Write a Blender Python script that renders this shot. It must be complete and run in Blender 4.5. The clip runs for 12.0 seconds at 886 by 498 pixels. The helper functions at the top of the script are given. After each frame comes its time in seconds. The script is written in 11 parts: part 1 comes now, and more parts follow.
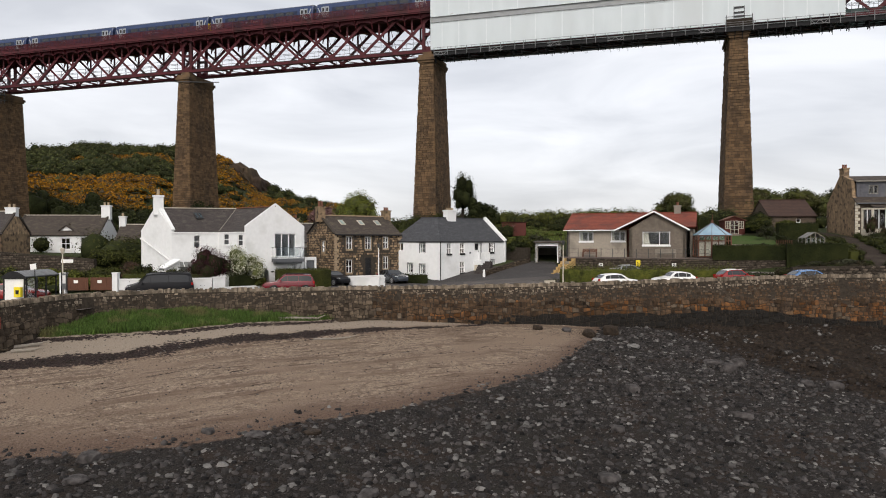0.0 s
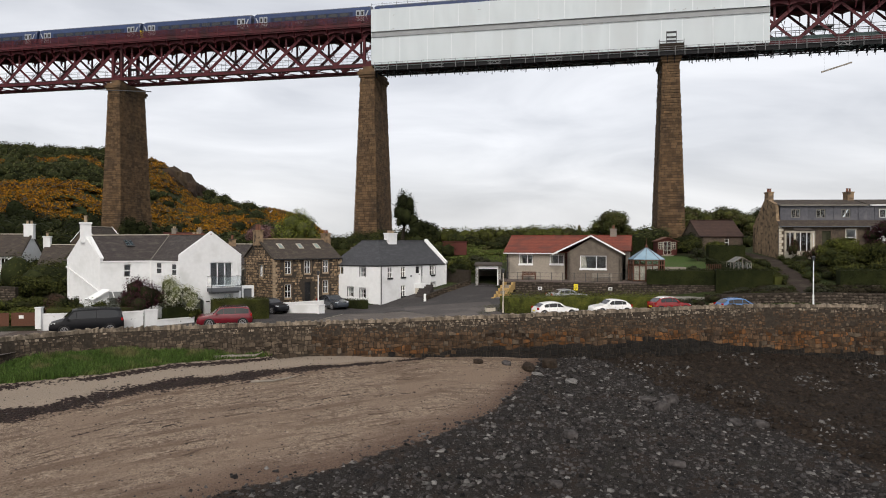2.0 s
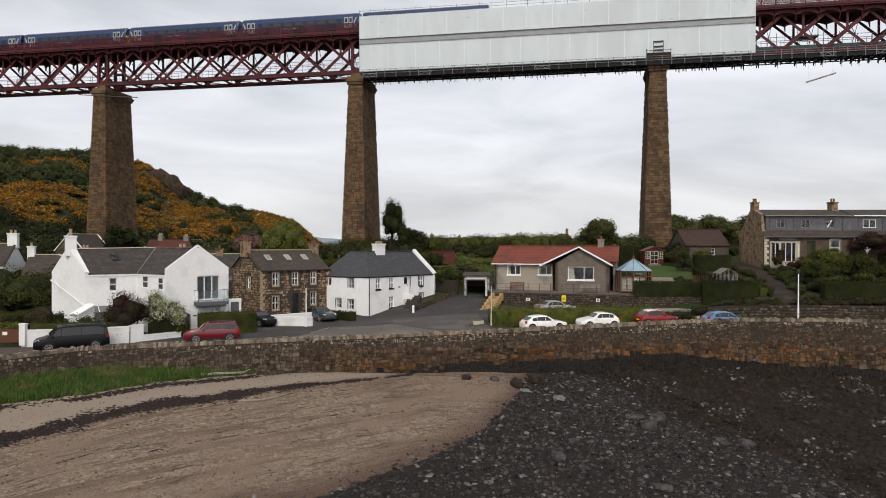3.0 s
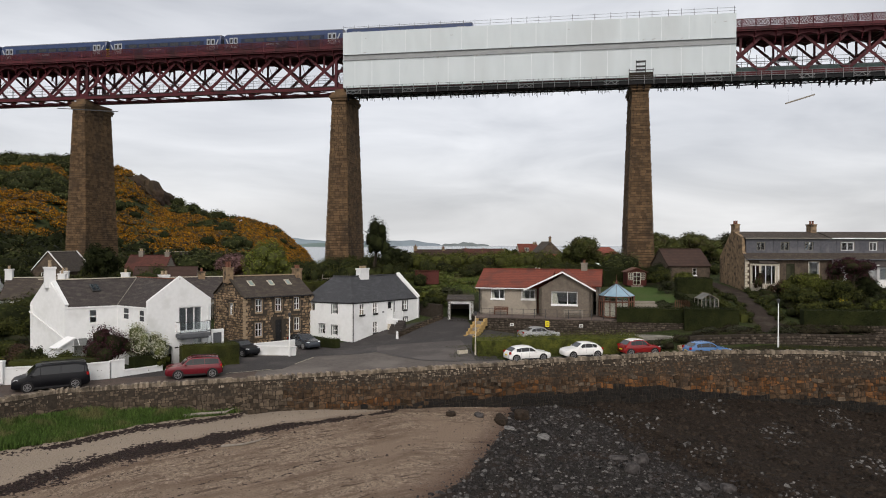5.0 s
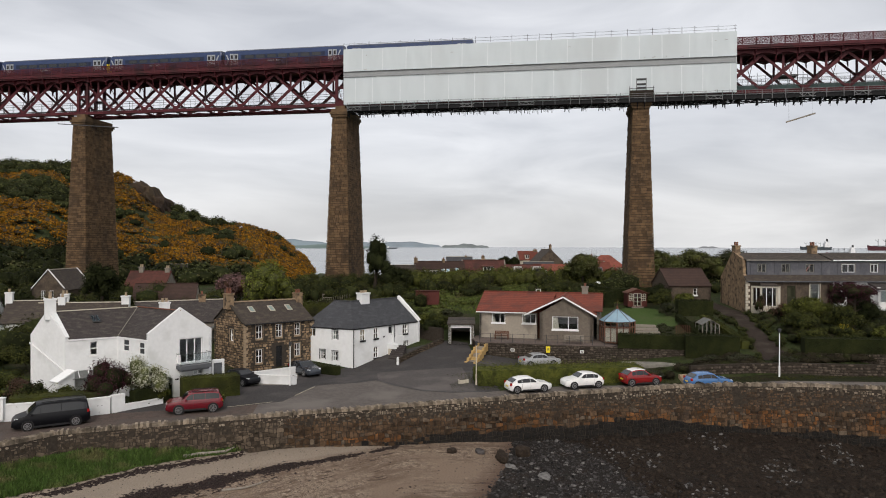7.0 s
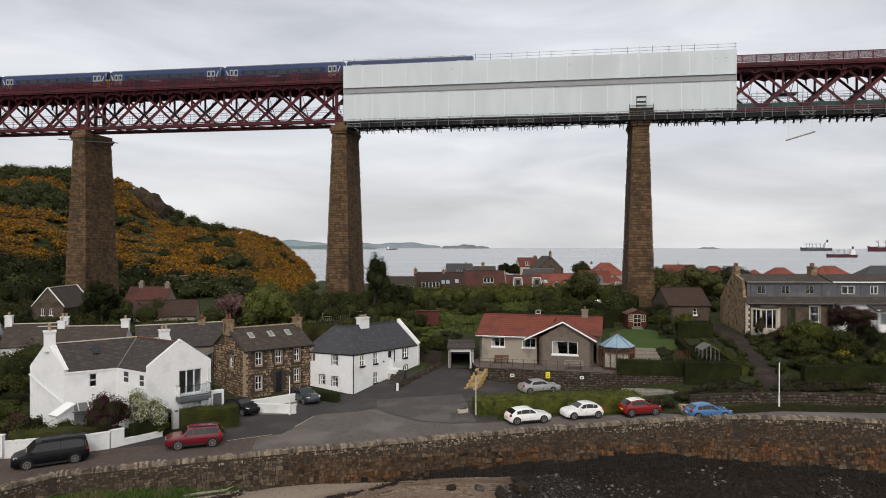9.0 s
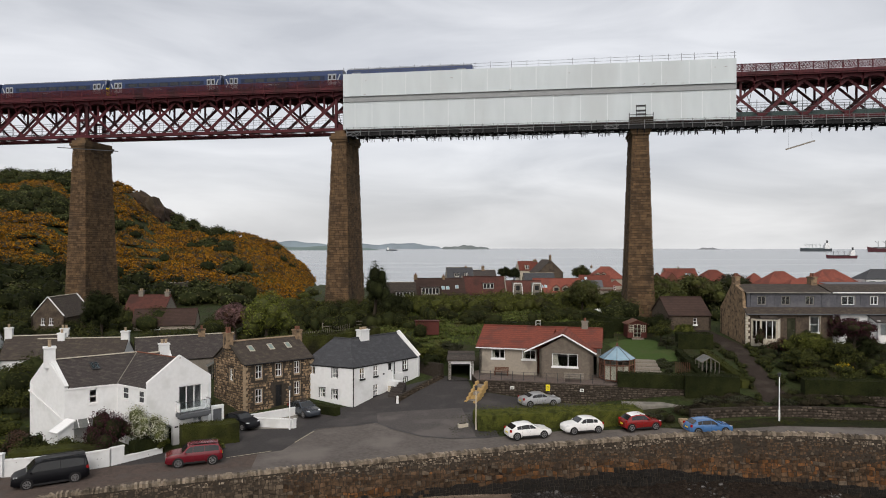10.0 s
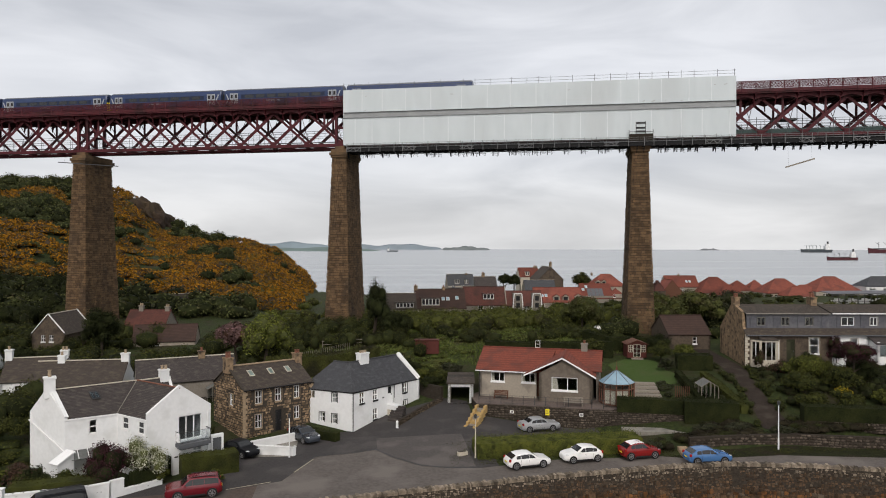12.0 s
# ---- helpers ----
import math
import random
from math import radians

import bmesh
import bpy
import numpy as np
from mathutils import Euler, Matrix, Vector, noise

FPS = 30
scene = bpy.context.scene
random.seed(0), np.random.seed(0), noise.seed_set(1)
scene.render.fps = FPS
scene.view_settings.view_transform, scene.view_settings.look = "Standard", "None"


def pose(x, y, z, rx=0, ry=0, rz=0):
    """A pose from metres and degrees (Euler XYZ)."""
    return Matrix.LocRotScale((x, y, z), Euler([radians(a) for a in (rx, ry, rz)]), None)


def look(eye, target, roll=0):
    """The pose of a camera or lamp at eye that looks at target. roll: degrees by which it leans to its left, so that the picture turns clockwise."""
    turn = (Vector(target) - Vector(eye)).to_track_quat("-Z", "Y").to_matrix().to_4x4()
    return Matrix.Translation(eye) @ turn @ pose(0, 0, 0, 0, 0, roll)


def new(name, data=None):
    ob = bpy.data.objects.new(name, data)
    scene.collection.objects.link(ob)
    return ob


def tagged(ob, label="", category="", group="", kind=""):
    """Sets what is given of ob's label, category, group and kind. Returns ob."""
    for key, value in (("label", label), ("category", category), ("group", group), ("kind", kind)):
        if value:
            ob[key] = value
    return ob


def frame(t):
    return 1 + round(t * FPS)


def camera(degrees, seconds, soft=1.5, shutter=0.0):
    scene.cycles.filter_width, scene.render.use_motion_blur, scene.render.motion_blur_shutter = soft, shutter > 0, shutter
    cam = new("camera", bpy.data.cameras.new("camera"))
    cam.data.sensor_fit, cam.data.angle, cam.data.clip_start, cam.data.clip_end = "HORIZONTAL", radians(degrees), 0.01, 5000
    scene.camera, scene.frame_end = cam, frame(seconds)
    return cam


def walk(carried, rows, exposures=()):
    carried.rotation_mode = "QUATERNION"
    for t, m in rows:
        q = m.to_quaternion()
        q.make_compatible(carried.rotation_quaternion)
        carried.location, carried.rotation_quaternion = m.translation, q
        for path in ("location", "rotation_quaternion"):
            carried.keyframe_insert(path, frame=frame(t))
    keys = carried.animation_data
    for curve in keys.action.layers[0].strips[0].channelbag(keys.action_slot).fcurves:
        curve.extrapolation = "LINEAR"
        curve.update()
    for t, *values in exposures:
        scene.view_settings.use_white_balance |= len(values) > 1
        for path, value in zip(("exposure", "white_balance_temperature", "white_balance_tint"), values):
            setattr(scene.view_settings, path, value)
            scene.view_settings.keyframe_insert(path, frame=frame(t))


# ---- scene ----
cam = camera(65.9, 12.0, 1.0)
METRES, EYE, TILT, LEAN, TURN = 16.3, 4.0, -0.6, 0.0, 0.0
ROWS = [
    (0.0, 0.0, 0.0, 0.0, 0.0, 0.0, -0.0),
    (0.5, 0.0012, 0.0013, 0.0375, -1.53, 0.03, 0.02),
    (1.0, 0.002, 0.0025, 0.078, -2.69, 0.06, 0.02),
    (1.5, 0.0022, 0.0036, 0.1186, -3.85, 0.08, 0.01),
    (2.0, 0.002, 0.0059, 0.1578, -4.93, 0.11, 0.01),
    (2.5, 0.0015, 0.0058, 0.195, -5.47, 0.13, -0.0),
    (3.0, 0.0005, 0.0054, 0.2319, -5.93, 0.16, -0.02),
    (5.0, -0.0054, 0.0051, 0.4017, -7.33, 0.26, -0.06),
    (5.5, -0.0062, 0.0058, 0.4419, -7.32, 0.29, -0.07),
    (6.0, -0.0081, 0.0064, 0.4851, -7.32, 0.3, -0.07),
    (6.5, -0.0087, 0.0075, 0.5289, -7.32, 0.32, -0.08),
    (7.0, -0.0099, 0.0086, 0.5724, -7.33, 0.34, -0.07),
    (9.0, -0.007, 0.0087, 0.7479, -7.32, 0.36, -0.07),
    (9.5, -0.0075, 0.0089, 0.7896, -7.33, 0.4, -0.05),
    (10.0, -0.0075, 0.0083, 0.8319, -7.33, 0.41, -0.02),
    (10.5, -0.0045, 0.0059, 0.874, -7.31, 0.41, -0.03),
    (11.0, -0.0042, 0.005, 0.9157, -7.3, 0.41, -0.04),
    (11.5, -0.0044, 0.0027, 0.9579, -7.29, 0.42, -0.03),
    (12.0, -0.0027, 0.0018, 0.9992, -7.29, 0.44, -0.04),
]
walk(cam, [(t, pose(0, 0, EYE, TILT, LEAN, TURN) @ pose(METRES * x, METRES * y, METRES * z, 90 + pitch, roll, yaw)) for t, x, y, z, yaw, pitch, roll in ROWS],
     [(0.0, 0.32), (2.5, 0.22), (5.5, 0.1), (9.0, 0.08), (12.0, 0.08)])

# ---- world, sun, exposure ----
SUN_EL, SUN_AZ = 42.0, 188.0      # degrees; azimuth clockwise from +y
world = bpy.data.worlds.new("overcast_sky")
scene.world = world
world.use_nodes = True
wn, wl_ = world.node_tree.nodes, world.node_tree.links
wn.clear()
w_out = wn.new("ShaderNodeOutputWorld")
w_sky = wn.new("ShaderNodeTexSky")
w_sky.sky_type, w_sky.sun_disc = "NISHITA", False
w_sky.sun_elevation, w_sky.sun_rotation = radians(SUN_EL), radians(SUN_AZ)
w_sky.air_density, w_sky.dust_density, w_sky.ozone_density = 0.5, 7.0, 0.3
w_bg1 = wn.new("ShaderNodeBackground")
w_bg1.inputs["Strength"].default_value = 0.05
wl_.new(w_sky.outputs[0], w_bg1.inputs["Color"])
w_tc = wn.new("ShaderNodeTexCoord")
w_map = wn.new("ShaderNodeMapping")
w_map.inputs["Scale"].default_value = (1.0, 1.0, 4.5)
wl_.new(w_tc.outputs["Generated"], w_map.inputs["Vector"])
w_noise = wn.new("ShaderNodeTexNoise")
w_noise.inputs["Scale"].default_value = 2.6
w_noise.inputs["Detail"].default_value = 5.0
w_noise.inputs["Roughness"].default_value = 0.52
w_noise.inputs["Distortion"].default_value = 0.5
wl_.new(w_map.outputs[0], w_noise.inputs["Vector"])
w_ramp = wn.new("ShaderNodeValToRGB")
w_ramp.color_ramp.elements[0].position, w_ramp.color_ramp.elements[0].color = 0.32, (0.53, 0.535, 0.545, 1)
w_ramp.color_ramp.elements[1].position, w_ramp.color_ramp.elements[1].color = 0.64, (0.775, 0.775, 0.78, 1)
wl_.new(w_noise.outputs[0], w_ramp.inputs[0])
w_bg2 = wn.new("ShaderNodeBackground")
w_bg2.inputs["Strength"].default_value = 0.92
wl_.new(w_ramp.outputs[0], w_bg2.inputs["Color"])
w_sep = wn.new("ShaderNodeSeparateXYZ")
wl_.new(w_tc.outputs["Generated"], w_sep.inputs[0])
w_rise = wn.new("ShaderNodeMapRange")
w_rise.inputs[1].default_value, w_rise.inputs[2].default_value = 0.02, 0.28
w_rise.inputs[3].default_value, w_rise.inputs[4].default_value = 0.99, 0.905
wl_.new(w_sep.outputs["Z"], w_rise.inputs[0])
wl_.new(w_rise.outputs[0], w_bg2.inputs["Strength"])
w_add = wn.new("ShaderNodeAddShader")
wl_.new(w_bg1.outputs[0], w_add.inputs[0])
wl_.new(w_bg2.outputs[0], w_add.inputs[1])
wl_.new(w_add.outputs[0], w_out.inputs["Surface"])

sun = new("sun", bpy.data.lights.new("sun", "SUN"))
sun.data.energy, sun.data.angle, sun.data.color = 1.05, radians(16), (1.0, 0.965, 0.92)
_az, _el = radians(SUN_AZ), radians(SUN_EL)
SUN_TO = Vector((math.sin(_az) * math.cos(_el), math.cos(_az) * math.cos(_el), math.sin(_el)))
sun.matrix_world = look(SUN_TO * 300, (0, 0, 0))


# ---- materials ----
def mat(name, c1, c2, scale=4.0, rough=0.85, bump=0.15, bscale=None, c3=None, c3scale=0.35, c3at=0.56, island=0.0, obj=0.0, metal=0.0, spec=0.2, stretch=None, wave=None, bdist=0.05):
    """Two-colour grain with a stain colour at a larger scale, per-piece brightness and fine relief."""
    m = bpy.data.materials.new(name)
    m.use_nodes = True
    nt = m.node_tree
    N, L = nt.nodes, nt.links
    b = N["Principled BSDF"]
    b.inputs["Roughness"].default_value = rough
    b.inputs["Metallic"].default_value = metal
    if spec is not None:
        b.inputs["Specular IOR Level"].default_value = spec
    tc = N.new("ShaderNodeTexCoord")
    vec = tc.outputs["Object"]
    if stretch:
        mp = N.new("ShaderNodeMapping")
        mp.inputs["Scale"].default_value = stretch
        L.new(vec, mp.inputs["Vector"])
        vec = mp.outputs[0]

    def nz(sc, det=4.0):
        t = N.new("ShaderNodeTexNoise")
        t.inputs["Scale"].default_value, t.inputs["Detail"].default_value = sc, det
        L.new(vec, t.inputs["Vector"])
        return t.outputs[0]

    def ramp(src, a, z):
        r = N.new("ShaderNodeMapRange")
        r.inputs[1].default_value, r.inputs[2].default_value = a, z
        L.new(src, r.inputs[0])
        return r.outputs[0]

    def mix(f, a, z, mode="MIX"):
        x = N.new("ShaderNodeMix")
        x.data_type, x.blend_type = "RGBA", mode
        if isinstance(f, float):
            x.inputs[0].default_value = f
        else:
            L.new(f, x.inputs[0])
        for sock, val in ((x.inputs[6], a), (x.inputs[7], z)):
            if isinstance(val, tuple):
                sock.default_value = (*val, 1)
            else:
                L.new(val, sock)
        return x.outputs[2]

    col = mix(ramp(nz(scale), 0.32, 0.68), c1, c2)
    if c3:
        col = mix(ramp(nz(c3scale, 3.0), c3at - 0.06, c3at + 0.1), col, c3)
    for amount, kind in ((island, "g"), (obj, "o")):
        if amount:
            src = N.new("ShaderNodeNewGeometry").outputs["Random Per Island"] if kind == "g" else N.new("ShaderNodeObjectInfo").outputs["Random"]
            r = N.new("ShaderNodeMapRange")
            r.inputs[3].default_value, r.inputs[4].default_value = 1 - amount, 1 + amount
            L.new(src, r.inputs[0])
            h = N.new("ShaderNodeHueSaturation")
            L.new(r.outputs[0], h.inputs["Value"])
            L.new(col, h.inputs["Color"])
            col = h.outputs[0]
    if wave:
        wsc, axis, dark = wave
        wt = N.new("ShaderNodeTexWave")
        wt.wave_type, wt.bands_direction = "BANDS", axis
        wt.inputs["Scale"].default_value, wt.inputs["Distortion"].default_value = wsc, 0.4
        L.new(tc.outputs["Object"], wt.inputs["Vector"])
        col = mix(ramp(wt.outputs["Fac"], 0.0, 0.35), tuple(x * dark for x in c1), col)
    L.new(col, b.inputs["Base Color"])
    if bump:
        bp = N.new("ShaderNodeBump")
        bp.inputs["Strength"].default_value = min(1.0, bump * 2)
        bp.inputs["Distance"].default_value = bdist
        L.new(nz(bscale or scale * 3), bp.inputs["Height"])
        L.new(bp.outputs[0], b.inputs["Normal"])
    return m


def glass(name, tint=(0.75, 0.8, 0.82), rough=0.03):
    m = bpy.data.materials.new(name)
    m.use_nodes = True
    b = m.node_tree.nodes["Principled BSDF"]
    b.inputs["Base Color"].default_value = (*tint, 1)
    b.inputs["Roughness"].default_value = rough
    b.inputs["Transmission Weight"].default_value = 1.0
    b.inputs["IOR"].default_value = 1.45
    return m


M = {}
M["render_white"] = mat("render_white", (0.70, 0.712, 0.715), (0.65, 0.662, 0.665), 3, 0.9, 0.12, 25, (0.575, 0.585, 0.58), 0.5, 0.6)
M["white_paint"] = mat("white_paint", (0.74, 0.745, 0.745), (0.68, 0.685, 0.68), 5, 0.6, 0.05)
M["slate"] = mat("slate", (0.034, 0.029, 0.028), (0.062, 0.053, 0.050), 6, 0.75, 0.45, 11, (0.078, 0.068, 0.060), 1.7, 0.55, stretch=(1, 1, 3), wave=(2.9, "Z", 0.84))
M["slate_blue"] = mat("slate_blue", (0.040, 0.0415, 0.046), (0.058, 0.060, 0.066), 6, 0.65, 0.4, 11, (0.072, 0.074, 0.079), 1.3, 0.57, stretch=(1, 1, 3), wave=(2.9, "Z", 0.84))
M["slate_brown"] = mat("slate_brown", (0.038, 0.031, 0.027), (0.064, 0.052, 0.043), 6, 0.8, 0.45, 11, (0.080, 0.066, 0.050), 1.6, 0.55, stretch=(1, 1, 3), wave=(2.9, "Z", 0.84))
M["tile_red"] = mat("tile_red", (0.195, 0.054, 0.035), (0.135, 0.040, 0.028), 4.5, 0.85, 0.4, 10, (0.102, 0.039, 0.030), 0.6, 0.57, wave=(1.7, "Z", 0.6))
M["tile_far"] = mat("tile_far", (0.190, 0.061, 0.043), (0.128, 0.044, 0.034), 1.2, 0.85, 0.25, 6, (0.095, 0.039, 0.031), 0.25, 0.55, spec=0.1, obj=0.3, wave=(1.0, "Z", 0.75))
M["tile_brown"] = mat("tile_brown", (0.060, 0.036, 0.028), (0.042, 0.026, 0.022), 2.0, 0.85, 0.25, 8, (0.034, 0.023, 0.020), 0.4, 0.58, wave=(1.4, "Z", 0.6))
M["rubble"] = mat("rubble", (0.270, 0.190, 0.115), (0.130, 0.096, 0.066), 2.2, 0.95, 0.5, 6, (0.058, 0.045, 0.035), 1.6, 0.58, island=0.6, spec=0.1)
M["harl_grey"] = mat("harl_grey", (0.225, 0.203, 0.173), (0.182, 0.165, 0.14), 6, 0.95, 0.3, 30, (0.155, 0.14, 0.12), 0.8, 0.6, spec=0.1)
M["brick_grey"] = mat("brick_grey", (0.172, 0.145, 0.118), (0.122, 0.104, 0.086), 5, 0.95, 0.3, 12, (0.100, 0.086, 0.072), 0.9, 0.58, wave=(2.2, "Z", 0.78), spec=0.1)
M["harl_warm"] = mat("harl_warm", (0.330, 0.292, 0.240), (0.275, 0.245, 0.205), 6, 0.95, 0.3, 30, (0.225, 0.200, 0.168), 0.8, 0.6, spec=0.1)
M["lead_grey"] = mat("lead_grey", (0.098, 0.099, 0.112), (0.070, 0.071, 0.082), 3, 0.6, 0.15, 9, (0.118, 0.118, 0.128), 0.7, 0.57)
M["glass_dull"] = mat("glass_dull", (0.120, 0.125, 0.120), (0.070, 0.075, 0.070), 5, 0.35, 0.05)
M["stone_dark"] = mat("stone_dark", (0.105, 0.082, 0.062), (0.068, 0.054, 0.042), 4, 0.95, 0.3, 10, (0.05, 0.041, 0.033), 0.8, 0.56, spec=0.1)
M["earth_lane"] = mat("earth_lane", (0.036, 0.028, 0.023), (0.026, 0.020, 0.017), 3, 0.95, 0.3, 20, (0.050, 0.041, 0.033), 0.5, 0.56, spec=0.08)
M["paving_pink"] = mat("paving_pink", (0.135, 0.105, 0.092), (0.10, 0.080, 0.070), 4, 0.9, 0.2, 20, (0.080, 0.066, 0.058), 0.7, 0.58)
M["asphalt_mid"] = mat("asphalt_mid", (0.086, 0.077, 0.073), (0.062, 0.057, 0.055), 5, 0.9, 0.15, 40, (0.105, 0.094, 0.088), 0.3, 0.56, spec=0.12)
M["paver_brown"] = mat("paver_brown", (0.092, 0.070, 0.060), (0.066, 0.052, 0.045), 3, 0.9, 0.2, 30, (0.080, 0.068, 0.062), 0.4, 0.56, spec=0.1)
M["verge_soil"] = mat("verge_soil", (0.022, 0.024, 0.010), (0.014, 0.015, 0.008), 2, 0.95, 0.3, 12, (0.024, 0.020, 0.013), 0.5, 0.56, spec=0.06)
M["tile_maroon"] = mat("tile_maroon", (0.100, 0.038, 0.029), (0.066, 0.028, 0.023), 2.0, 0.85, 0.2, 6, (0.050, 0.025, 0.021), 0.3, 0.56, obj=0.2)
M["mortar"] = mat("mortar", (0.055, 0.047, 0.038), (0.04, 0.034, 0.028), 5, 0.95, 0.3, spec=0.1)
M["pier_stone"] = mat("pier_stone", (0.132, 0.084, 0.045), (0.078, 0.052, 0.031), 1.3, 0.95, 0.6, 3.5, (0.052, 0.038, 0.026), 0.2, 0.55, island=0.32, stretch=(1, 1, 0.5))
M["pier_joint"] = mat("pier_joint", (0.030, 0.023, 0.017), (0.022, 0.018, 0.014), 2, 0.95, 0.2)
M["bridge_red"] = mat("bridge_red", (0.078, 0.0115, 0.0165), (0.050, 0.0085, 0.0120), 1.5, 0.6, 0.06, 8, (0.030, 0.007, 0.008), 0.3, 0.58, spec=0.25)
M["sheet_white"] = mat("sheet_white", (0.535, 0.585, 0.605), (0.495, 0.545, 0.565), 0.5, 0.6, 0.25, 0.8, (0.475, 0.515, 0.53), 0.12, 0.58, stretch=(1, 1, 0.25))
M["sheet_band"] = mat("sheet_band", (0.285, 0.30, 0.305), (0.25, 0.262, 0.267), 0.8, 0.6, 0.2, 1)
M["steel"] = mat("steel", (0.085, 0.0875, 0.09), (0.055, 0.0575, 0.06), 3, 0.55, 0.05, metal=0.4)
M["steel_dark"] = mat("steel_dark", (0.035, 0.036, 0.038), (0.05, 0.05, 0.052), 3, 0.6, 0.05)
M["netting"] = mat("netting", (0.055, 0.085, 0.08), (0.035, 0.055, 0.055), 2, 0.8, 0.1)
M["asphalt_old"] = mat("asphalt_old", (0.118, 0.104, 0.095), (0.084, 0.075, 0.069), 3, 0.9, 0.15, 40, (0.142, 0.126, 0.115), 0.22, 0.55, spec=0.1)
M["asphalt"] = mat("asphalt", (0.048, 0.044, 0.043), (0.034, 0.032, 0.032), 7, 0.9, 0.15, 40, (0.062, 0.056, 0.054), 0.3, 0.56)
M["concrete"] = mat("concrete", (0.231, 0.217, 0.189), (0.182, 0.1715, 0.1505), 4, 0.9, 0.2, 20, (0.14, 0.133, 0.1155), 0.7, 0.58)
M["sandstone"] = mat("sandstone", (0.33, 0.25, 0.165), (0.26, 0.195, 0.13), 3, 0.9, 0.2)
M["timber"] = mat("timber", (0.119, 0.0525, 0.0315), (0.084, 0.0385, 0.0245), 6, 0.7, 0.15, stretch=(1, 1, 6))
M["timber_yellow"] = mat("timber_yellow", (0.42, 0.29, 0.12), (0.34, 0.23, 0.095), 6, 0.8, 0.15)
M["timber_grey"] = mat("timber_grey", (0.24, 0.215, 0.18), (0.18, 0.16, 0.135), 6, 0.85, 0.2)
M["timber_red"] = mat("timber_red", (0.091, 0.0245, 0.0196), (0.0665, 0.0196, 0.0154), 6, 0.7, 0.15)
M["black_paint"] = mat("black_paint", (0.012, 0.012, 0.013), (0.02, 0.02, 0.021), 5, 0.45, 0.03)
M["grey_door"] = mat("grey_door", (0.10, 0.105, 0.115), (0.085, 0.09, 0.098), 4, 0.5, 0.04)
M["dark_void"] = mat("dark_void", (0.012, 0.011, 0.011), (0.018, 0.017, 0.016), 3, 0.9, 0.05)
M["terracotta"] = mat("terracotta", (0.20, 0.085, 0.055), (0.13, 0.06, 0.042), 5, 0.9, 0.2)
M["pot_buff"] = mat("pot_buff", (0.34, 0.27, 0.18), (0.26, 0.2, 0.14), 5, 0.9, 0.2)
M["glass"] = glass("glass")
M["glass_blue"] = glass("glass_blue", (0.35, 0.62, 0.75), 0.1)
# opaque stand-in for glass, the sky's reflection mixed into its pale blue
M["roof_sheet"] = mat("roof_sheet", (0.23, 0.34, 0.41), (0.17, 0.27, 0.34), 1.4, 0.18, 0.02, spec=0.6)
M["sign_white"] = mat("sign_white", (0.78, 0.78, 0.76), (0.72, 0.72, 0.70), 8, 0.5, 0.02)
M["sign_yellow"] = mat("sign_yellow", (0.75, 0.62, 0.03), (0.70, 0.56, 0.03), 8, 0.5, 0.02)
M["red_paint"] = mat("red_paint", (0.42, 0.02, 0.02), (0.36, 0.018, 0.02), 5, 0.35, 0.02)
M["lime_cream"] = mat("lime_cream", (0.50, 0.46, 0.38), (0.42, 0.38, 0.31), 4, 0.9, 0.2)
M["sea"] = mat("sea", (0.255, 0.275, 0.288), (0.215, 0.235, 0.250), 0.012, 0.22, 0.12, 0.35, (0.30, 0.32, 0.33), 0.004, 0.56, stretch=(0.35, 2.5, 1), bdist=0.25)
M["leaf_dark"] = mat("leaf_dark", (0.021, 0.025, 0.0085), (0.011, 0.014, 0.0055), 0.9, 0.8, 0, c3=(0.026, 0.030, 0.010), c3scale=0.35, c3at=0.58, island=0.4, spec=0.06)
M["leaf_mid"] = mat("leaf_mid", (0.054, 0.058, 0.015), (0.026, 0.030, 0.009), 0.7, 0.8, 0, c3=(0.024, 0.023, 0.012), c3scale=0.25, c3at=0.58, island=0.45, spec=0.06)
M["leaf_light"] = mat("leaf_light", (0.098, 0.104, 0.021), (0.050, 0.058, 0.014), 1.6, 0.8, 0, c3=(0.032, 0.038, 0.011), c3scale=1.1, c3at=0.55, island=0.45, spec=0.06)
M["leaf_fresh"] = mat("leaf_fresh", (0.078, 0.086, 0.030), (0.042, 0.048, 0.018), 0.9, 0.8, 0, c3=(0.050, 0.044, 0.022), c3scale=0.4, c3at=0.57, island=0.4, spec=0.06)
M["leaf_spring"] = mat("leaf_spring", (0.125, 0.140, 0.026), (0.075, 0.088, 0.019), 1.2, 0.8, 0, island=0.4, spec=0.06)
M["leaf_grey"] = mat("leaf_grey", (0.042, 0.043, 0.026), (0.025, 0.027, 0.017), 0.5, 0.8, 0, island=0.4, spec=0.06)
M["leaf_purple"] = mat("leaf_purple", (0.052, 0.019, 0.024), (0.026, 0.011, 0.013), 0.8, 0.8, 0, island=0.45, spec=0.06)
M["leaf_rust"] = mat("leaf_rust", (0.0595, 0.0294, 0.0182), (0.0385, 0.0224, 0.0154), 0.8, 0.8, 0, island=0.4)
M["blossom"] = mat("blossom", (0.46, 0.45, 0.38), (0.26, 0.28, 0.17), 1.6, 0.8, 0, c3=(0.085, 0.100, 0.035), c3scale=2.2, c3at=0.56, island=0.4)
M["blossom_pink"] = mat("blossom_pink", (0.15, 0.085, 0.085), (0.085, 0.050, 0.045), 1.0, 0.8, 0, island=0.4)
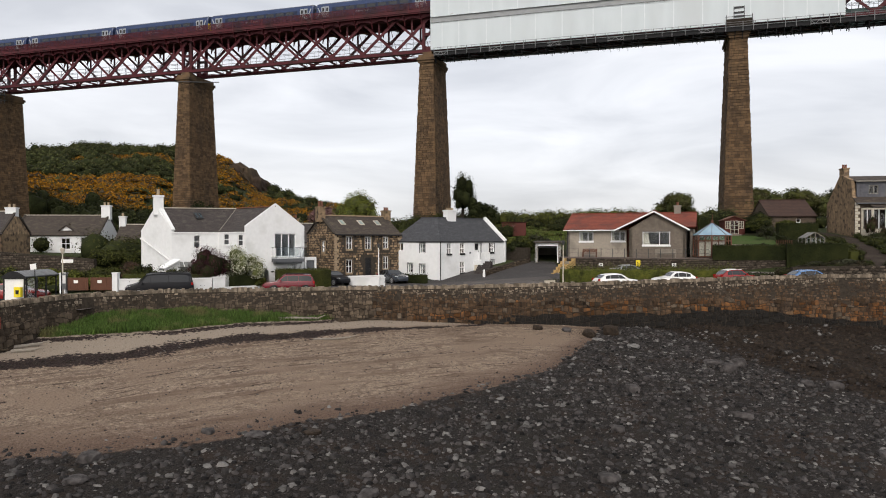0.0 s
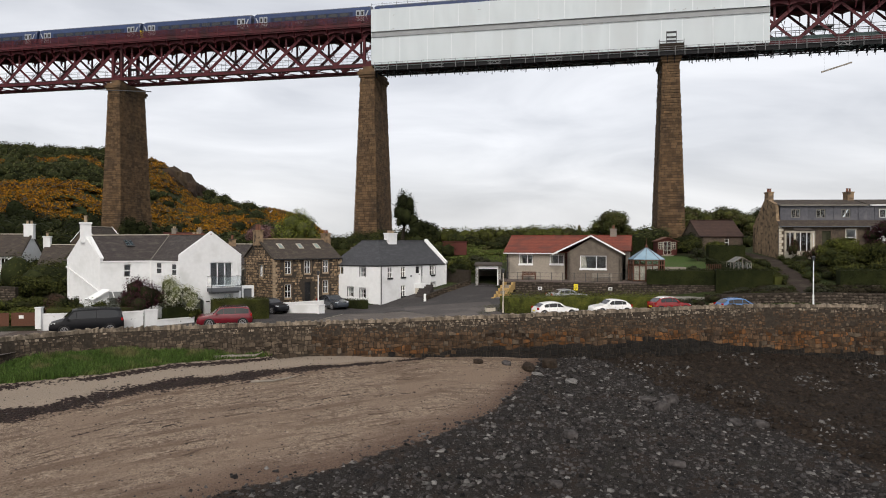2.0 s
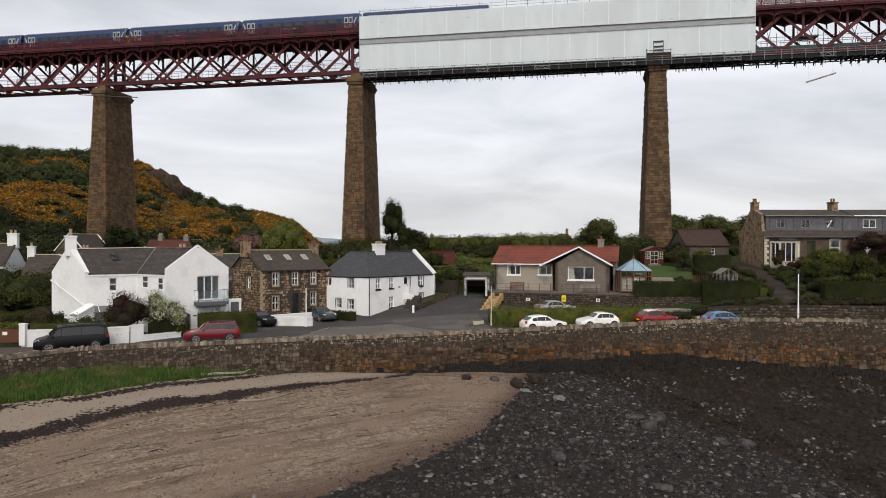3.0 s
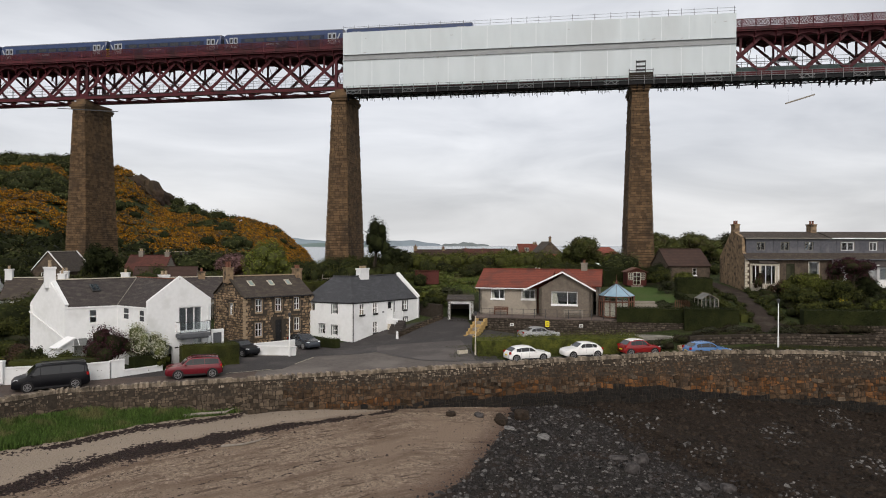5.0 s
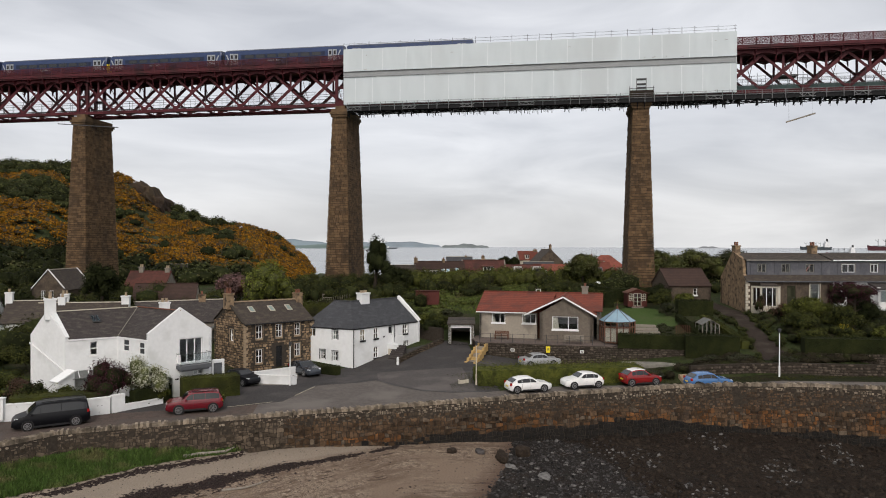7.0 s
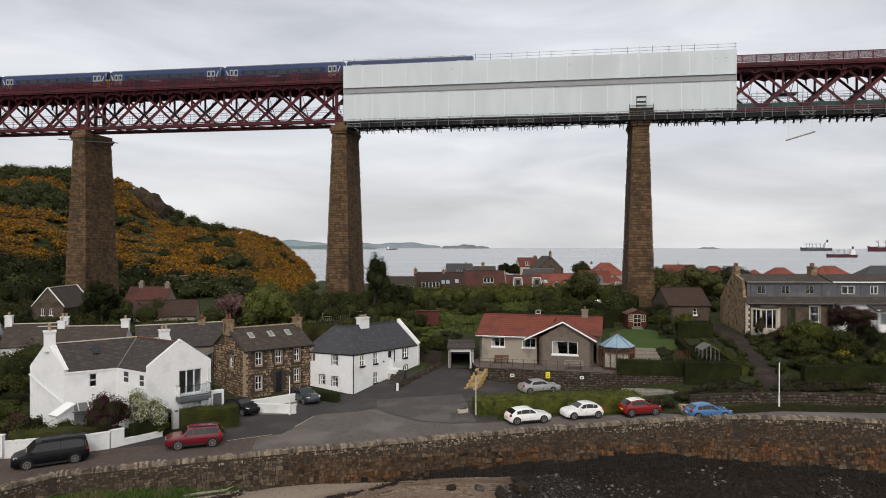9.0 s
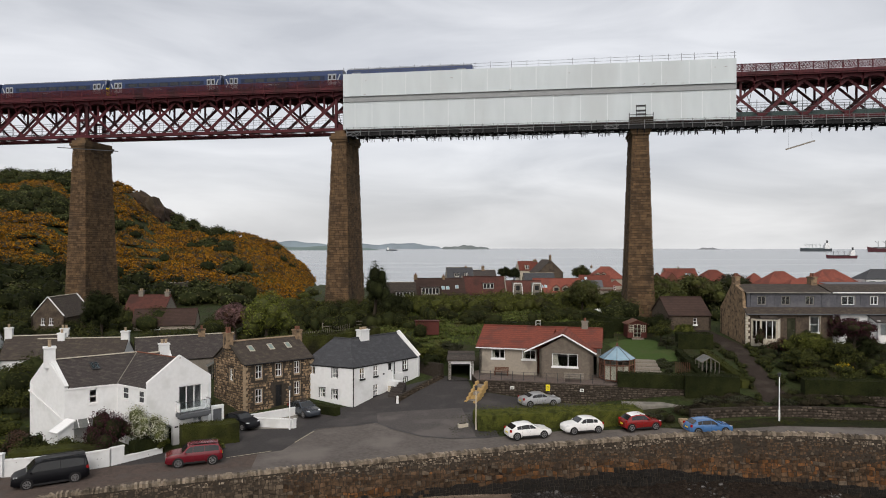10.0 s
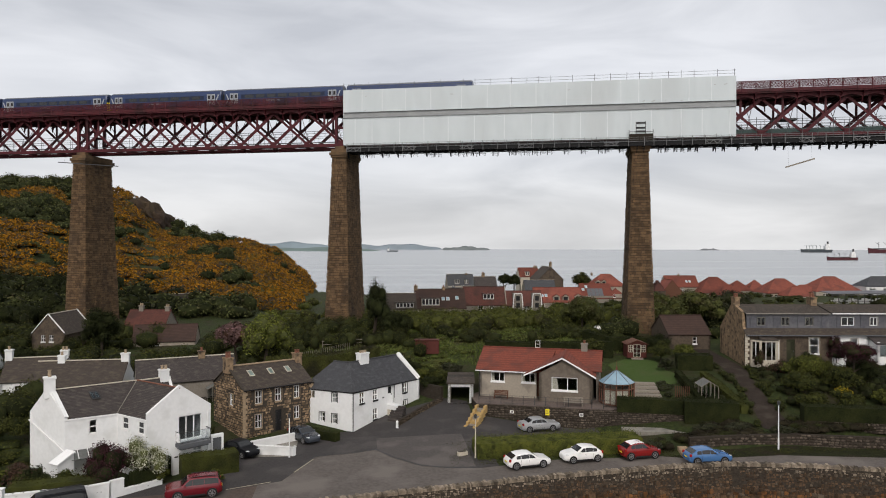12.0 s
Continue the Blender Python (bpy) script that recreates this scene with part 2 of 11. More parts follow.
M["gorse"] = mat("gorse", (0.305, 0.140, 0.008), (0.148, 0.072, 0.007), 0.55, 0.8, 0, c3=(0.056, 0.044, 0.013), c3scale=0.07, c3at=0.63, island=0.5, spec=0.06)
M["weed_green"] = mat("weed_green", (0.104, 0.130, 0.032), (0.060, 0.080, 0.021), 0.5, 0.85, 0, c3=(0.105, 0.098, 0.042), c3scale=0.3, c3at=0.6, island=0.35, spec=0.06)
M["moor_brown"] = mat("moor_brown", (0.050, 0.036, 0.020), (0.030, 0.022, 0.014), 0.4, 0.85, 0, c3=(0.036, 0.040, 0.014), c3scale=0.08, c3at=0.56, island=0.4, spec=0.06)
M["flower_yellow"] = mat("flower_yellow", (0.55, 0.40, 0.01), (0.45, 0.32, 0.01), 2, 0.7, 0, island=0.2)
M["bark"] = mat("bark", (0.045, 0.0348, 0.0258), (0.03, 0.024, 0.018), 6, 0.95, 0.4, stretch=(1, 1, 0.3))
M["grass"] = mat("grass", (0.046, 0.084, 0.016), (0.070, 0.112, 0.024), 0.8, 0.85, 0, c3=(0.115, 0.112, 0.045), c3scale=0.55, c3at=0.58, island=0.45)
M["lawn"] = mat("lawn", (0.034, 0.060, 0.012), (0.043, 0.070, 0.016), 2, 0.9, 0.3, 20, (0.052, 0.066, 0.022), 0.4, 0.6)


# ---- geometry helpers ----
class Geo:
    """Collects vertices and faces for one mesh."""

    def __init__(self):
        self.v, self.f, self.m = [], [], []

    def add(self, vs, fs, mi=0):
        o = len(self.v)
        self.v += [tuple(p) for p in vs]
        self.f += [tuple(i + o for i in q) for q in fs]
        self.m += [mi] * len(fs)
        return self

    def obox(self, c, ax, ay, az, mi=0):
        """Box about c with three half-axis vectors."""
        c, ax, ay, az = Vector(c), Vector(ax), Vector(ay), Vector(az)
        vs = [c + sx * ax + sy * ay + sz * az for sz in (-1, 1) for sx, sy in ((-1, -1), (1, -1), (1, 1), (-1, 1))]
        return self.add(vs, [(3, 2, 1, 0), (4, 5, 6, 7), (0, 1, 5, 4), (1, 2, 6, 5), (2, 3, 7, 6), (3, 0, 4, 7)], mi)

    def box(self, x0, y0, z0, x1, y1, z1, mi=0):
        return self.obox(((x0 + x1) / 2, (y0 + y1) / 2, (z0 + z1) / 2), ((x1 - x0) / 2, 0, 0), (0, (y1 - y0) / 2, 0), (0, 0, (z1 - z0) / 2), mi)

    def beam(self, p, q, w, h, up=(0, 0, 1), mi=0):
        """Bar of width w and height h from p to q."""
        p, q = Vector(p), Vector(q)
        d = q - p
        u = Vector(up)
        if abs(d.normalized().dot(u)) > 0.98:
            u = Vector((1, 0, 0))
        s = d.cross(u).normalized()
        t = s.cross(d).normalized()
        return self.obox((p + q) / 2, d / 2, s * w / 2, t * h / 2, mi)

    def prism(self, poly, vec, mi=0):
        """Flat polygon extruded by vec."""
        n = len(poly)
        vec = Vector(vec)
        a = [Vector(p) for p in poly]
        b = [p + vec for p in a]
        fs = [tuple(range(n - 1, -1, -1)), tuple(range(n, 2 * n))] + [(i, (i + 1) % n, n + (i + 1) % n, n + i) for i in range(n)]
        return self.add(a + b, fs, mi)

    def slab(self, poly, t, mi=0):
        """Flat polygon thickened downwards along its normal."""
        a = [Vector(p) for p in poly]
        nrm = Vector((0, 0, 0))
        for i in range(len(a)):
            nrm += a[i].cross(a[(i + 1) % len(a)])
        nrm.normalize()
        if nrm.z < 0:
            nrm = -nrm
        return self.prism(a, -nrm * t, mi)

    def cyl(self, p, q, r0, r1=None, n=8, mi=0):
        r1 = r0 if r1 is None else r1
        p, q = Vector(p), Vector(q)
        d = (q - p).normalized()
        u = d.cross(Vector((0, 0, 1)) if abs(d.z) < 0.9 else Vector((1, 0, 0))).normalized()
        w = d.cross(u)
        ring = [(math.cos(2 * math.pi * i / n), math.sin(2 * math.pi * i / n)) for i in range(n)]
        vs = [p + r0 * (a * u + b * w) for a, b in ring] + [q + r1 * (a * u + b * w) for a, b in ring]
        fs = [(i, (i + 1) % n, n + (i + 1) % n, n + i) for i in range(n)] + [tuple(range(n - 1, -1, -1)), tuple(range(n, 2 * n))]
        return self.add(vs, fs, mi)

    def mesh(self, name, origin=(0, 0, 0)):
        me = bpy.data.meshes.new(name)
        ox, oy, oz = origin
        me.from_pydata([(x - ox, y - oy, z - oz) for x, y, z in self.v], [], self.f)
        return me


def home(ob):
    p = Vector((0, 0, 0))
    while ob:
        p += ob.location
        ob = ob.parent
    return p


def thing(name, at, label, category, group="", kind=""):
    ob = new(name)
    ob.location = at
    ob.empty_display_size = 0.2
    return tagged(ob, label, category, group, kind)


def fix_normals(me):
    bm = bmesh.new()
    bm.from_mesh(me)
    bmesh.ops.recalc_face_normals(bm, faces=bm.faces)
    bm.to_mesh(me)
    bm.free()


def part(name, g, material, parent=None, label="", smooth=False, fix=False):
    """One mesh object from a Geo in world metres, under a thing or a part."""
    me = g.mesh(name, home(parent) if parent else (0, 0, 0))
    for k in (material if isinstance(material, (list, tuple)) else (material,)):
        me.materials.append(M[k] if isinstance(k, str) else k)
    if any(g.m):
        me.polygons.foreach_set("material_index", g.m)
    if fix:
        fix_normals(me)
    if smooth:
        me.shade_smooth()
    ob = new(name, me)
    if parent:
        ob.parent = parent
    if label:
        ob["label"] = label
    return ob


def quick(name, verts, faces, material, smooth=False):
    """A large mesh straight from arrays."""
    me = bpy.data.meshes.new(name)
    verts = np.asarray(verts, dtype=np.float32)
    faces = np.asarray(faces, dtype=np.int32)
    k = faces.shape[1]
    me.vertices.add(len(verts))
    me.vertices.foreach_set("co", verts.ravel())
    me.loops.add(faces.size)
    me.loops.foreach_set("vertex_index", faces.ravel())
    me.polygons.add(len(faces))
    me.polygons.foreach_set("loop_start", np.arange(0, faces.size, k, dtype=np.int32))
    me.update(calc_edges=True)
    me.validate()
    for x in (material if isinstance(material, (list, tuple)) else (material,)):
        me.materials.append(M[x])
    if smooth:
        me.shade_smooth()
    return new(name, me)


# ---- the lie of the land ----
def interp(x, xs, ys):
    return np.interp(x, xs, ys)


WALL_X = [-26.0, -25.2, -24.2, -20.5, -14.7, -8.4, -3.7, 0.4, 5.9, 12.8, 17.9, 27.6, 33.0, 39.5, 46.0, 60.0]
WALL_Y = [20.0, 42.0, 46.2, 50.2, 51.6, 53.0, 54.1, 54.8, 55.6, 56.5, 56.8, 57.0, 56.6, 55.0, 52.6, 46.0]


def wall_y(x):
    return interp(x, WALL_X, WALL_Y)


def cope_z(x):
    return interp(x, [-26, -10, 0, 12, 20, 30, 40, 60], [0.5, 0.5, 0.5, 0.66, 0.9, 1.25, 1.4, 1.5])


def road_z(x):
    return interp(x, [-40, -10, 0, 10, 20, 27, 33, 40, 60], [-0.5, -0.55, -0.5, -0.42, -0.36, -0.28, 0.05, 0.6, 0.75])


def wob(x, y, s, k=0.0):
    """Smooth wobble in -1..1."""
    x, y = np.asarray(x, float) / s, np.asarray(y, float) / s
    return (np.sin(1.7 * x + 0.6 * y + k) + np.sin(-0.8 * x + 1.9 * y + 2.1 * k + 1.3) + np.sin(2.9 * x - 1.3 * y + 0.7 * k + 4.0) * 0.6) / 2.6


def rock_edge(x):
    return interp(x, [-30, -16, -12.3, -8.6, -6.4, -2.2, 2.6, 6.7, 10.3, 12.4, 14], [21, 24.1, 25.3, 26.9, 29.3, 31.9, 36.4, 41.4, 48.6, 54.2, 62])


def wrack_y(x):
    return interp(x, [-26, -23, -18.8, -14.1, -7.4, -0.5, 3.5], [33, 35.5, 38.8, 44.0, 48.4, 52.2, 54.6])


def grass_y(x):
    return interp(x, [-27, -22.8, -18.8, -15.4, -12.3, -8.5, -7.0], [40.6, 43.2, 46.0, 48.8, 50.6, 52.6, 58.0])


def weed_x(y):
    return interp(y, [25, 36, 39, 45.4, 50, 58], [28, 24.2, 23.2, 20.4, 19.6, 18.5])


def beach_z(x, y):
    z = -2.55 + 0.065 * (y - 53) - 0.045 * x
    z = z + 0.75 * np.clip((y - grass_y(x) + 1.5) / 5.0, 0, 1) * (x < -6)
    z = z + 0.25 * np.exp(-((y - wrack_y(x) - 2.0) / 2.5) ** 2) * np.clip((2 - x) / 8, 0, 1)
    ledge = np.clip((x - weed_x(y)) / 2.0, 0, 1)
    z = z + ledge * (0.55 + 0.25 * wob(x, y, 2.2, 3) + 0.12 * wob(x, y, 0.8, 1))
    z = z + ledge * 0.5 * np.clip((x - 27) / 6, 0, 1) * np.clip((y - 49) / 5, 0, 1)
    z = z + 0.07 * wob(x, y, 3.1) + 0.03 * wob(x, y, 0.9, 2)
    return z


ROWS_Y = [62, 76, 90, 100, 115, 130, 150, 170, 280, 310]
COLS_X = [-60, -25, -10, 0, 12, 25, 40, 60]
COLS_Z = [
    [-0.2, 1.5, 2.6, 3.0, 3.2, 3.5, 4.0, 4.0, 3.0, -9],
    [-0.5, 0.3, 1.6, 2.5, 3.2, 3.5, 4.0, 4.0, 3.0, -9],
    [-0.55, -0.5, 2.0, 4.0, 5.6, 5.6, 4.5, 4.0, 2.0, -9],
    [-0.5, -0.6, 2.2, 4.4, 6.4, 6.0, 4.5, 3.0, 1.0, -9],
    [-0.4, 0.6, 2.7, 5.0, 6.6, 6.2, 4.5, 2.5, 0.5, -9],
    [-0.3, -0.1, 3.6, 5.6, 6.8, 6.4, 4.5, 2.5, 0.5, -9],
    [0.6, 3.2, 4.8, 5.8, 6.8, 6.4, 4.5, 2.5, 0.5, -9],
    [0.9, 4.0, 5.3, 5.8, 6.5, 6.2, 4.5, 2.5, 0.5, -9],
]


def hill_z(x, y):
    top = interp(x, [-500, -260, -175, -162, -142, -122, -110, -103, -97, -92, -86, -66, -50, -43, -35, -26, -20, -14], [44, 46.5, 52.5, 51.5, 51, 48, 46, 43, 38, 31, 27.5, 22.5, 21, 20, 14.5, 6, 0, -9])
    t = np.clip((y - 150) / 215, 0, 1) ** 0.9
    h = 4 + (top - 4) * t
    back = np.clip((y - 365) / 60, 0, 1)
    h = h * (1 - back) - 9 * back
    return h + np.clip(h - 5, 0, 6) / 6 * (1.2 * wob(x, y, 9) + 0.8 * wob(x, y, 4, 2))


def inland_z(x, y):
    x, y = np.broadcast_arrays(np.asarray(x, float), np.asarray(y, float))
    cols = np.stack([np.interp(y, ROWS_Y, c) for c in COLS_Z], -1)
    i = np.clip(np.searchsorted(COLS_X, x) - 1, 0, len(COLS_X) - 2)
    xa, xb = np.take(COLS_X, i), np.take(COLS_X, i + 1)
    f = np.clip((x - xa) / (xb - xa), 0, 1)
    za = np.take_along_axis(cols, i[..., None], -1)[..., 0]
    zb = np.take_along_axis(cols, (i + 1)[..., None], -1)[..., 0]
    z = za + (zb - za) * f
    near = np.clip((64 - y) / 2, 0, 1)
    z = z * (1 - near) + road_z(x) * near
    bank = np.clip((x - 30) / 3, 0, 1) * np.clip((y - 63.2) / 0.6, 0, 1) * np.clip((67 - y) / 3, 0, 1)
    z = z + bank * 0.5
    hx = np.clip((-14 - x) / 10, 0, 1) * np.clip((y - 150) / 20, 0, 1)
    z = z * (1 - hx) + hill_z(x, y) * hx
    return z + np.clip((y - 88) / 20, 0, 1) * 0.25 * wob(x, y, 3)


def ground_z(x, y):
    x, y = np.broadcast_arrays(np.asarray(x, float), np.asarray(y, float))
    shore = np.clip(beach_z(x, np.clip(y, 5, 99)) - np.clip(5 - y, 0, 40) * 0.12, -9, 9)
    return np.where(y > wall_y(x) + 0.35, inland_z(x, y), shore)


def gz(x, y):
    return float(ground_z(x, y))


def ground_material():
    m = bpy.data.materials.new("shore_ground")
    m.use_nodes = True
    nt = m.node_tree
    N, L = nt.nodes, nt.links
    b = N["Principled BSDF"]
    tc = N.new("ShaderNodeTexCoord")

    def nz(sc, det=5.0, stretch=(1, 1, 1), rot=0.0):
        mp = N.new("ShaderNodeMapping")
        mp.inputs["Scale"].default_value = stretch
        mp.inputs["Rotation"].default_value = (0, 0, rot)
        L.new(tc.outputs["Object"], mp.inputs["Vector"])
        t = N.new("ShaderNodeTexNoise")
        t.inputs["Scale"].default_value, t.inputs["Detail"].default_value = sc, det
        L.new(mp.outputs[0], t.inputs["Vector"])
        return t.outputs[0]

    def ramp(src, a, z):
        r = N.new("ShaderNodeMapRange")
        r.inputs[1].default_value, r.inputs[2].default_value = a, z
        L.new(src, r.inputs[0])
        return r.outputs[0]

    def mix(f, a, z):
        x = N.new("ShaderNodeMix")
        x.data_type = "RGBA"
        L.new(f, x.inputs[0])
        for sock, val in ((x.inputs[6], a), (x.inputs[7], z)):
            if isinstance(val, tuple):
                sock.default_value = (*val, 1)
            else:
                L.new(val, sock)
        return x.outputs[2]

    def edge(zone, sc, spread=0.55):
        """A mask with a ragged edge."""
        n = nz(sc)
        a = N.new("ShaderNodeMath")
        a.operation = "MULTIPLY_ADD"
        L.new(n, a.inputs[0])
        a.inputs[1].default_value, a.inputs[2].default_value = spread * 2, -spread
        s = N.new("ShaderNodeMath")
        s.operation = "ADD"
        L.new(zone, s.inputs[0])
        L.new(a.outputs[0], s.inputs[1])
        return ramp(s.outputs[0], 0.42, 0.60)

    att = N.new("ShaderNodeAttribute")
    att.attribute_name = "zone"
    sep = N.new("ShaderNodeSeparateColor")
    L.new(att.outputs["Color"], sep.inputs[0])
    att2 = N.new("ShaderNodeAttribute")
    att2.attribute_name = "cover"
    sep2 = N.new("ShaderNodeSeparateColor")
    L.new(att2.outputs["Color"], sep2.inputs[0])
    att3 = N.new("ShaderNodeAttribute")
    att3.attribute_name = "strand"

    def along(sc, det, lo, hi, stretch):
        """Noise drawn out along the strand line."""
        mp = N.new("ShaderNodeMapping")
        mp.inputs["Scale"].default_value = stretch
        L.new(att3.outputs["Color"], mp.inputs["Vector"])
        t = N.new("ShaderNodeTexNoise")
        t.inputs["Scale"].default_value, t.inputs["Detail"].default_value = sc, det
        t.inputs["Roughness"].default_value, t.inputs["Distortion"].default_value = 0.62, 0.6
        L.new(mp.outputs[0], t.inputs["Vector"])
        return ramp(t.outputs[0], lo, hi)

    sand = mix(ramp(nz(24.0, 12.0), 0.41, 0.59), (0.120, 0.090, 0.066), (0.285, 0.222, 0.168))
    sand = mix(ramp(nz(2.2, 10.0), 0.50, 0.68), sand, (0.112, 0.080, 0.058))
    sand = mix(ramp(nz(7.0, 9.0), 0.52, 0.66), sand, (0.095, 0.069, 0.050))
    sand = mix(ramp(nz(3.4, 9.0, (1, 1, 1), 0.7), 0.58, 0.70), sand, (0.300, 0.242, 0.190))
    sand = mix(ramp(nz(60.0, 3.0), 0.64, 0.72), sand, (0.045, 0.034, 0.027))
    sand = mix(along(1.0, 9.0, 0.47, 0.62, (0.9, 0.16, 1)), sand, (0.118, 0.084, 0.061))
    sand = mix(along(1.0, 12.0, 0.57, 0.63, (3.2, 0.5, 1)), sand, (0.058, 0.039, 0.028))
    sand = mix(ramp(nz(0.22, 5.0), 0.50, 0.66), sand, (0.170, 0.126, 0.093))
    dry = mix(ramp(nz(26.0, 9.0), 0.38, 0.62), (0.20, 0.162, 0.125), (0.255, 0.213, 0.170))
    sand = mix(ramp(sep2.outputs[1], 0.1, 0.9), sand, dry)
    wet = mix(ramp(nz(18.0, 9.0), 0.38, 0.62), (0.056, 0.035, 0.026), (0.110, 0.072, 0.053))
    sand = mix(ramp(sep2.outputs[2], 0.15, 0.95), sand, wet)
    rock = mix(ramp(nz(16.0, 10.0), 0.36, 0.64), (0.006, 0.0052, 0.0046), (0.028, 0.0235, 0.021))
    rock = mix(ramp(nz(0.5, 6.0), 0.5, 0.66), rock, (0.024, 0.017, 0.013))
    rock = mix(ramp(nz(0.8, 6.0, (1, 1, 1), 1.0), 0.56, 0.68), rock, (0.019, 0.017, 0.014))
    weed = mix(ramp(nz(5.0, 8.0), 0.35, 0.65), (0.007, 0.0052, 0.004), (0.026, 0.018, 0.0125))
    wrack = mix(ramp(nz(14.0, 8.0), 0.42, 0.66), (0.010, 0.006, 0.006), (0.045, 0.032, 0.027))
    turf = mix(ramp(nz(2.0, 8.0), 0.35, 0.65), (0.019, 0.026, 0.009), (0.036, 0.047, 0.014))
    turf = mix(ramp(nz(0.25, 4.0), 0.5, 0.64), turf, (0.034, 0.031, 0.016))
    col = mix(edge(sep.outputs[0], 1.6), sand, rock)
    col = mix(edge(sep.outputs[2], 1.2), col, weed)
    col = mix(edge(sep2.outputs[0], 4.5, 0.95), col, wrack)
    col = mix(edge(sep.outputs[1], 1.5), col, turf)
    L.new(col, b.inputs["Base Color"])
    b.inputs["Roughness"].default_value = 0.9
    b.inputs["Specular IOR Level"].default_value = 0.12
    bp = N.new("ShaderNodeBump")
    bp.inputs["Strength"].default_value, bp.inputs["Distance"].default_value = 1.0, 0.14
    L.new(nz(6.0, 10.0), bp.inputs["Height"])
    L.new(bp.outputs[0], b.inputs["Normal"])
    return m


def make_ground():
    xs = np.concatenate([np.arange(-500, -40, 10), np.arange(-40, -30, 2), np.arange(-30, 48, 0.4), np.arange(48, 80, 2), np.arange(80, 501, 12)])
    ys = np.concatenate([np.arange(-80, 8, 8), np.arange(8, 58, 0.4), np.arange(58, 112, 1.0), np.arange(112, 180, 4), np.arange(180, 461, 10)])
    X, Y = np.meshgrid(xs, ys)
    Z = ground_z(X, Y)
    v = np.stack([X.ravel(), Y.ravel(), Z.ravel()], 1)
    nx, ny = len(xs), len(ys)
    i = (np.arange(ny - 1)[:, None] * nx + np.arange(nx - 1)[None]).ravel()
    f = np.stack([i, i + 1, i + nx + 1, i + nx], 1)
    M["shore_ground"] = ground_material()
    ob = quick("ground", v, f, "shore_ground", True)
    tagged(ob, "sandy beach, dark shingle and rough green land behind the sea wall", "ground", kind="structure")
    x, y = v[:, 0], v[:, 1]
    inl = y > wall_y(x) + 0.3
    rock = np.where(inl, 0, np.clip((rock_edge(x) - y) / 1.6 + 0.5, 0, 1))
    rock = np.where(y < 5, 1, rock)
    grass = np.where(inl, 1.0, np.clip((y - grass_y(x)) / 1.2 + 0.5, 0, 1) * (x < -5))
    weed = np.where(inl, 0, np.clip((x - weed_x(y)) / 1.5 + 0.5, 0, 1) * np.clip((y - 25) / 6, 0, 1) * 0.9)
    weed = np.maximum(weed, np.where(inl, 0, np.clip((y - wall_y(x) + 1.7) / 1.2, 0, 1) * np.clip((x - 13) / 3, 0, 1)))
    dw = np.abs(y - wrack_y(x))
    wide = (0.4 + 0.85 * np.clip(-x / 20, 0, 1)) * (1.0 + 0.55 * wob(x, y, 1.3, 4) + 0.35 * wob(x, y, 0.5, 2))
    wide = np.maximum(wide, 0.15)
    wrack = np.where(inl, 0, np.clip(1.15 - dw / (1.5 * wide), 0, 1) * (x < 3.5))
    wrack = np.maximum(wrack, np.where(inl, 0, np.clip(1 - np.abs(y - grass_y(x) + 0.7) / 1.0, 0, 1) * (x < -7.5) * (0.45 + 0.5 * (wob(x, y, 3.5, 1) > 0))))
    for k in (1.6, 3.0, 7.5, 8.6):
        thin = np.clip(1 - np.abs(y - wrack_y(x) + k + 0.35 * wob(x, y, 2.5, k)) / 0.28, 0, 1) * (wob(x, y, 2.0, k * 3) > 0.05) * 0.66
        wrack = np.maximum(wrack, np.where(inl | (rock > 0.3) | (x > 4), 0, thin))
    dry = np.where(inl, 0, np.clip((y - wrack_y(x)) / 1.2, 0, 1) * (x < 3))
    wet = np.where(inl, 0, np.clip(1 - np.abs(rock_edge(x) - y + 0.5) / 4.2, 0, 1)) * 0.85
    lo, hi = np.interp(x, [-30, -10, 4, 40], [0, 26, 42, 78]), y - wrack_y(x)
    for nm, cols in (("strand", (hi, lo, 0 * x)), ("zone", (rock, grass, weed)), ("cover", (wrack, dry, wet))):
        a = ob.data.color_attributes.new(nm, "FLOAT_COLOR", "POINT")
        a.data.foreach_set("color", np.stack([*cols, np.ones(len(v))], 1).astype(np.float32).ravel())
    return ob


make_ground()

# sea: one sheet behind the headland and behind the beach
sea_y = [-4800, -60, -20, 120, 300, 700, 1500, 3000, 4750]
sea_zv = [-6, -6, -6, -6, -6, -5.5, -4, 0, 6]
sea_x = [-4800, -2000, -600, 0, 600, 2000, 4800]
sv = [(a, b, c) for b, c in zip(sea_y, sea_zv) for a in sea_x]
sf = [(j * 7 + i, j * 7 + i + 1, j * 7 + i + 8, j * 7 + i + 7) for j in range(8) for i in range(6)]
tagged(quick("water", sv, sf, "sea", True), "calm pale grey sea of the firth", "sea", kind="structure")


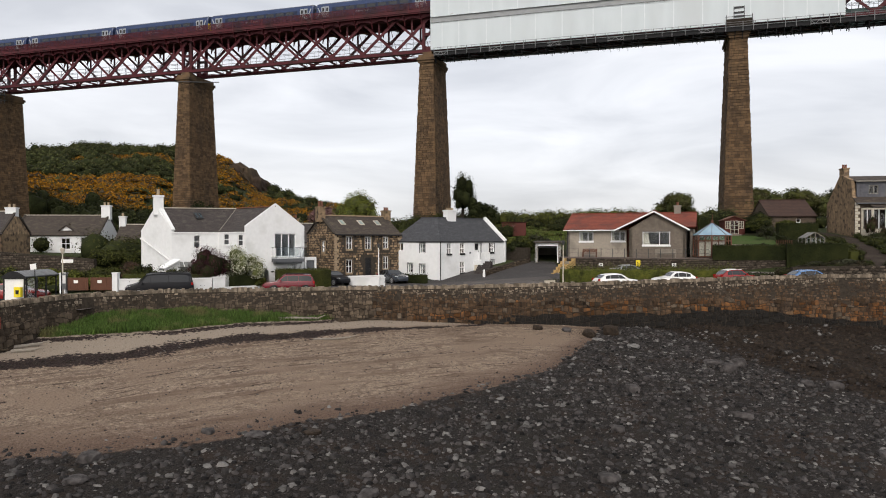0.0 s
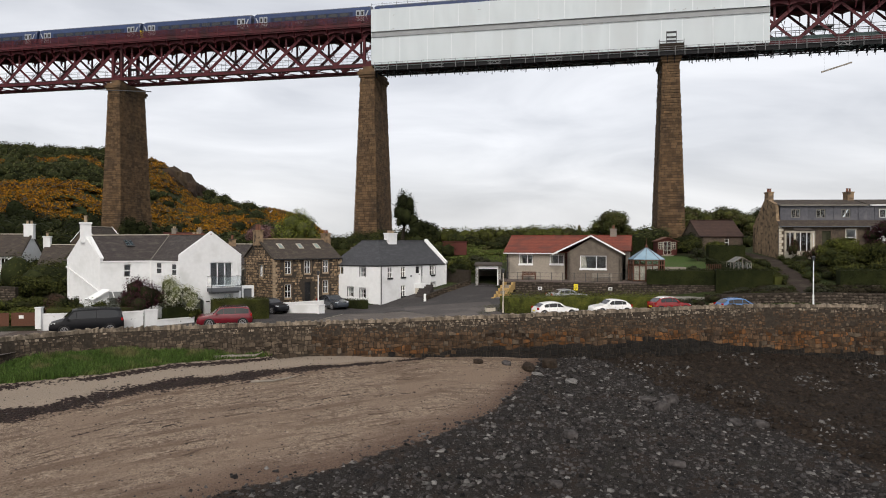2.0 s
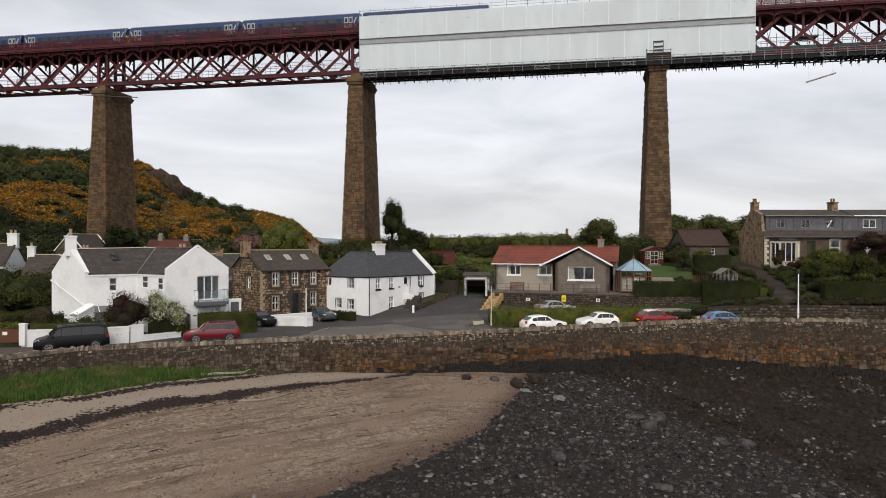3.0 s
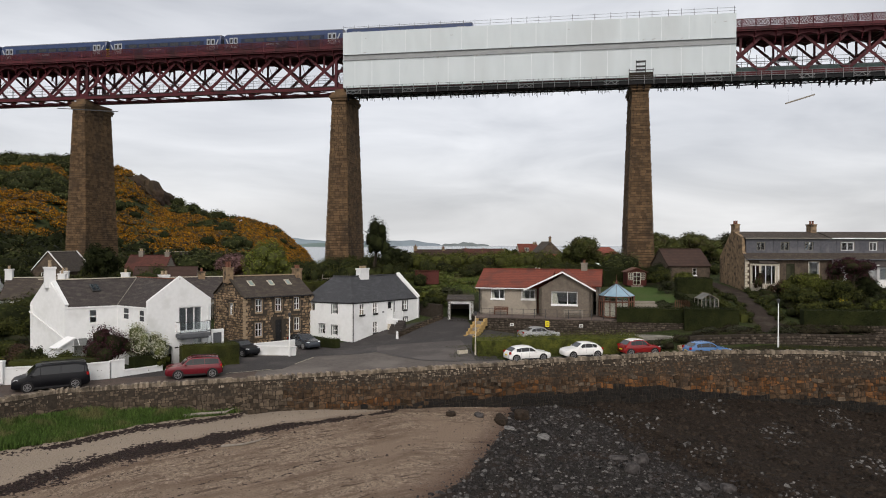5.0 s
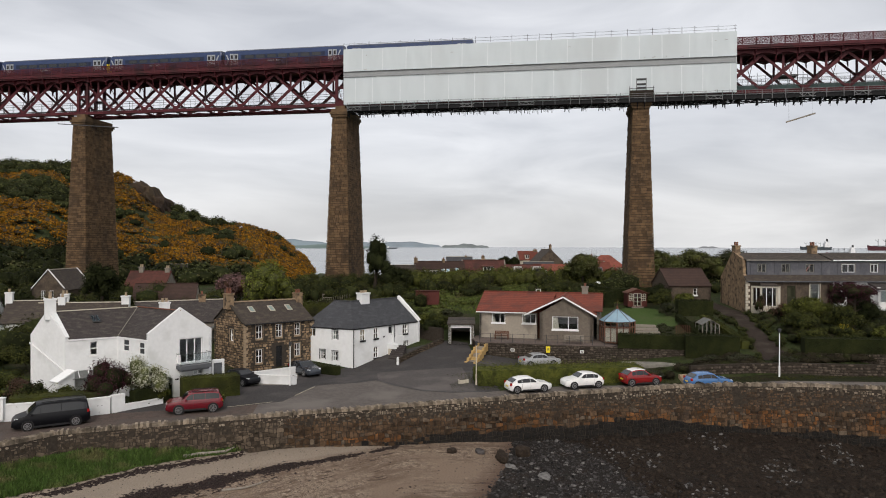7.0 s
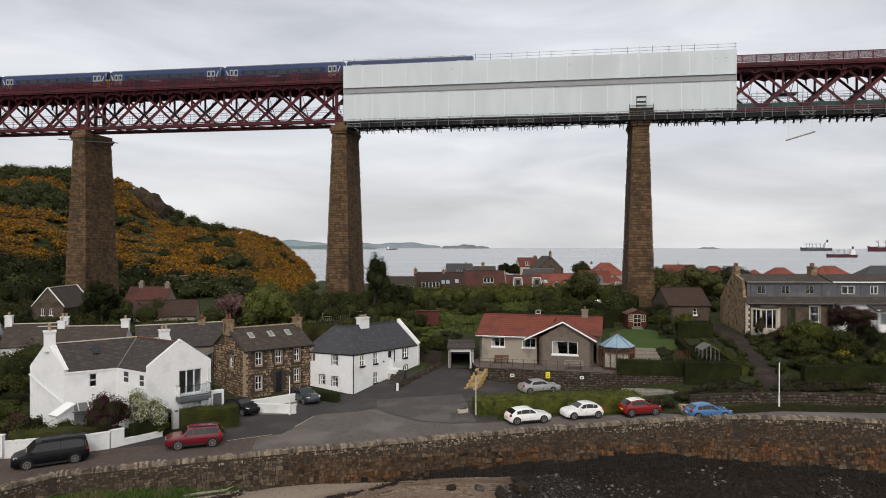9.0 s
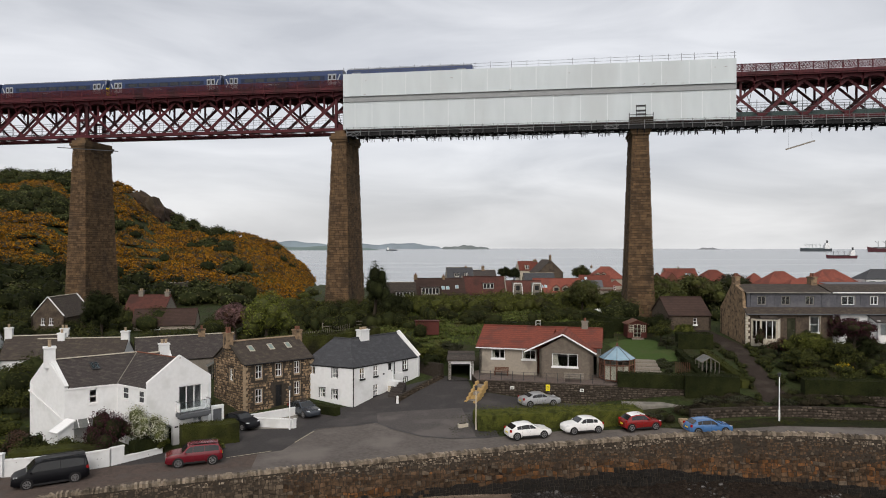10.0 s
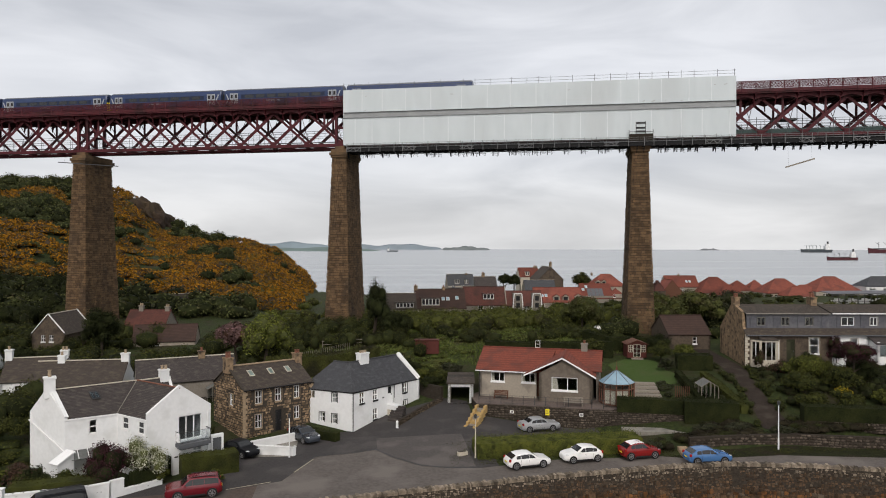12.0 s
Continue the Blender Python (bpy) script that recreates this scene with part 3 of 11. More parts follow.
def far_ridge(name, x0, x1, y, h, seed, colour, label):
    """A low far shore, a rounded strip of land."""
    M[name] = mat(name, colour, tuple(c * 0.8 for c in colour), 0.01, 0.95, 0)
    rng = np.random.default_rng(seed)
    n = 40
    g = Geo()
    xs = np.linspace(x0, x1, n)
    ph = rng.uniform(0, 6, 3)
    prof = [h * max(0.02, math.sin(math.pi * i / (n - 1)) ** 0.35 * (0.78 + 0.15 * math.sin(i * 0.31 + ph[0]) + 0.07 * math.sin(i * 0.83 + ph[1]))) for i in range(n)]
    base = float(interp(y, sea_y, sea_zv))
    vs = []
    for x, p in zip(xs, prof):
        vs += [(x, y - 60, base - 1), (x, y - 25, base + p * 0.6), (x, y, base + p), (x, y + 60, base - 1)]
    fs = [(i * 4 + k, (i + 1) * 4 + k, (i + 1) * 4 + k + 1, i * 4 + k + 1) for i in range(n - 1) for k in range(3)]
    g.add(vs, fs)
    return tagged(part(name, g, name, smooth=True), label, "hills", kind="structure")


# the pale blue-grey colours have the haze of distance painted in
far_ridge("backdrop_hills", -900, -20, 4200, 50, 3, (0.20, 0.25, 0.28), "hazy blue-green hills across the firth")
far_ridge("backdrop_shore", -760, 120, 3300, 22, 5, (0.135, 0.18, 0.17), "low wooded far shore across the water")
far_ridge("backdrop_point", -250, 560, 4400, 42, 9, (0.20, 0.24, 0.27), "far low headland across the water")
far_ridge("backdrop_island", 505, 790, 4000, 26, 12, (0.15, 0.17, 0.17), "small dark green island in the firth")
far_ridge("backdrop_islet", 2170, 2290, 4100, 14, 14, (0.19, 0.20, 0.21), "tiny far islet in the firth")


# ---- railway bridge ----
BD = Vector((49.3, -14.9, 0)).normalized()
BN = Vector((BD.y, -BD.x, 0))
BC = Vector((-1.68, 126.7, 0))
PITCH = 51.6


def bp(s, o, z):
    return BC + BD * s + BN * o + Vector((0, 0, z))


def pier(s, label, scaffold=False):
    c = bp(s, 0, 0)
    z0, z1 = gz(c.x, c.y) - 1.0, 36.2
    th = thing("bridge_pier", (c.x, c.y, z0), label, "bridge pier", "bridge piers")
    rng = random.Random(int(s * 10) + 5000)

    def half(z):
        t = (z1 - z) / 29.0
        return 1.26 + 0.93 * t, 3.85 + 1.05 * t

    core = Geo()
    a0, b0 = half(z0)
    a1, b1 = half(z1)
    vs = [bp(s + sx * a, sy * b, z) for z, a, b in ((z0, a0 - 0.1, b0 - 0.1), (z1, a1 - 0.1, b1 - 0.1)) for sx, sy in ((-1, 1), (1, 1), (1, -1), (-1, -1))]
    core.add(vs, [(0, 1, 5, 4), (1, 2, 6, 5), (2, 3, 7, 6), (3, 0, 4, 7), (4, 5, 6, 7)])
    part("core", core, "pier_joint", th)
    g = Geo()
    z = z0
    row = 0
    while z < z1 - 0.05:
        h = min(rng.uniform(0.36, 0.5), z1 - z)
        aa, bb = half(z + h / 2)
        for face in range(4):
            along, dist = ((aa, bb), (bb, aa), (aa, bb), (bb, aa))[face]
            x = -along
            first = (0.35 if row % 2 else 0.7) * rng.uniform(0.8, 1.2)
            while x < along - 0.02:
                w = min(first or rng.uniform(0.45, 1.05), along - x)
                if along - x - w < 0.3:
                    w = along - x
                first = 0
                p = rng.uniform(0.0, 0.1)
                if face == 0:
                    cc, ax, ay = bp(s + x + w / 2, dist - 0.1 + p, z + h / 2), BD, BN
                elif face == 2:
                    cc, ax, ay = bp(s + x + w / 2, -dist + 0.1 - p, z + h / 2), BD, BN
                elif face == 1:
                    cc, ax, ay = bp(s + dist - 0.1 + p, x + w / 2, z + h / 2), BN, BD
                else:
                    cc, ax, ay = bp(s - dist + 0.1 - p, x + w / 2, z + h / 2), BN, BD
                g.obox(cc, ax * (w / 2 - 0.024), ay * 0.12, (0, 0, h / 2 - 0.03))
                x += w
        z += h
        row += 1
    tagged(part("stone_facing", g, "pier_stone", th), "coursed brown sandstone blocks", kind="stuff")
    cap = Geo()
    cap.obox(bp(s, 0, 36.4), BD * 1.48, BN * 4.15, (0, 0, 0.22))
    cap.obox(bp(s, 0, 36.82), BD * 1.64, BN * 4.35, (0, 0, 0.24))
    cap.obox(bp(s, 0, 37.35), BD * 1.5, BN * 3.9, (0, 0, 0.32))
    cap.obox(bp(s, 2.5, 37.95), BD * 0.9, BN * 0.9, (0, 0, 0.3))
    part("cap", cap, "pier_stone", th)
    return th


pier(-2 * PITCH, "tall tapered brown sandstone bridge pier with scaffold round its top")
pier(-PITCH, "tall tapered brown sandstone bridge pier on the hillside")
pier(-0.2, "tall tapered brown sandstone bridge pier behind the white house")
pier(PITCH, "tall slender brown sandstone bridge pier behind the bungalow")
pier(2 * PITCH, "tall tapered brown sandstone bridge pier under the viaduct")

viaduct = thing("railway_viaduct", bp(0, 0, 38.2), "dark red steel lattice girder railway viaduct on stone piers", "bridge")
S0, S1 = -124.0, 112.0


def repeat(name, ob, parent, shifts, kind=""):
    """Copies of one part on the same mesh, moved by each shift."""
    for d in shifts:
        q = new(name, ob.data)
        q.parent = parent
        q.location = ob.location + Vector(d)


def bar(name, p, q, w, h, up=(0, 0, 1), m="bridge_red", parent=None):
    g = Geo()
    g.beam(p, q, w, h, up)
    return part(name, g, m, parent or viaduct)


def girder(o, side):
    bar(side + "_bottom_chord", bp(S0, o, 38.62), bp(S1, o, 38.62), 0.5, 0.5)
    bar(side + "_bottom_flange", bp(S0, o, 38.32), bp(S1, o, 38.32), 0.85, 0.09)
    bar(side + "_top_chord", bp(S0, o, 44.75), bp(S1, o, 44.75), 0.5, 0.55)
    b = PITCH / 8
    a = -2 * PITCH - 0.2 - 3 * b
    n = int((S1 - a) / b)
    go = [BD * (b * i) for i in range(1, n)]
    repeat("rising_bar", bar("rising_bar", bp(a, o + 0.12, 38.85), bp(a + b, o + 0.12, 44.55), 0.54, 0.1, BN), viaduct, go)
    repeat("falling_bar", bar("falling_bar", bp(a, o - 0.12, 44.55), bp(a + b, o - 0.12, 38.85), 0.42, 0.1, BN), viaduct, go)
    repeat("hanger", bar("hanger", bp(a + b / 2, o, 41.7), bp(a + b / 2, o, 44.5), 0.34, 0.2, BN), viaduct, go)
    repeat("gusset_plate", bar("gusset_plate", bp(a + b - 0.55, o + 0.2, 38.98), bp(a + b + 0.55, o + 0.2, 38.98), 0.05, 0.8), viaduct, go)
    for k in range(-2, 3):
        s = k * PITCH - 0.2
        for e in (-0.95, 0.95):
            bar("end_post", bp(s + e, o, 38.85), bp(s + e, o, 44.5), 0.5, 0.5, BD)
        bar("post_tie", bp(s - 0.7, o, 41.7), bp(s + 0.7, o, 41.7), 0.12, 0.5)


girder(2.45, "near")
girder(-2.45, "far")
bay = PITCH / 8
ties = Geo()
s = S0
while s < S1:
    for z in (38.75, 44.6):
        ties.beam(bp(s, -2.4, z), bp(s, 2.4, z), 0.25, 0.3)
    ties.beam(bp(s, -2.4, 38.6), bp(s + bay, 2.4, 38.6), 0.12, 0.12)
    ties.beam(bp(s, 2.4, 38.6), bp(s + bay, -2.4, 38.6), 0.12, 0.12)
    ties.beam(bp(s, -2.4, 39), bp(s, 2.4, 44.4), 0.07, 0.07)
    ties.beam(bp(s, 2.4, 39), bp(s, -2.4, 44.4), 0.07, 0.07)
    s += bay
tagged(part("cross_bracing", ties, "bridge_red", viaduct), "thin cross bracing between the girders", kind="stuff")
runway = Geo()
for o in (-1.1, 1.1):
    runway.beam(bp(S0, o, 40.5), bp(S1, o, 40.5), 0.05, 0.06)
    runway.beam(bp(S0, o, 41.4), bp(S1, o, 41.4), 0.05, 0.06)
    runway.beam(bp(S0, o, 39.35), bp(S1, o, 39.35), 0.5, 0.08)
s = S0
while s < S1:
    for o in (-1.1, 1.1):
        runway.beam(bp(s, o, 39.3), bp(s, o, 41.4), 0.05, 0.05)
    s += 2.15
tagged(part("inspection_walkway", runway, "steel", viaduct), "thin grey handrails inside the girders", kind="stuff")
deck = Geo()
deck.obox(bp((S0 + S1) / 2, 0, 45.35), BD * (S1 - S0) / 2, BN * 3.9, (0, 0, 0.22))
part("deck", deck, "bridge_red", viaduct)
for q in (3.95, -3.95):
    bar("deck_edge_girder", bp(S0, q, 45.62), bp(S1, q, 45.62), 0.14, 0.5)
for q in (1, -1):
    br = Geo()
    br.prism([bp(S0 - 0.06, q * 2.7, 45.13), bp(S0 - 0.06, q * 3.9, 45.13), bp(S0 - 0.06, q * 3.75, 44.8), bp(S0 - 0.06, q * 3.2, 44.3), bp(S0 - 0.06, q * 2.85, 43.5), bp(S0 - 0.06, q * 2.7, 43.3)], BD * 0.14)
    first = part("deck_bracket", br, "bridge_red", viaduct)
    repeat("deck_bracket", first, viaduct, [BD * (bay / 2 * i) for i in range(1, int((S1 - S0) / bay * 2))])
    # arched valance plates between the brackets
    br = Geo()
    n = 6
    up = [bp(S0 + bay / 2 * i / n, q * 3.2, 45.13) for i in range(n + 1)]
    lo = [bp(S0 + bay / 2 * i / n, q * 3.2, 44.25 + 0.42 * math.sin(math.pi * i / n)) for i in range(n, -1, -1)]
    br.prism(up + lo, BN * 0.06)
    first = part("valance_plate", br, "bridge_red", viaduct)
    repeat("valance_plate", first, viaduct, [BD * (bay / 2 * i) for i in range(1, int((S1 - S0) / bay * 2))])
for q, nm in ((1, "near_parapet"), (-1, "far_parapet")):
    pr = Geo()
    for z, h in ((47.05, 0.1), (45.98, 0.08)):
        pr.beam(bp(S0, q * 3.98, z), bp(S1, q * 3.98, z), 0.09, h)
    s = S0
    step = 0.21 if q == 1 else 0.84
    while s < S1:
        pr.beam(bp(s, q * 3.98, 45.98), bp(s + 1.05, q * 3.98, 47.05), 0.075, 0.03, BN)
        pr.beam(bp(s, q * 3.95, 47.05), bp(s + 1.05, q * 3.95, 45.98), 0.075, 0.03, BN)
        s += step
    s = S0
    while s < S1:
        pr.beam(bp(s, q * 3.98, 45.3), bp(s, q * 3.98, 47.12), 0.14, 0.14)
        s += 2.15
    tagged(part(nm, pr, "bridge_red", viaduct), "lattice parapet railing", kind="stuff")
for o in (-2.6, -1.1, 1.1, 2.6):
    bar("rail", bp(S0, o, 45.66), bp(S1, o, 45.66), 0.07, 0.16, m="steel_dark")

# sheeted scaffold round the girders
wrap = thing("scaffold_sheeting", bp(33, 4.4, 38), "white plastic sheeting wrapped round a bridge scaffold, grey band along it", "scaffold sheeting")
WA, WB = 0.75, 66.4


def sheet_panel(z0, z1, o, name, m, lab=""):
    """One taut sheet with shallow ripples."""
    g = Geo()
    n, k = 132, 7
    vs = []
    for j in range(k):
        for i in range(n + 1):
            u = i / n
            e = 0.045 * math.sin(i * 1.9 + j) * math.sin(i * 0.47) + (0.05 if i % 12 == 0 else 0)
            vs.append(bp(WA + (WB - WA) * u, o + e * math.sin(math.pi * j / (k - 1)), z0 + (z1 - z0) * j / (k - 1)))
    g.add(vs, [(j * (n + 1) + i, j * (n + 1) + i + 1, (j + 1) * (n + 1) + i + 1, (j + 1) * (n + 1) + i) for j in range(k - 1) for i in range(n)])
    return part(name, g, m, wrap, lab, smooth=True)


sheet_panel(38.25, 43.0, 4.30, "lower_sheet", "sheet_white")
sheet_panel(44.0, 47.95, 4.45, "upper_sheet", "sheet_white")
sheet_panel(42.95, 44.05, 4.22, "band", "sheet_band", "grey recessed band")
g = Geo()
g.obox(bp((WA + WB) / 2, 0, 47.85), BD * (WB - WA) / 2, BN * 4.4, (0, 0, 0.04))
part("sheet_roof", g, "sheet_white", wrap)
for s in (WA, WB):
    g = Geo()
    g.obox(bp(s, 0, 43.1), BD * 0.03, BN * 4.3, (0, 0, 4.85))
    part("sheet_end", g, "sheet_white", wrap)
M["sheet_seam"] = mat("sheet_seam", (0.62, 0.66, 0.68), (0.56, 0.60, 0.62), 1, 0.6, 0.05)
M["sheet_stain"] = mat("sheet_stain", (0.36, 0.36, 0.35), (0.28, 0.28, 0.27), 2, 0.7, 0.05)
rngs = random.Random(9)
s = WA + 2.2
while s < WB - 0.5:
    for z0, z1, o in ((38.35, 42.9, 4.36), (44.1, 47.85, 4.51)):
        a = s + rngs.uniform(-0.5, 0.5) + (1.6 if z0 > 43 else 0)
        if a < WB - 0.3:
            bar("seam", bp(a, o, z0), bp(a + rngs.uniform(-0.05, 0.05), o, z1), 0.16, 0.012, BN, "sheet_seam", wrap)
    s += rngs.choice((3.2, 4.4, 4.6))
for i in range(22):
    a = rngs.uniform(WA + 1, WB - 1)
    z = rngs.choice((42.86, 42.9, 44.2, 38.5, 46.6))
    bar("tape_patch", bp(a, 4.39 if z < 43 else 4.53, z), bp(a + rngs.uniform(0.15, 0.6), 4.39 if z < 43 else 4.53, z + rngs.uniform(-0.02, 0.25)), 0.07, 0.02, BN, "sheet_stain", wrap)
g = Geo()
sheet_back = sheet_panel(38.25, 47.95, -4.4, "back_sheet", "sheet_white")
for z in (43.0, 44.02):
    g.beam(bp(WA, 4.4, z), bp(WB, 4.4, z), 0.06, 0.06)
s = WA
while s < WB:
    g.beam(bp(s, 4.42, 38.2), bp(s, 4.42, 38.6), 0.05, 0.05)
    s += 1.9
tagged(part("sheet_tubing", g, "steel", wrap), "thin tubes along the sheeting", kind="stuff")
g = Geo()
s = WA
rngs = random.Random(4)
while s < WB + 0.1:
    for o in (4.3, -4.2):
        g.beam(bp(s, o, 47.9), bp(s, o, 49.15), 0.05, 0.05)
    s += rngs.choice((2.0, 2.6, 3.6))
for z in (48.9, 48.4):
    for o in (4.3, -4.2):
        g.beam(bp(WA, o, z), bp(WB, o, z), 0.035, 0.035)
tagged(part("top_guard_rail", g, "steel", wrap), "thin grey scaffold guard rail", kind="stuff")

plat = thing("suspended_platform", bp(50, 4.9, 36.5), "grey suspended scaffold platform hung under the viaduct", "scaffold platform")
PA, PB = 1.6, 112.0
M["platform_dark"] = mat("platform_dark", (0.016, 0.0165, 0.018), (0.024, 0.024, 0.025), 3, 0.8, 0.1, spec=0.08)
M["steel_pale"] = mat("steel_pale", (0.20, 0.205, 0.21), (0.13, 0.135, 0.14), 3, 0.6, 0.05, metal=0.2)
g = Geo()
g.obox(bp((PA + PB) / 2, 3.9, 37.75), BD * (PB - PA) / 2, BN * 1.0, (0, 0, 0.06))
part("platform_floor", g, "platform_dark", plat)
for o in (4.75,):
    bar("edge_beam", bp(PA, o, 37.34), bp(PB, o, 37.34), 0.14, 0.72, m="platform_dark", parent=plat)
for z, t in ((37.68, 0.07), (38.02, 0.045), (38.35, 0.045)):
    bar("guard_rail", bp(PA, 5.0, z), bp(PB, 5.0, z), 0.05, t, m="steel_pale", parent=plat)
first = bar("rail_post", bp(PA, 5.0, 36.9), bp(PA, 5.0, 38.4), 0.12, 0.09, BD, "steel_pale", plat)
repeat("rail_post", first, plat, [BD * (2.0 * i + (0.5 if i % 3 == 1 else 0)) for i in range(1, int((PB - PA) / 2))])
g = Geo()
for k in range(4):
    a = PA + k * 0.6
    g.beam(bp(a, 5.05, 37.08 if k % 2 else 37.6), bp(a + 0.6, 5.05, 37.6 if k % 2 else 37.08), 0.08, 0.06, BN)
for z in (37.08, 37.6):
    g.beam(bp(PA, 5.05, z), bp(PA + 2.4, 5.05, z), 0.06, 0.08)
first = part("truss_panel", g, "steel_pale", plat)
repeat("truss_panel", first, plat, [BD * (2.0 * i) for i in (5, 10, 15, 22, 30, 37, 41, 46, 51)])
g = Geo()
g.beam(bp(PA, 4.8, 37.1), bp(PA, 1.5, 37.1), 0.16, 0.3)
g.prism([bp(PA - 0.05, 4.9, 37.05), bp(PA - 0.05, 3.9, 35.95), bp(PA - 0.05, 3.6, 35.95), bp(PA - 0.05, 3.9, 37.05)], BD * 0.12)
first = part("hanging_bracket", g, "platform_dark", plat)
rngs = random.Random(21)
at = []
s = 2.0
while s < PB - PA:
    at.append(s)
    s += rngs.choice((1.1, 1.4, 2.3, 2.8))
repeat("hanging_bracket", first, plat, [BD * s for s in at])
g = Geo()
for s in at:
    for k in range(6):
        a = PA + s + 0.16 * k
        g.beam(bp(a, 4.7 - 0.5 * k, 37.0), bp(a, 4.5 - 0.5 * k, 35.95 + rngs.uniform(0, 0.45)), 0.05, 0.05)
    g.beam(bp(PA + s - 0.3, 4.6, 36.3), bp(PA + s + 1.1, 3.2, 36.45), 0.04, 0.04)
    if rngs.random() < 0.6:
        g.beam(bp(PA + s, 4.6, 36.55), bp(PA + s + 2.0, 4.6, 36.5), 0.04, 0.04)
tagged(part("hanging_tubing", g, "platform_dark", plat), "thin dark scaffold tubes under the platform", kind="stuff")
g = Geo()
s = PA
while s < PB - 1:
    g.beam(bp(s, 2.0, 36.9), bp(s + 2.4, 4.6, 36.9), 0.07, 0.09)
    g.beam(bp(s + 2.4, 2.0, 36.9), bp(s, 4.6, 36.9), 0.07, 0.09)
    s += 2.4
for o in (1.6, 3.0, 4.2):
    g.beam(bp(PA, o, 36.95), bp(PB, o, 36.95), 0.1, 0.16)
tagged(part("under_truss", g, "platform_dark", plat), "dark braced tubes under the platform floor", kind="stuff")
g = Geo()
g.obox(bp(89, 2.2, 38.9), BD * 22.5, BN * 0.05, (0, 0, 0.75))
g.obox(bp(89, -1.5, 38.9), BD * 22.5, BN * 0.05, (0, 0, 0.9))
tagged(part("debris_net", g, "netting", plat), "dark green debris netting", kind="stuff")
g = Geo()
s = 67.5
while s < 111:
    g.beam(bp(s, 3.3, 37.8), bp(s, 3.3, 40.3 + (s * 7 % 1.5)), 0.06, 0.06)
    g.beam(bp(s, -2.9, 37.8), bp(s, -2.9, 40.9), 0.06, 0.06)
    s += 2.3
for z in (39.3, 40.2):
    g.beam(bp(67, 3.3, z), bp(111, 3.3, z), 0.05, 0.05)
    g.beam(bp(67, -2.9, z + 0.4), bp(111, -2.9, z + 0.4), 0.05, 0.05)
g.obox(bp(75, 0.3, 41.3), BD * 1.6, BN * 1.2, (0, 0, 0.12))
for a in (-1.5, 1.5):
    g.beam(bp(75 + a, 1.4, 39.5), bp(75 + a, 1.4, 43.0), 0.08, 0.08)
tagged(part("inner_scaffold", g, "steel", plat), "grey scaffold tubes inside the girders", kind="stuff")

head = thing("pier_head_scaffold", bp(PITCH, 4.6, 37.5), "dark scaffold box and stone block on a pier head", "scaffold")
g = Geo()
g.obox(bp(PITCH, 4.1, 38.2), BD * 1.9, BN * 0.6, (0, 0, 0.75))
part("shoulder_block", g, "pier_joint", head)
g = Geo()
for a in (-0.75, 0.75):
    for o in (4.3, 3.4):
        g.beam(bp(PITCH + a, o, 38.8), bp(PITCH + a, o, 41.0), 0.09, 0.09)
for z in (39.4, 40.0, 40.8):
    g.beam(bp(PITCH - 0.8, 4.35, z), bp(PITCH + 0.8, 4.35, z), 0.09, 0.28)
for a in (-1.9, 1.9):
    g.beam(bp(PITCH + a, 4.7, 37.4), bp(PITCH + a, 4.7, 39.6), 0.07, 0.07)
g.beam(bp(PITCH - 2.0, 4.7, 39.3), bp(PITCH + 2.0, 4.7, 39.3), 0.07, 0.07)
tagged(part("scaffold_tubes", g, "steel_dark", head), "dark scaffold tubes", kind="stuff")

crow = thing("pier_top_scaffold", bp(-2 * PITCH, 5, 36), "grey tube scaffold platform round a pier top", "scaffold")
g = Geo()
for z in (35.2, 36.3, 37.4, 38.4, 39.4):
    for o in (5.2, 4.0):
        g.beam(bp(-2 * PITCH - 5, o, z), bp(-2 * PITCH + 5.5, o, z), 0.09, 0.09)
for a in range(-5, 6):
    for o in (5.2, 4.0):
        g.beam(bp(-2 * PITCH + a, o, 34.6), bp(-2 * PITCH + a, o, 39.6 if a < 2 else 37.6), 0.08, 0.08)
    g.beam(bp(-2 * PITCH + a, 5.2, 36.3), bp(-2 * PITCH + a + 1, 5.2, 37.4), 0.06, 0.06)
g.obox(bp(-2 * PITCH, 4.6, 36.3), BD * 5.4, BN * 0.7, (0, 0, 0.06))
tagged(part("tubes", g, "steel", crow), "grey scaffold tubes", kind="stuff")

for a, za, b, zb, lab in ((-55.0, 36.2, -42.5, 35.2, "thin pale pole lashed across a pier top"), (73.6, 33.0, 77.9, 34.3, "pale plank hanging on wires under the viaduct")):
    t = thing("hanging_pole", bp((a + b) / 2, 5.2, (za + zb) / 2), lab, "pole")
    g = Geo()
    g.beam(bp(a, 5.2, za), bp(b, 5.2, zb), 0.14, 0.14 if a < 0 else 0.22)
    part("pole", g, "steel" if a < 0 else "timber_grey", t)
    g = Geo()
    for f in (0.1, 0.9):
        g.beam(bp(a + (b - a) * f, 5.2, za + (zb - za) * f), bp(a + (b - a) * f, 4.95, 37.2), 0.012, 0.012)
    part("wire", g, "steel_dark", t)

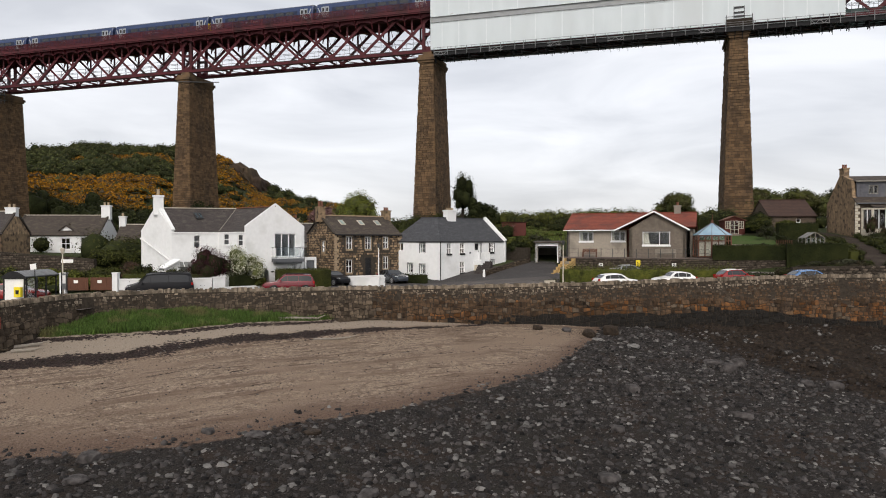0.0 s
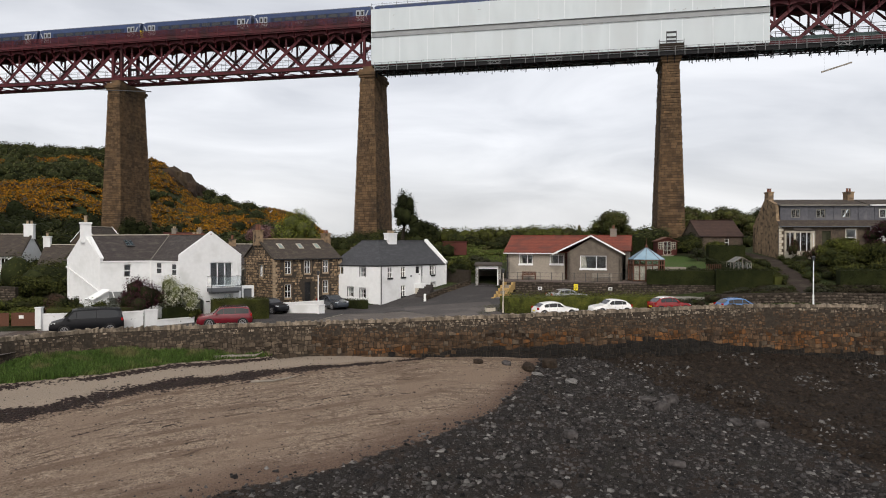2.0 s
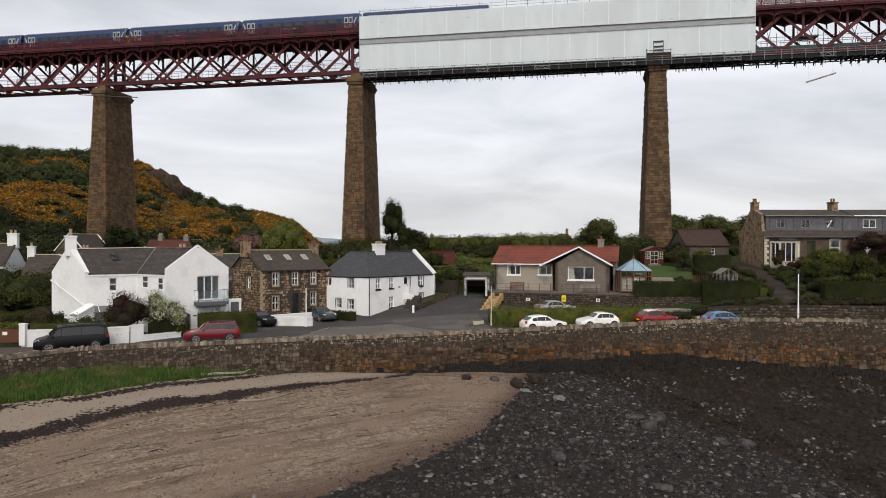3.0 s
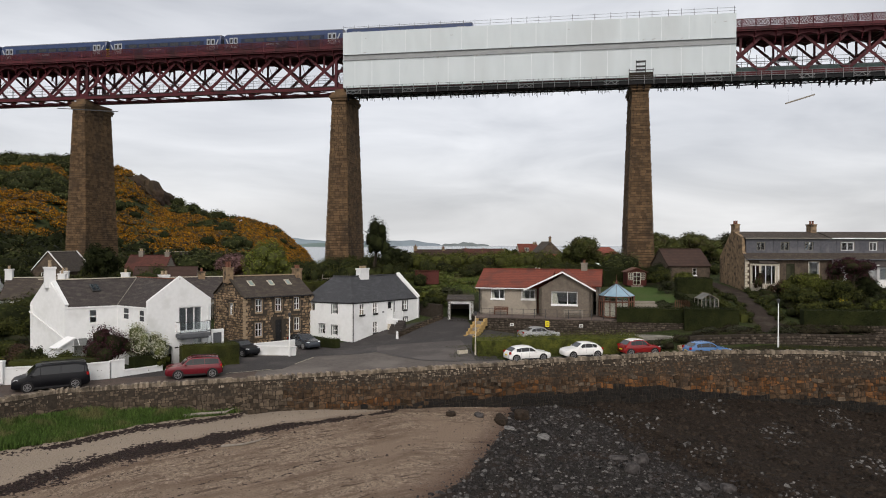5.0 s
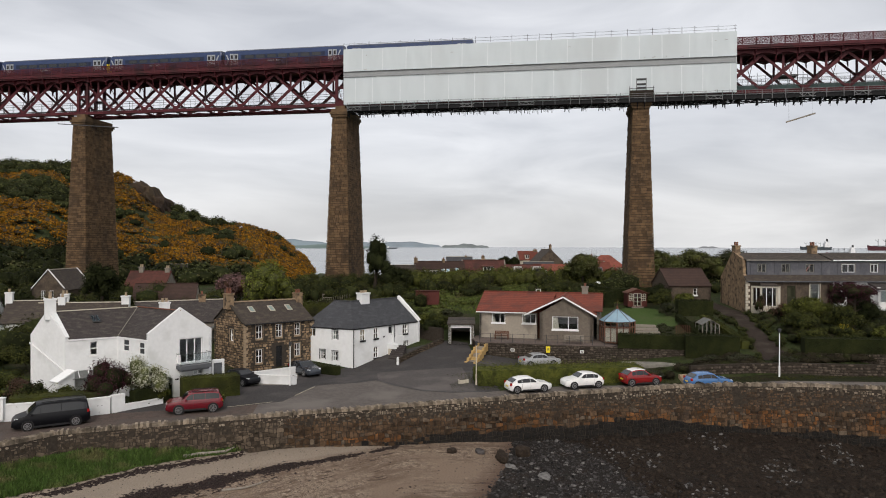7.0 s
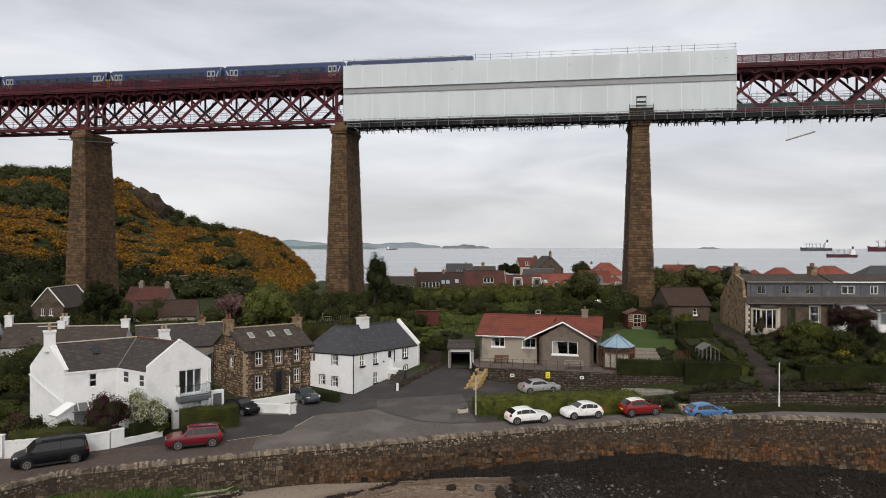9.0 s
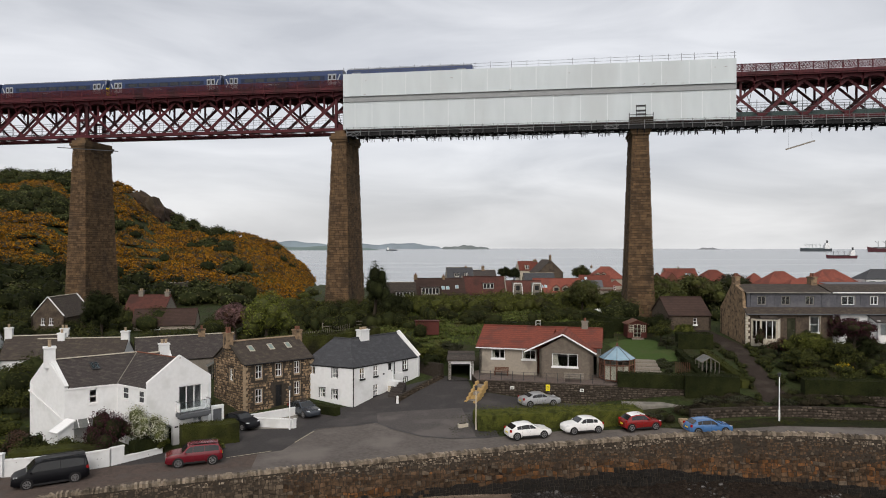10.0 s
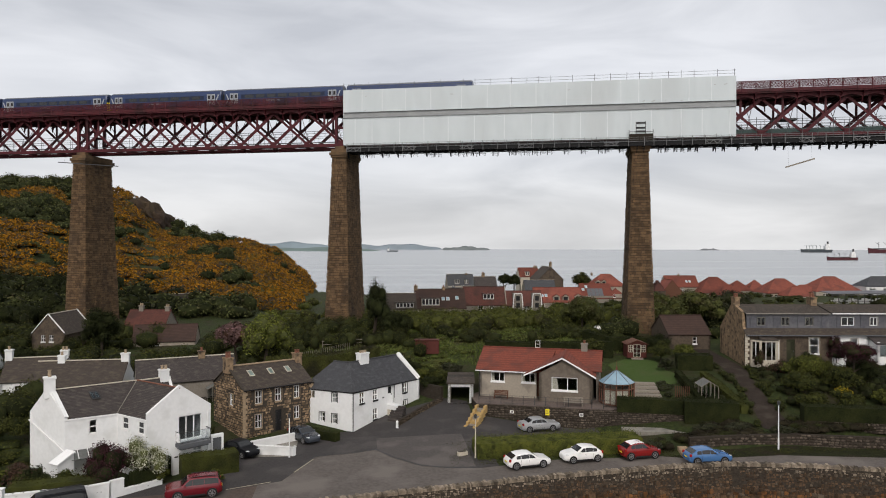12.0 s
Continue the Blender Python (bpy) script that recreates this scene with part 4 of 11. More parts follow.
# ---- passenger train ----
M["train_blue"] = mat("train_blue", (0.030, 0.048, 0.115), (0.024, 0.040, 0.094), 0.8, 0.3, 0.02)
M["train_grey"] = mat("train_grey", (0.34, 0.36, 0.38), (0.28, 0.30, 0.32), 2, 0.4, 0.02)
M["train_roof"] = mat("train_roof", (0.085, 0.092, 0.105), (0.062, 0.068, 0.080), 2, 0.5, 0.05)
M["train_band"] = mat("train_band", (0.016, 0.024, 0.052), (0.012, 0.018, 0.042), 2, 0.3, 0.02)
M["train_glass"] = mat("train_glass", (0.010, 0.012, 0.016), (0.016, 0.018, 0.022), 2, 0.12, 0.02, spec=0.5)
TR_O = 1.85


def carriage(s0, left_cab, right_cab):
    """One coach from s0 towards larger s, 22.6 m long."""
    L = 22.6
    th = thing("train_carriage", bp(s0 + L / 2, TR_O, 45.75), "dark blue diesel train carriage with pale door ends on the viaduct", "train", "coupled train carriages")
    sec = [(-1.35, 0.55), (-1.38, 1.6), (-1.33, 2.5), (-1.1, 3.25), (-0.6, 3.55), (0, 3.62), (0.6, 3.55), (1.1, 3.25), (1.33, 2.5), (1.38, 1.6), (1.35, 0.55)]
    g = Geo()
    stations = [0, 0.25, L - 0.25, L]
    vs = []
    for k, a in enumerate(stations):
        f = 0.93 if k in (0, 3) else 1.0
        vs += [bp(s0 + a, TR_O + o * f, 45.75 + 0.55 + (z - 0.55) * (0.97 if f < 1 else 1)) for o, z in sec]
    n = len(sec)
    fs = [(k * n + i, (k + 1) * n + i, (k + 1) * n + i + 1, k * n + i + 1) for k in range(3) for i in range(n - 1)]
    fs += [tuple(range(n)), tuple(range(4 * n - 1, 3 * n - 1, -1))]
    mi = [1 if 3 <= (i % (n - 1)) <= n - 5 else 0 for i in range(3 * (n - 1))] + [0, 0]
    g.add(vs, fs)
    g.m = mi
    part("body", g, ["train_blue", "train_roof"], th, fix=True)
    g = Geo()
    for side in (1, -1):
        g.obox(bp(s0 + L / 2, TR_O + side * 1.372, 45.75 + 2.05), BD * (L / 2 - 3.3), BN * 0.02, (0, 0, 0.36))
    part("window_strip", g, "train_band", th)
    for a in (1.9, L - 1.9):
        for side in (1, -1):
            for e in (-0.42, 0.42):
                g = Geo()
                g.obox(bp(s0 + a + e, TR_O + side * 1.385, 45.75 + 1.7), BD * 0.36, BN * 0.02, (0, 0, 0.98))
                leaf = part("door", g, "train_grey", th, "pale grey sliding door")
                g = Geo()
                g.obox(bp(s0 + a + e, TR_O + side * 1.402, 45.75 + 2.1), BD * 0.2, BN * 0.012, (0, 0, 0.34))
                part("door_glass", g, "black_paint", leaf)
    for a, q in ((0.25, 1), (L - 0.25, -1)):
        for side in (1, -1):
            w = TR_O + side * 1.392
            g = Geo()
            g.prism([bp(s0 + a + q * 0.05, w, 46.6), bp(s0 + a + q * 0.28, w, 46.6), bp(s0 + a + q * 0.7, w, 47.4), bp(s0 + a + q * 0.28, w, 48.3), bp(s0 + a + q * 0.05, w, 48.3), bp(s0 + a + q * 0.45, w, 47.4)], BN * 0.02 * side)
            part("end_chevron", g, "train_grey", th, "pale chevron at the carriage end")
    for k in range(7):
        for side in (1, -1):
            g = Geo()
            g.obox(bp(s0 + 4.9 + 2.13 * k, TR_O + side * 1.396, 45.75 + 2.05), BD * 0.82, BN * 0.008, (0, 0, 0.3))
            part("window", g, "train_glass", th)
    g = Geo()
    g.obox(bp(s0 + L * 0.42, TR_O + 1.392, 46.95), BD * 1.3, BN * 0.012, (0, 0, 0.13))
    part("side_mark", g, "train_grey", th, "pale plain mark on the carriage side")
    g = Geo()
    for a in (0.02, L - 0.02):
        g.obox(bp(s0 + a, TR_O, 47.4), BD * 0.12, BN * 0.55, (0, 0, 1.1))
    part("gangway", g, "steel_dark", th)
    if left_cab or right_cab:
        g = Geo()
        for flag, a in ((left_cab, -0.06), (right_cab, L + 0.06)):
            if flag:
                g.obox(bp(s0 + a, TR_O, 46.9), BD * 0.08, BN * 1.2, (0, 0, 0.75))
        part("cab_front", g, "sign_yellow", th, "yellow cab front")
    for a in (3.2, L - 3.2):
        g = Geo()
        for e in (-1.1, 1.1):
            for o in (-0.75, 0.75):
                g.cyl(bp(s0 + a + e, TR_O + o - 0.06, 46.15), bp(s0 + a + e, TR_O + o + 0.06, 46.15), 0.42, n=12)
        g.obox(bp(s0 + a, TR_O, 46.2), BD * 1.7, BN * 1.0, (0, 0, 0.12))
        part("bogie", g, "steel_dark", th)
    g = Geo()
    g.obox(bp(s0 + L / 2, TR_O, 46.15), BD * 4, BN * 1.1, (0, 0, 0.25))
    part("underfloor_box", g, "steel_dark", th)
    return th


TRAIN_END = 23.5
for k in range(6):
    carriage(TRAIN_END - 22.6 - k * 23.3, k in (2, 5), k in (0, 3))


# ---- building helpers ----
def along(p0, p1):
    a, b = Vector((*p0, 0)), Vector((*p1, 0))
    u = (b - a).normalized()
    return a, u, Vector((u.y, -u.x, 0)), (b - a).length


def wall_panel(g, p0, p1, z0, z1, holes=(), thick=0.35, gable=None):
    """A wall from p0 to p1 whose outer face is on the right-hand side, with openings (s0, s1, za, zb) through it; gable=(s, z) adds a peak."""
    a, u, n, L = along(p0, p1)
    ss = sorted({0.0, L, *[h[0] for h in holes], *[h[1] for h in holes]})
    zs = sorted({z0, z1, *[h[2] for h in holes], *[h[3] for h in holes]})

    def P(s, z, d=0.0):
        return a + u * s - n * d + Vector((0, 0, z))

    for i in range(len(ss) - 1):
        for j in range(len(zs) - 1):
            sm, zm = (ss[i] + ss[i + 1]) / 2, (zs[j] + zs[j + 1]) / 2
            if any(h[0] < sm < h[1] and h[2] < zm < h[3] for h in holes):
                continue
            for d in (0.0, thick):
                g.add([P(ss[i], zs[j], d), P(ss[i + 1], zs[j], d), P(ss[i + 1], zs[j + 1], d), P(ss[i], zs[j + 1], d)], [(0, 1, 2, 3) if d == 0 else (3, 2, 1, 0)])
    for h in (*holes, (0.0, L, z0, z1)):
        s0, s1, a0, a1 = h[:4]
        c = [(s0, a0), (s1, a0), (s1, a1), (s0, a1)]
        for k in range(4):
            (sa, za), (sb, zb) = c[k], c[(k + 1) % 4]
            g.add([P(sa, za), P(sa, za, thick), P(sb, zb, thick), P(sb, zb)], [(0, 1, 2, 3)])
    if gable:
        s, z = gable
        g.prism([P(0, z1), P(L, z1), P(s, z)], -n * thick)
    return g


def window(th, p0, p1, hole, style="sash", frame_m="white_paint", sill=True, deep=0.12, bar=0.06, name="window", surround=None):
    """A framed, glazed window in an opening: window > frame, pane, sill."""
    a, u, n, L = along(p0, p1)
    s0, s1, z0, z1 = hole[:4]

    def P(s, z, d=deep):
        return a + u * s - n * d + Vector((0, 0, z))

    g = Geo()
    for (sa, za, sb, zb) in ((s0, z0 + bar / 2, s1, z0 + bar / 2), (s0, z1 - bar / 2, s1, z1 - bar / 2), (s0 + bar / 2, z0, s0 + bar / 2, z1), (s1 - bar / 2, z0, s1 - bar / 2, z1)):
        g.beam(P(sa, za), P(sb, zb), 0.07, bar, -n)
    w, h = s1 - s0, z1 - z0
    if style in ("sash", "cross", "plain"):
        g.beam(P(s0, z0 + h / 2), P(s1, z0 + h / 2), 0.07, bar, n)
    if style in ("cross", "pair", "sash2"):
        g.beam(P(s0 + w / 2, z0), P(s0 + w / 2, z1), 0.07, bar, n)
    if style == "third":
        for f in (1 / 3, 2 / 3):
            g.beam(P(s0 + w * f, z0), P(s0 + w * f, z1), 0.07, bar, n)
    if style == "offset":
        g.beam(P(s0 + w * 0.62, z0), P(s0 + w * 0.62, z1), 0.07, bar * 1.3, n)
    ob = part(name, g, frame_m, th)
    g = Geo()
    g.prism([P(s0, z0, deep + 0.02), P(s1, z0, deep + 0.02), P(s1, z1, deep + 0.02), P(s0, z1, deep + 0.02)], -n * 0.012)
    # plain windows take an opaque dark pane that paints the unlit room
    pane = part("pane", g, "train_glass" if style == "plain" else "glass", ob)
    pane.visible_shadow = False
    if style in ("sash", "offset"):
        g = Geo()
        g.prism([P(s0 + 0.04, z0 + 0.05, deep + 0.12), P(s0 + w * 0.27, z0 + 0.05, deep + 0.12), P(s0 + w * 0.2, z1 - 0.05, deep + 0.12), P(s0 + 0.04, z1 - 0.05, deep + 0.12)], -n * 0.01)
        part("curtain", g, "lime_cream", ob)
    if sill:
        g = Geo()
        g.beam(P(s0 - 0.06, z0 - 0.05, -0.04), P(s1 + 0.06, z0 - 0.05, -0.04), 0.2, 0.09, n)
        part("sill", g, "black_paint" if sill == "dark" else ("sandstone" if sill == "stone" else frame_m), ob)
    if surround:
        g = Geo()
        t = 0.13
        for (sa, za, sb, zb) in ((s0 - t, z1 + t / 2, s1 + t, z1 + t / 2), (s0 - t / 2, z0, s0 - t / 2, z1), (s1 + t / 2, z0, s1 + t / 2, z1)):
            g.beam(P(sa, za, -0.003), P(sb, zb, -0.003), 0.05, t, n)
        part("surround", g, surround, ob)
    return ob


def door(th, p0, p1, hole, m="black_paint", deep=0.15, glazed=False):
    a, u, n, L = along(p0, p1)
    s0, s1, z0, z1 = hole[:4]
    g = Geo()
    c = a + u * (s0 + s1) / 2 - n * deep + Vector((0, 0, (z0 + z1) / 2))
    g.obox(c, u * (s1 - s0) / 2, n * 0.03, (0, 0, (z1 - z0) / 2))
    for dz in (-0.5, 0.45):
        for ds in (-0.22, 0.22):
            g.obox(c + n * 0.035 + u * ds * (s1 - s0) + Vector((0, 0, dz * (z1 - z0) * 0.5)), u * (s1 - s0) * 0.16, n * 0.012, (0, 0, (z1 - z0) * 0.17))
    ob = part("door", g, m, th)
    g = Geo()
    g.obox(c + n * 0.06 + u * (s1 - s0) * 0.36, u * 0.03, n * 0.03, (0, 0, 0.07))
    part("door_handle", g, "steel", ob)
    if glazed:
        g = Geo()
        g.obox(c + n * 0.05 + Vector((0, 0, (z1 - z0) * 0.25)), u * (s1 - s0) * 0.3, n * 0.01, (0, 0, (z1 - z0) * 0.18))
        part("door_glass", g, "black_paint", ob)
    return ob


def chimney(th, c, u, w, d, z0, z1, m="render_white", pots=1, pot_m="pot_buff", pot_h=0.5):
    u = Vector((*u, 0)).normalized()
    n = Vector((u.y, -u.x, 0))
    c = Vector((*c, 0))
    g = Geo()
    g.obox(c + Vector((0, 0, (z0 + z1) / 2)), u * w / 2, n * d / 2, (0, 0, (z1 - z0) / 2))
    g.obox(c + Vector((0, 0, z1 - 0.05)), u * (w / 2 + 0.07), n * (d / 2 + 0.07), (0, 0, 0.08))
    ob = part("chimney", g, m, th)
    for k in range(pots):
        g = Geo()
        q = c + u * ((k + 0.5) / pots - 0.5) * w * 0.85
        g.cyl(q + Vector((0, 0, z1)), q + Vector((0, 0, z1 + pot_h)), 0.15, 0.12, 10)
        g.cyl(q + Vector((0, 0, z1 + pot_h - 0.07)), q + Vector((0, 0, z1 + pot_h)), 0.16, 0.16, 10)
        part("chimney_pot", g, pot_m, ob)
    return ob


def strip(th, name, pts, w, h, m):
    """A run of bar through points (ridge, gutter, skew, pipe)."""
    g = Geo()
    for p, q in zip(pts, pts[1:]):
        g.beam(p, q, w, h)
    return part(name, g, m, th)


def V3(p, z):
    return Vector((p[0], p[1], z))


def floor_plate(th, poly, z):
    g = Geo()
    g.prism([V3(p, z - 0.1) for p in poly], (0, 0, 0.1))
    # near-black floor colour paints the darkness of the unlit rooms
    return part("floor_plate", g, "dark_void", th)


# ---- white house with the balcony ----
def white_house():
    A, B, C, D, E = (-25.58, 64.41), (-21.76, 66.33), (-18.26, 63.31), (-13.55, 66.8), (-29.76, 67.4)
    J, AP, RL = (-20.98, 69.43), (-15.9, 65.05), (-27.5, 66.05)
    F, D2 = (-23.07, 70.93), (-18.63, 71.18)
    zb, ze = -0.8, 4.9
    th = thing("white_house", (-21, 67, zb), "white rendered house with dark slate roof and glazed balcony", "house")
    main, side, gab = (A, B), (B, C), (C, D)
    h_main = [(1.96, 2.58, 3.4, 4.62)]
    h_side = [(0.85, 1.8, 3.7, 4.78), (3.3, 4.15, 3.6, 4.7)]
    h_gab = [(2.8, 4.99, 2.56, 4.8), (4.14, 5.01, 0.9, 1.85), (0.8, 2.25, zb, 1.5)]
    for (p, holes, gb, z1, nm) in ((main, h_main, None, ze, "front_wall"), (side, h_side, None, ze, "side_wall"), (gab, h_gab, (2.93, 7.6), 5.45, "gable_wall"), ((E, A), [], (2.55, 7.5), 5.1, "end_wall")):
        g = Geo()
        wall_panel(g, p[0], p[1], zb, z1, holes, gable=gb)
        part(nm, g, "render_white", th)
    g = Geo()
    for p, q in ((D, D2), (D2, J), (J, F), (F, E)):
        wall_panel(g, p, q, zb, ze)
    part("back_wall", g, "render_white", th)
    for h in h_main:
        window(th, *main, h, "sash")
    for h in h_side:
        sw = window(th, *side, h, "plain", deep=0.04, bar=0.07)
        a, u, n, L = along(*side)
        # added dark panel close behind the pane, painting the room's darkness
        g = Geo()
        g.obox(a + u * (h[0] + h[1]) / 2 - n * 0.11 + Vector((0, 0, (h[2] + h[3]) / 2)), u * ((h[1] - h[0]) / 2 - 0.01), n * 0.008, (0, 0, (h[3] - h[2]) / 2))
        part("drawn_blind", g, "grey_door", sw, "dark panel added behind the pane to paint the unlit room")
    window(th, *gab, h_gab[0], "third", bar=0.09, sill=False, name="balcony_door")
    window(th, *gab, h_gab[1], "cross", sill=True)
    # arched porch
    a, u, n, L = along(*gab)
    g = Geo()
    for k in range(8):
        t0, t1 = math.pi * k / 8, math.pi * (k + 1) / 8
        for t, tt in ((t0, t1),):
            pts = [(1.525 - 0.725 * math.cos(t), 1.1 + 0.42 * math.sin(t)), (1.525 - 0.725 * math.cos(tt), 1.1 + 0.42 * math.sin(tt))]
            g.prism([a + u * s - n * 0.0 + Vector((0, 0, z)) for s, z in (pts[0], pts[1], (pts[1][0], 1.55), (pts[0][0], 1.55))], -n * 0.35)
    part("arch", g, "render_white", th)
    g = Geo()
    g.obox(a + u * 1.5 - n * 1.3 + Vector((0, 0, 0.7)), u * 0.85, n * 0.05, (0, 0, 1.0))
    part("porch_door", g, "grey_door", th)
    g = Geo()
    g.obox(a + u * 2.58 + n * 0.02 + Vector((0, 0, 1.16)), u * 0.17, n * 0.02, (0, 0, 0.06))
    part("house_plate", g, "black_paint", th)
    # balcony
    g = Geo()
    g.obox(a + u * 3.95 + n * 0.5 + Vector((0, 0, 2.25)), u * 1.45, n * 0.5, (0, 0, 0.16))
    g.obox(a + u * 3.95 + n * 0.45 + Vector((0, 0, 2.02)), u * 1.3, n * 0.4, (0, 0, 0.1))
    bal = part("balcony", g, "grey_door", th, "dark grey balcony with glass sides")
    g = Geo()
    for s in (2.53, 5.37):
        g.beam(a + u * s + n * 0.97 + Vector((0, 0, 2.4)), a + u * s + n * 0.97 + Vector((0, 0, 3.5)), 0.05, 0.05)
    for z in (2.55, 3.48):
        g.beam(a + u * 2.53 + n * 0.97 + Vector((0, 0, z)), a + u * 5.37 + n * 0.97 + Vector((0, 0, z)), 0.04, 0.04)
        for s in (2.53, 5.37):
            g.beam(a + u * s + Vector((0, 0, z)), a + u * s + n * 0.97 + Vector((0, 0, z)), 0.04, 0.04)
    part("balcony_rail", g, "steel", bal)
    g = Geo()
    g.obox(a + u * 3.95 + n * 0.97 + Vector((0, 0, 3.0)), u * 1.4, n * 0.006, (0, 0, 0.45))
    for s in (2.53, 5.37):
        g.obox(a + u * s + n * 0.5 + Vector((0, 0, 3.0)), u * 0.006, n * 0.45, (0, 0, 0.45))
    p = part("balcony_glass", g, "glass", bal)
    p.visible_shadow = False
    # roofs
    zr, zr2 = 7.25, 7.35
    over = Vector((0, 0, 0.02))
    ins, eins = Vector((-0.595, 0.804, 0)) * 0.3, Vector((0.85, 0.5, 0)) * 0.3
    g = Geo()
    g.slab([V3(A, ze + 0.05) + eins, V3(B, ze + 0.05), V3(J, zr2), V3(RL, zr) + eins], 0.14)
    g.slab([V3(RL, zr) + eins, V3(J, zr2), V3(F, ze), V3(E, ze) + eins], 0.14)
    part("main_roof", g, "slate", th)
    g = Geo()
    g.slab([V3(B, ze + 0.05), V3(C, ze + 0.05) + ins, V3(AP, zr2) + ins, V3(J, zr2)], 0.14)
    g.slab([V3(AP, zr2) + ins, V3(D, ze + 0.05) + ins, V3(D2, ze), V3(J, zr2)], 0.14)
    part("wing_roof", g, "slate", th)
    strip(th, "ridge", [V3(RL, zr + 0.04), V3(J, zr2 + 0.04)], 0.16, 0.08, "lime_cream")
    strip(th, "wing_ridge", [V3(J, zr2 + 0.06), V3(AP, zr2 + 0.04)], 0.16, 0.08, "terracotta")
    strip(th, "valley", [V3(B, ze + 0.1), V3(J, zr2 + 0.04)], 0.06, 0.03, "concrete")
    strip(th, "gutter", [V3(A, ze - 0.03), V3(B, ze - 0.03), V3(C, ze - 0.03)], 0.14, 0.12, "white_paint")
    back = Vector((-0.595, 0.804, 0)) * 0.17
    strip(th, "skew", [V3(C, 5.46) + back, V3(AP, 7.62) + back, V3(D, 5.46) + back], 0.34, 0.07, "render_white")
    strip(th, "end_skew", [V3(A, 5.12) + eins * 0.55, V3(RL, 7.5) + eins * 0.55], 0.36, 0.12, "render_white")
    strip(th, "downpipe", [V3(B, ze), V3((B[0] + 0.02, B[1] - 0.12), 0.3)], 0.09, 0.09, "white_paint")
    chimney(th, RL, (0.893, 0.45), 0.9, 0.75, 6.6, 8.45, pots=1, pot_h=0.65)
    # skylight
    u1 = (Vector((*B, 0)) - Vector((*A, 0))).normalized()
    mid = V3(A, ze).lerp(V3(RL, zr), 0.62) + u1 * 3.2 + Vector((0, 0, 0.2))
    up = (V3(RL, zr) - V3(A, ze)).normalized()
    g = Geo()
    nn = u1.cross(up)
    g.obox(mid, u1 * 0.36, up * 0.45, nn * 0.05)
    sk = part("skylight", g, "steel_dark", th)
    g = Geo()
    for e in (-0.17, 0.17):
        g.obox(mid + u1 * e + nn * 0.055, u1 * 0.12, up * 0.34, nn * 0.01)
    part("skylight_pane", g, "glass_blue", sk)
    floor_plate(th, [A, B, C, D, D2, J, F, E], zb + 0.2)
    # wedge-roofed lean-to, glazed canopy and sloping pipe at the end wall
    o = Vector((-25.35, 63.0, 0))
    uu, nn2 = Vector((0.8, -0.6, 0)), Vector((0.6, 0.8, 0))
    c4 = [o - uu * 0.5 + nn2 * 0.9, o - uu * 0.5 - nn2 * 0.55, o + uu * 0.5 - nn2 * 0.55, o + uu * 0.5 + nn2 * 0.9]
    tops = (2.3, 1.6, 1.6, 2.3)
    g = Geo()
    g.add([V3(p, zb) for p in c4] + [V3(p, z) for p, z in zip(c4, tops)], [(3, 2, 1, 0), (4, 5, 6, 7)] + [(k, (k + 1) % 4, 4 + (k + 1) % 4, 4 + k) for k in range(4)])
    part("lean_to", g, "render_white", th)
    g = Geo()
    g.slab([V3(o - uu * 0.62 + nn2 * 0.95, 2.42), V3(o - uu * 0.62 - nn2 * 0.7, 1.62), V3(o + uu * 0.62 - nn2 * 0.7, 1.62), V3(o + uu * 0.62 + nn2 * 0.95, 2.42)], 0.12)
    part("lean_to_roof", g, "white_paint", th)
    u0, n0 = Vector((0.893, 0.449, 0)), Vector((0.449, -0.893, 0))
    g = Geo()
    g.slab([V3(A, 2.1) + u0 * 0.2, V3(A, 2.1) + u0 * 3.4, V3(A, 1.65) + u0 * 3.4 + n0 * 1.5, V3(A, 1.65) + u0 * 0.2 + n0 * 1.5], 0.05)
    cano = part("porch_canopy", g, "glass_dull", th, "grey glazed canopy")
    for k in range(5):
        g = Geo()
        g.beam(V3(A, 2.15) + u0 * (0.2 + 0.8 * k), V3(A, 1.7) + u0 * (0.2 + 0.8 * k) + n0 * 1.5, 0.06, 0.06)
        part("canopy_bar", g, "white_paint", cano)
    strip(th, "raking_pipe", [V3(E, 4.35) + Vector((-0.05, -0.07, 0)), V3(A, 2.15) + Vector((-0.05, -0.07, 0))], 0.1, 0.1, "white_paint")
    # flat-roofed entrance beyond the gable
    g = Geo()
    q0, q1 = (-13.5, 66.85), (-12.5, 67.5)
    wall_panel(g, q0, q1, zb, 2.5, [(0.15, 1.0, zb, 2.2)])
    part("entrance", g, "render_white", th)
    door(th, q0, q1, (0.15, 1.0, zb, 2.2), "grey_door")
    return th


white_house()


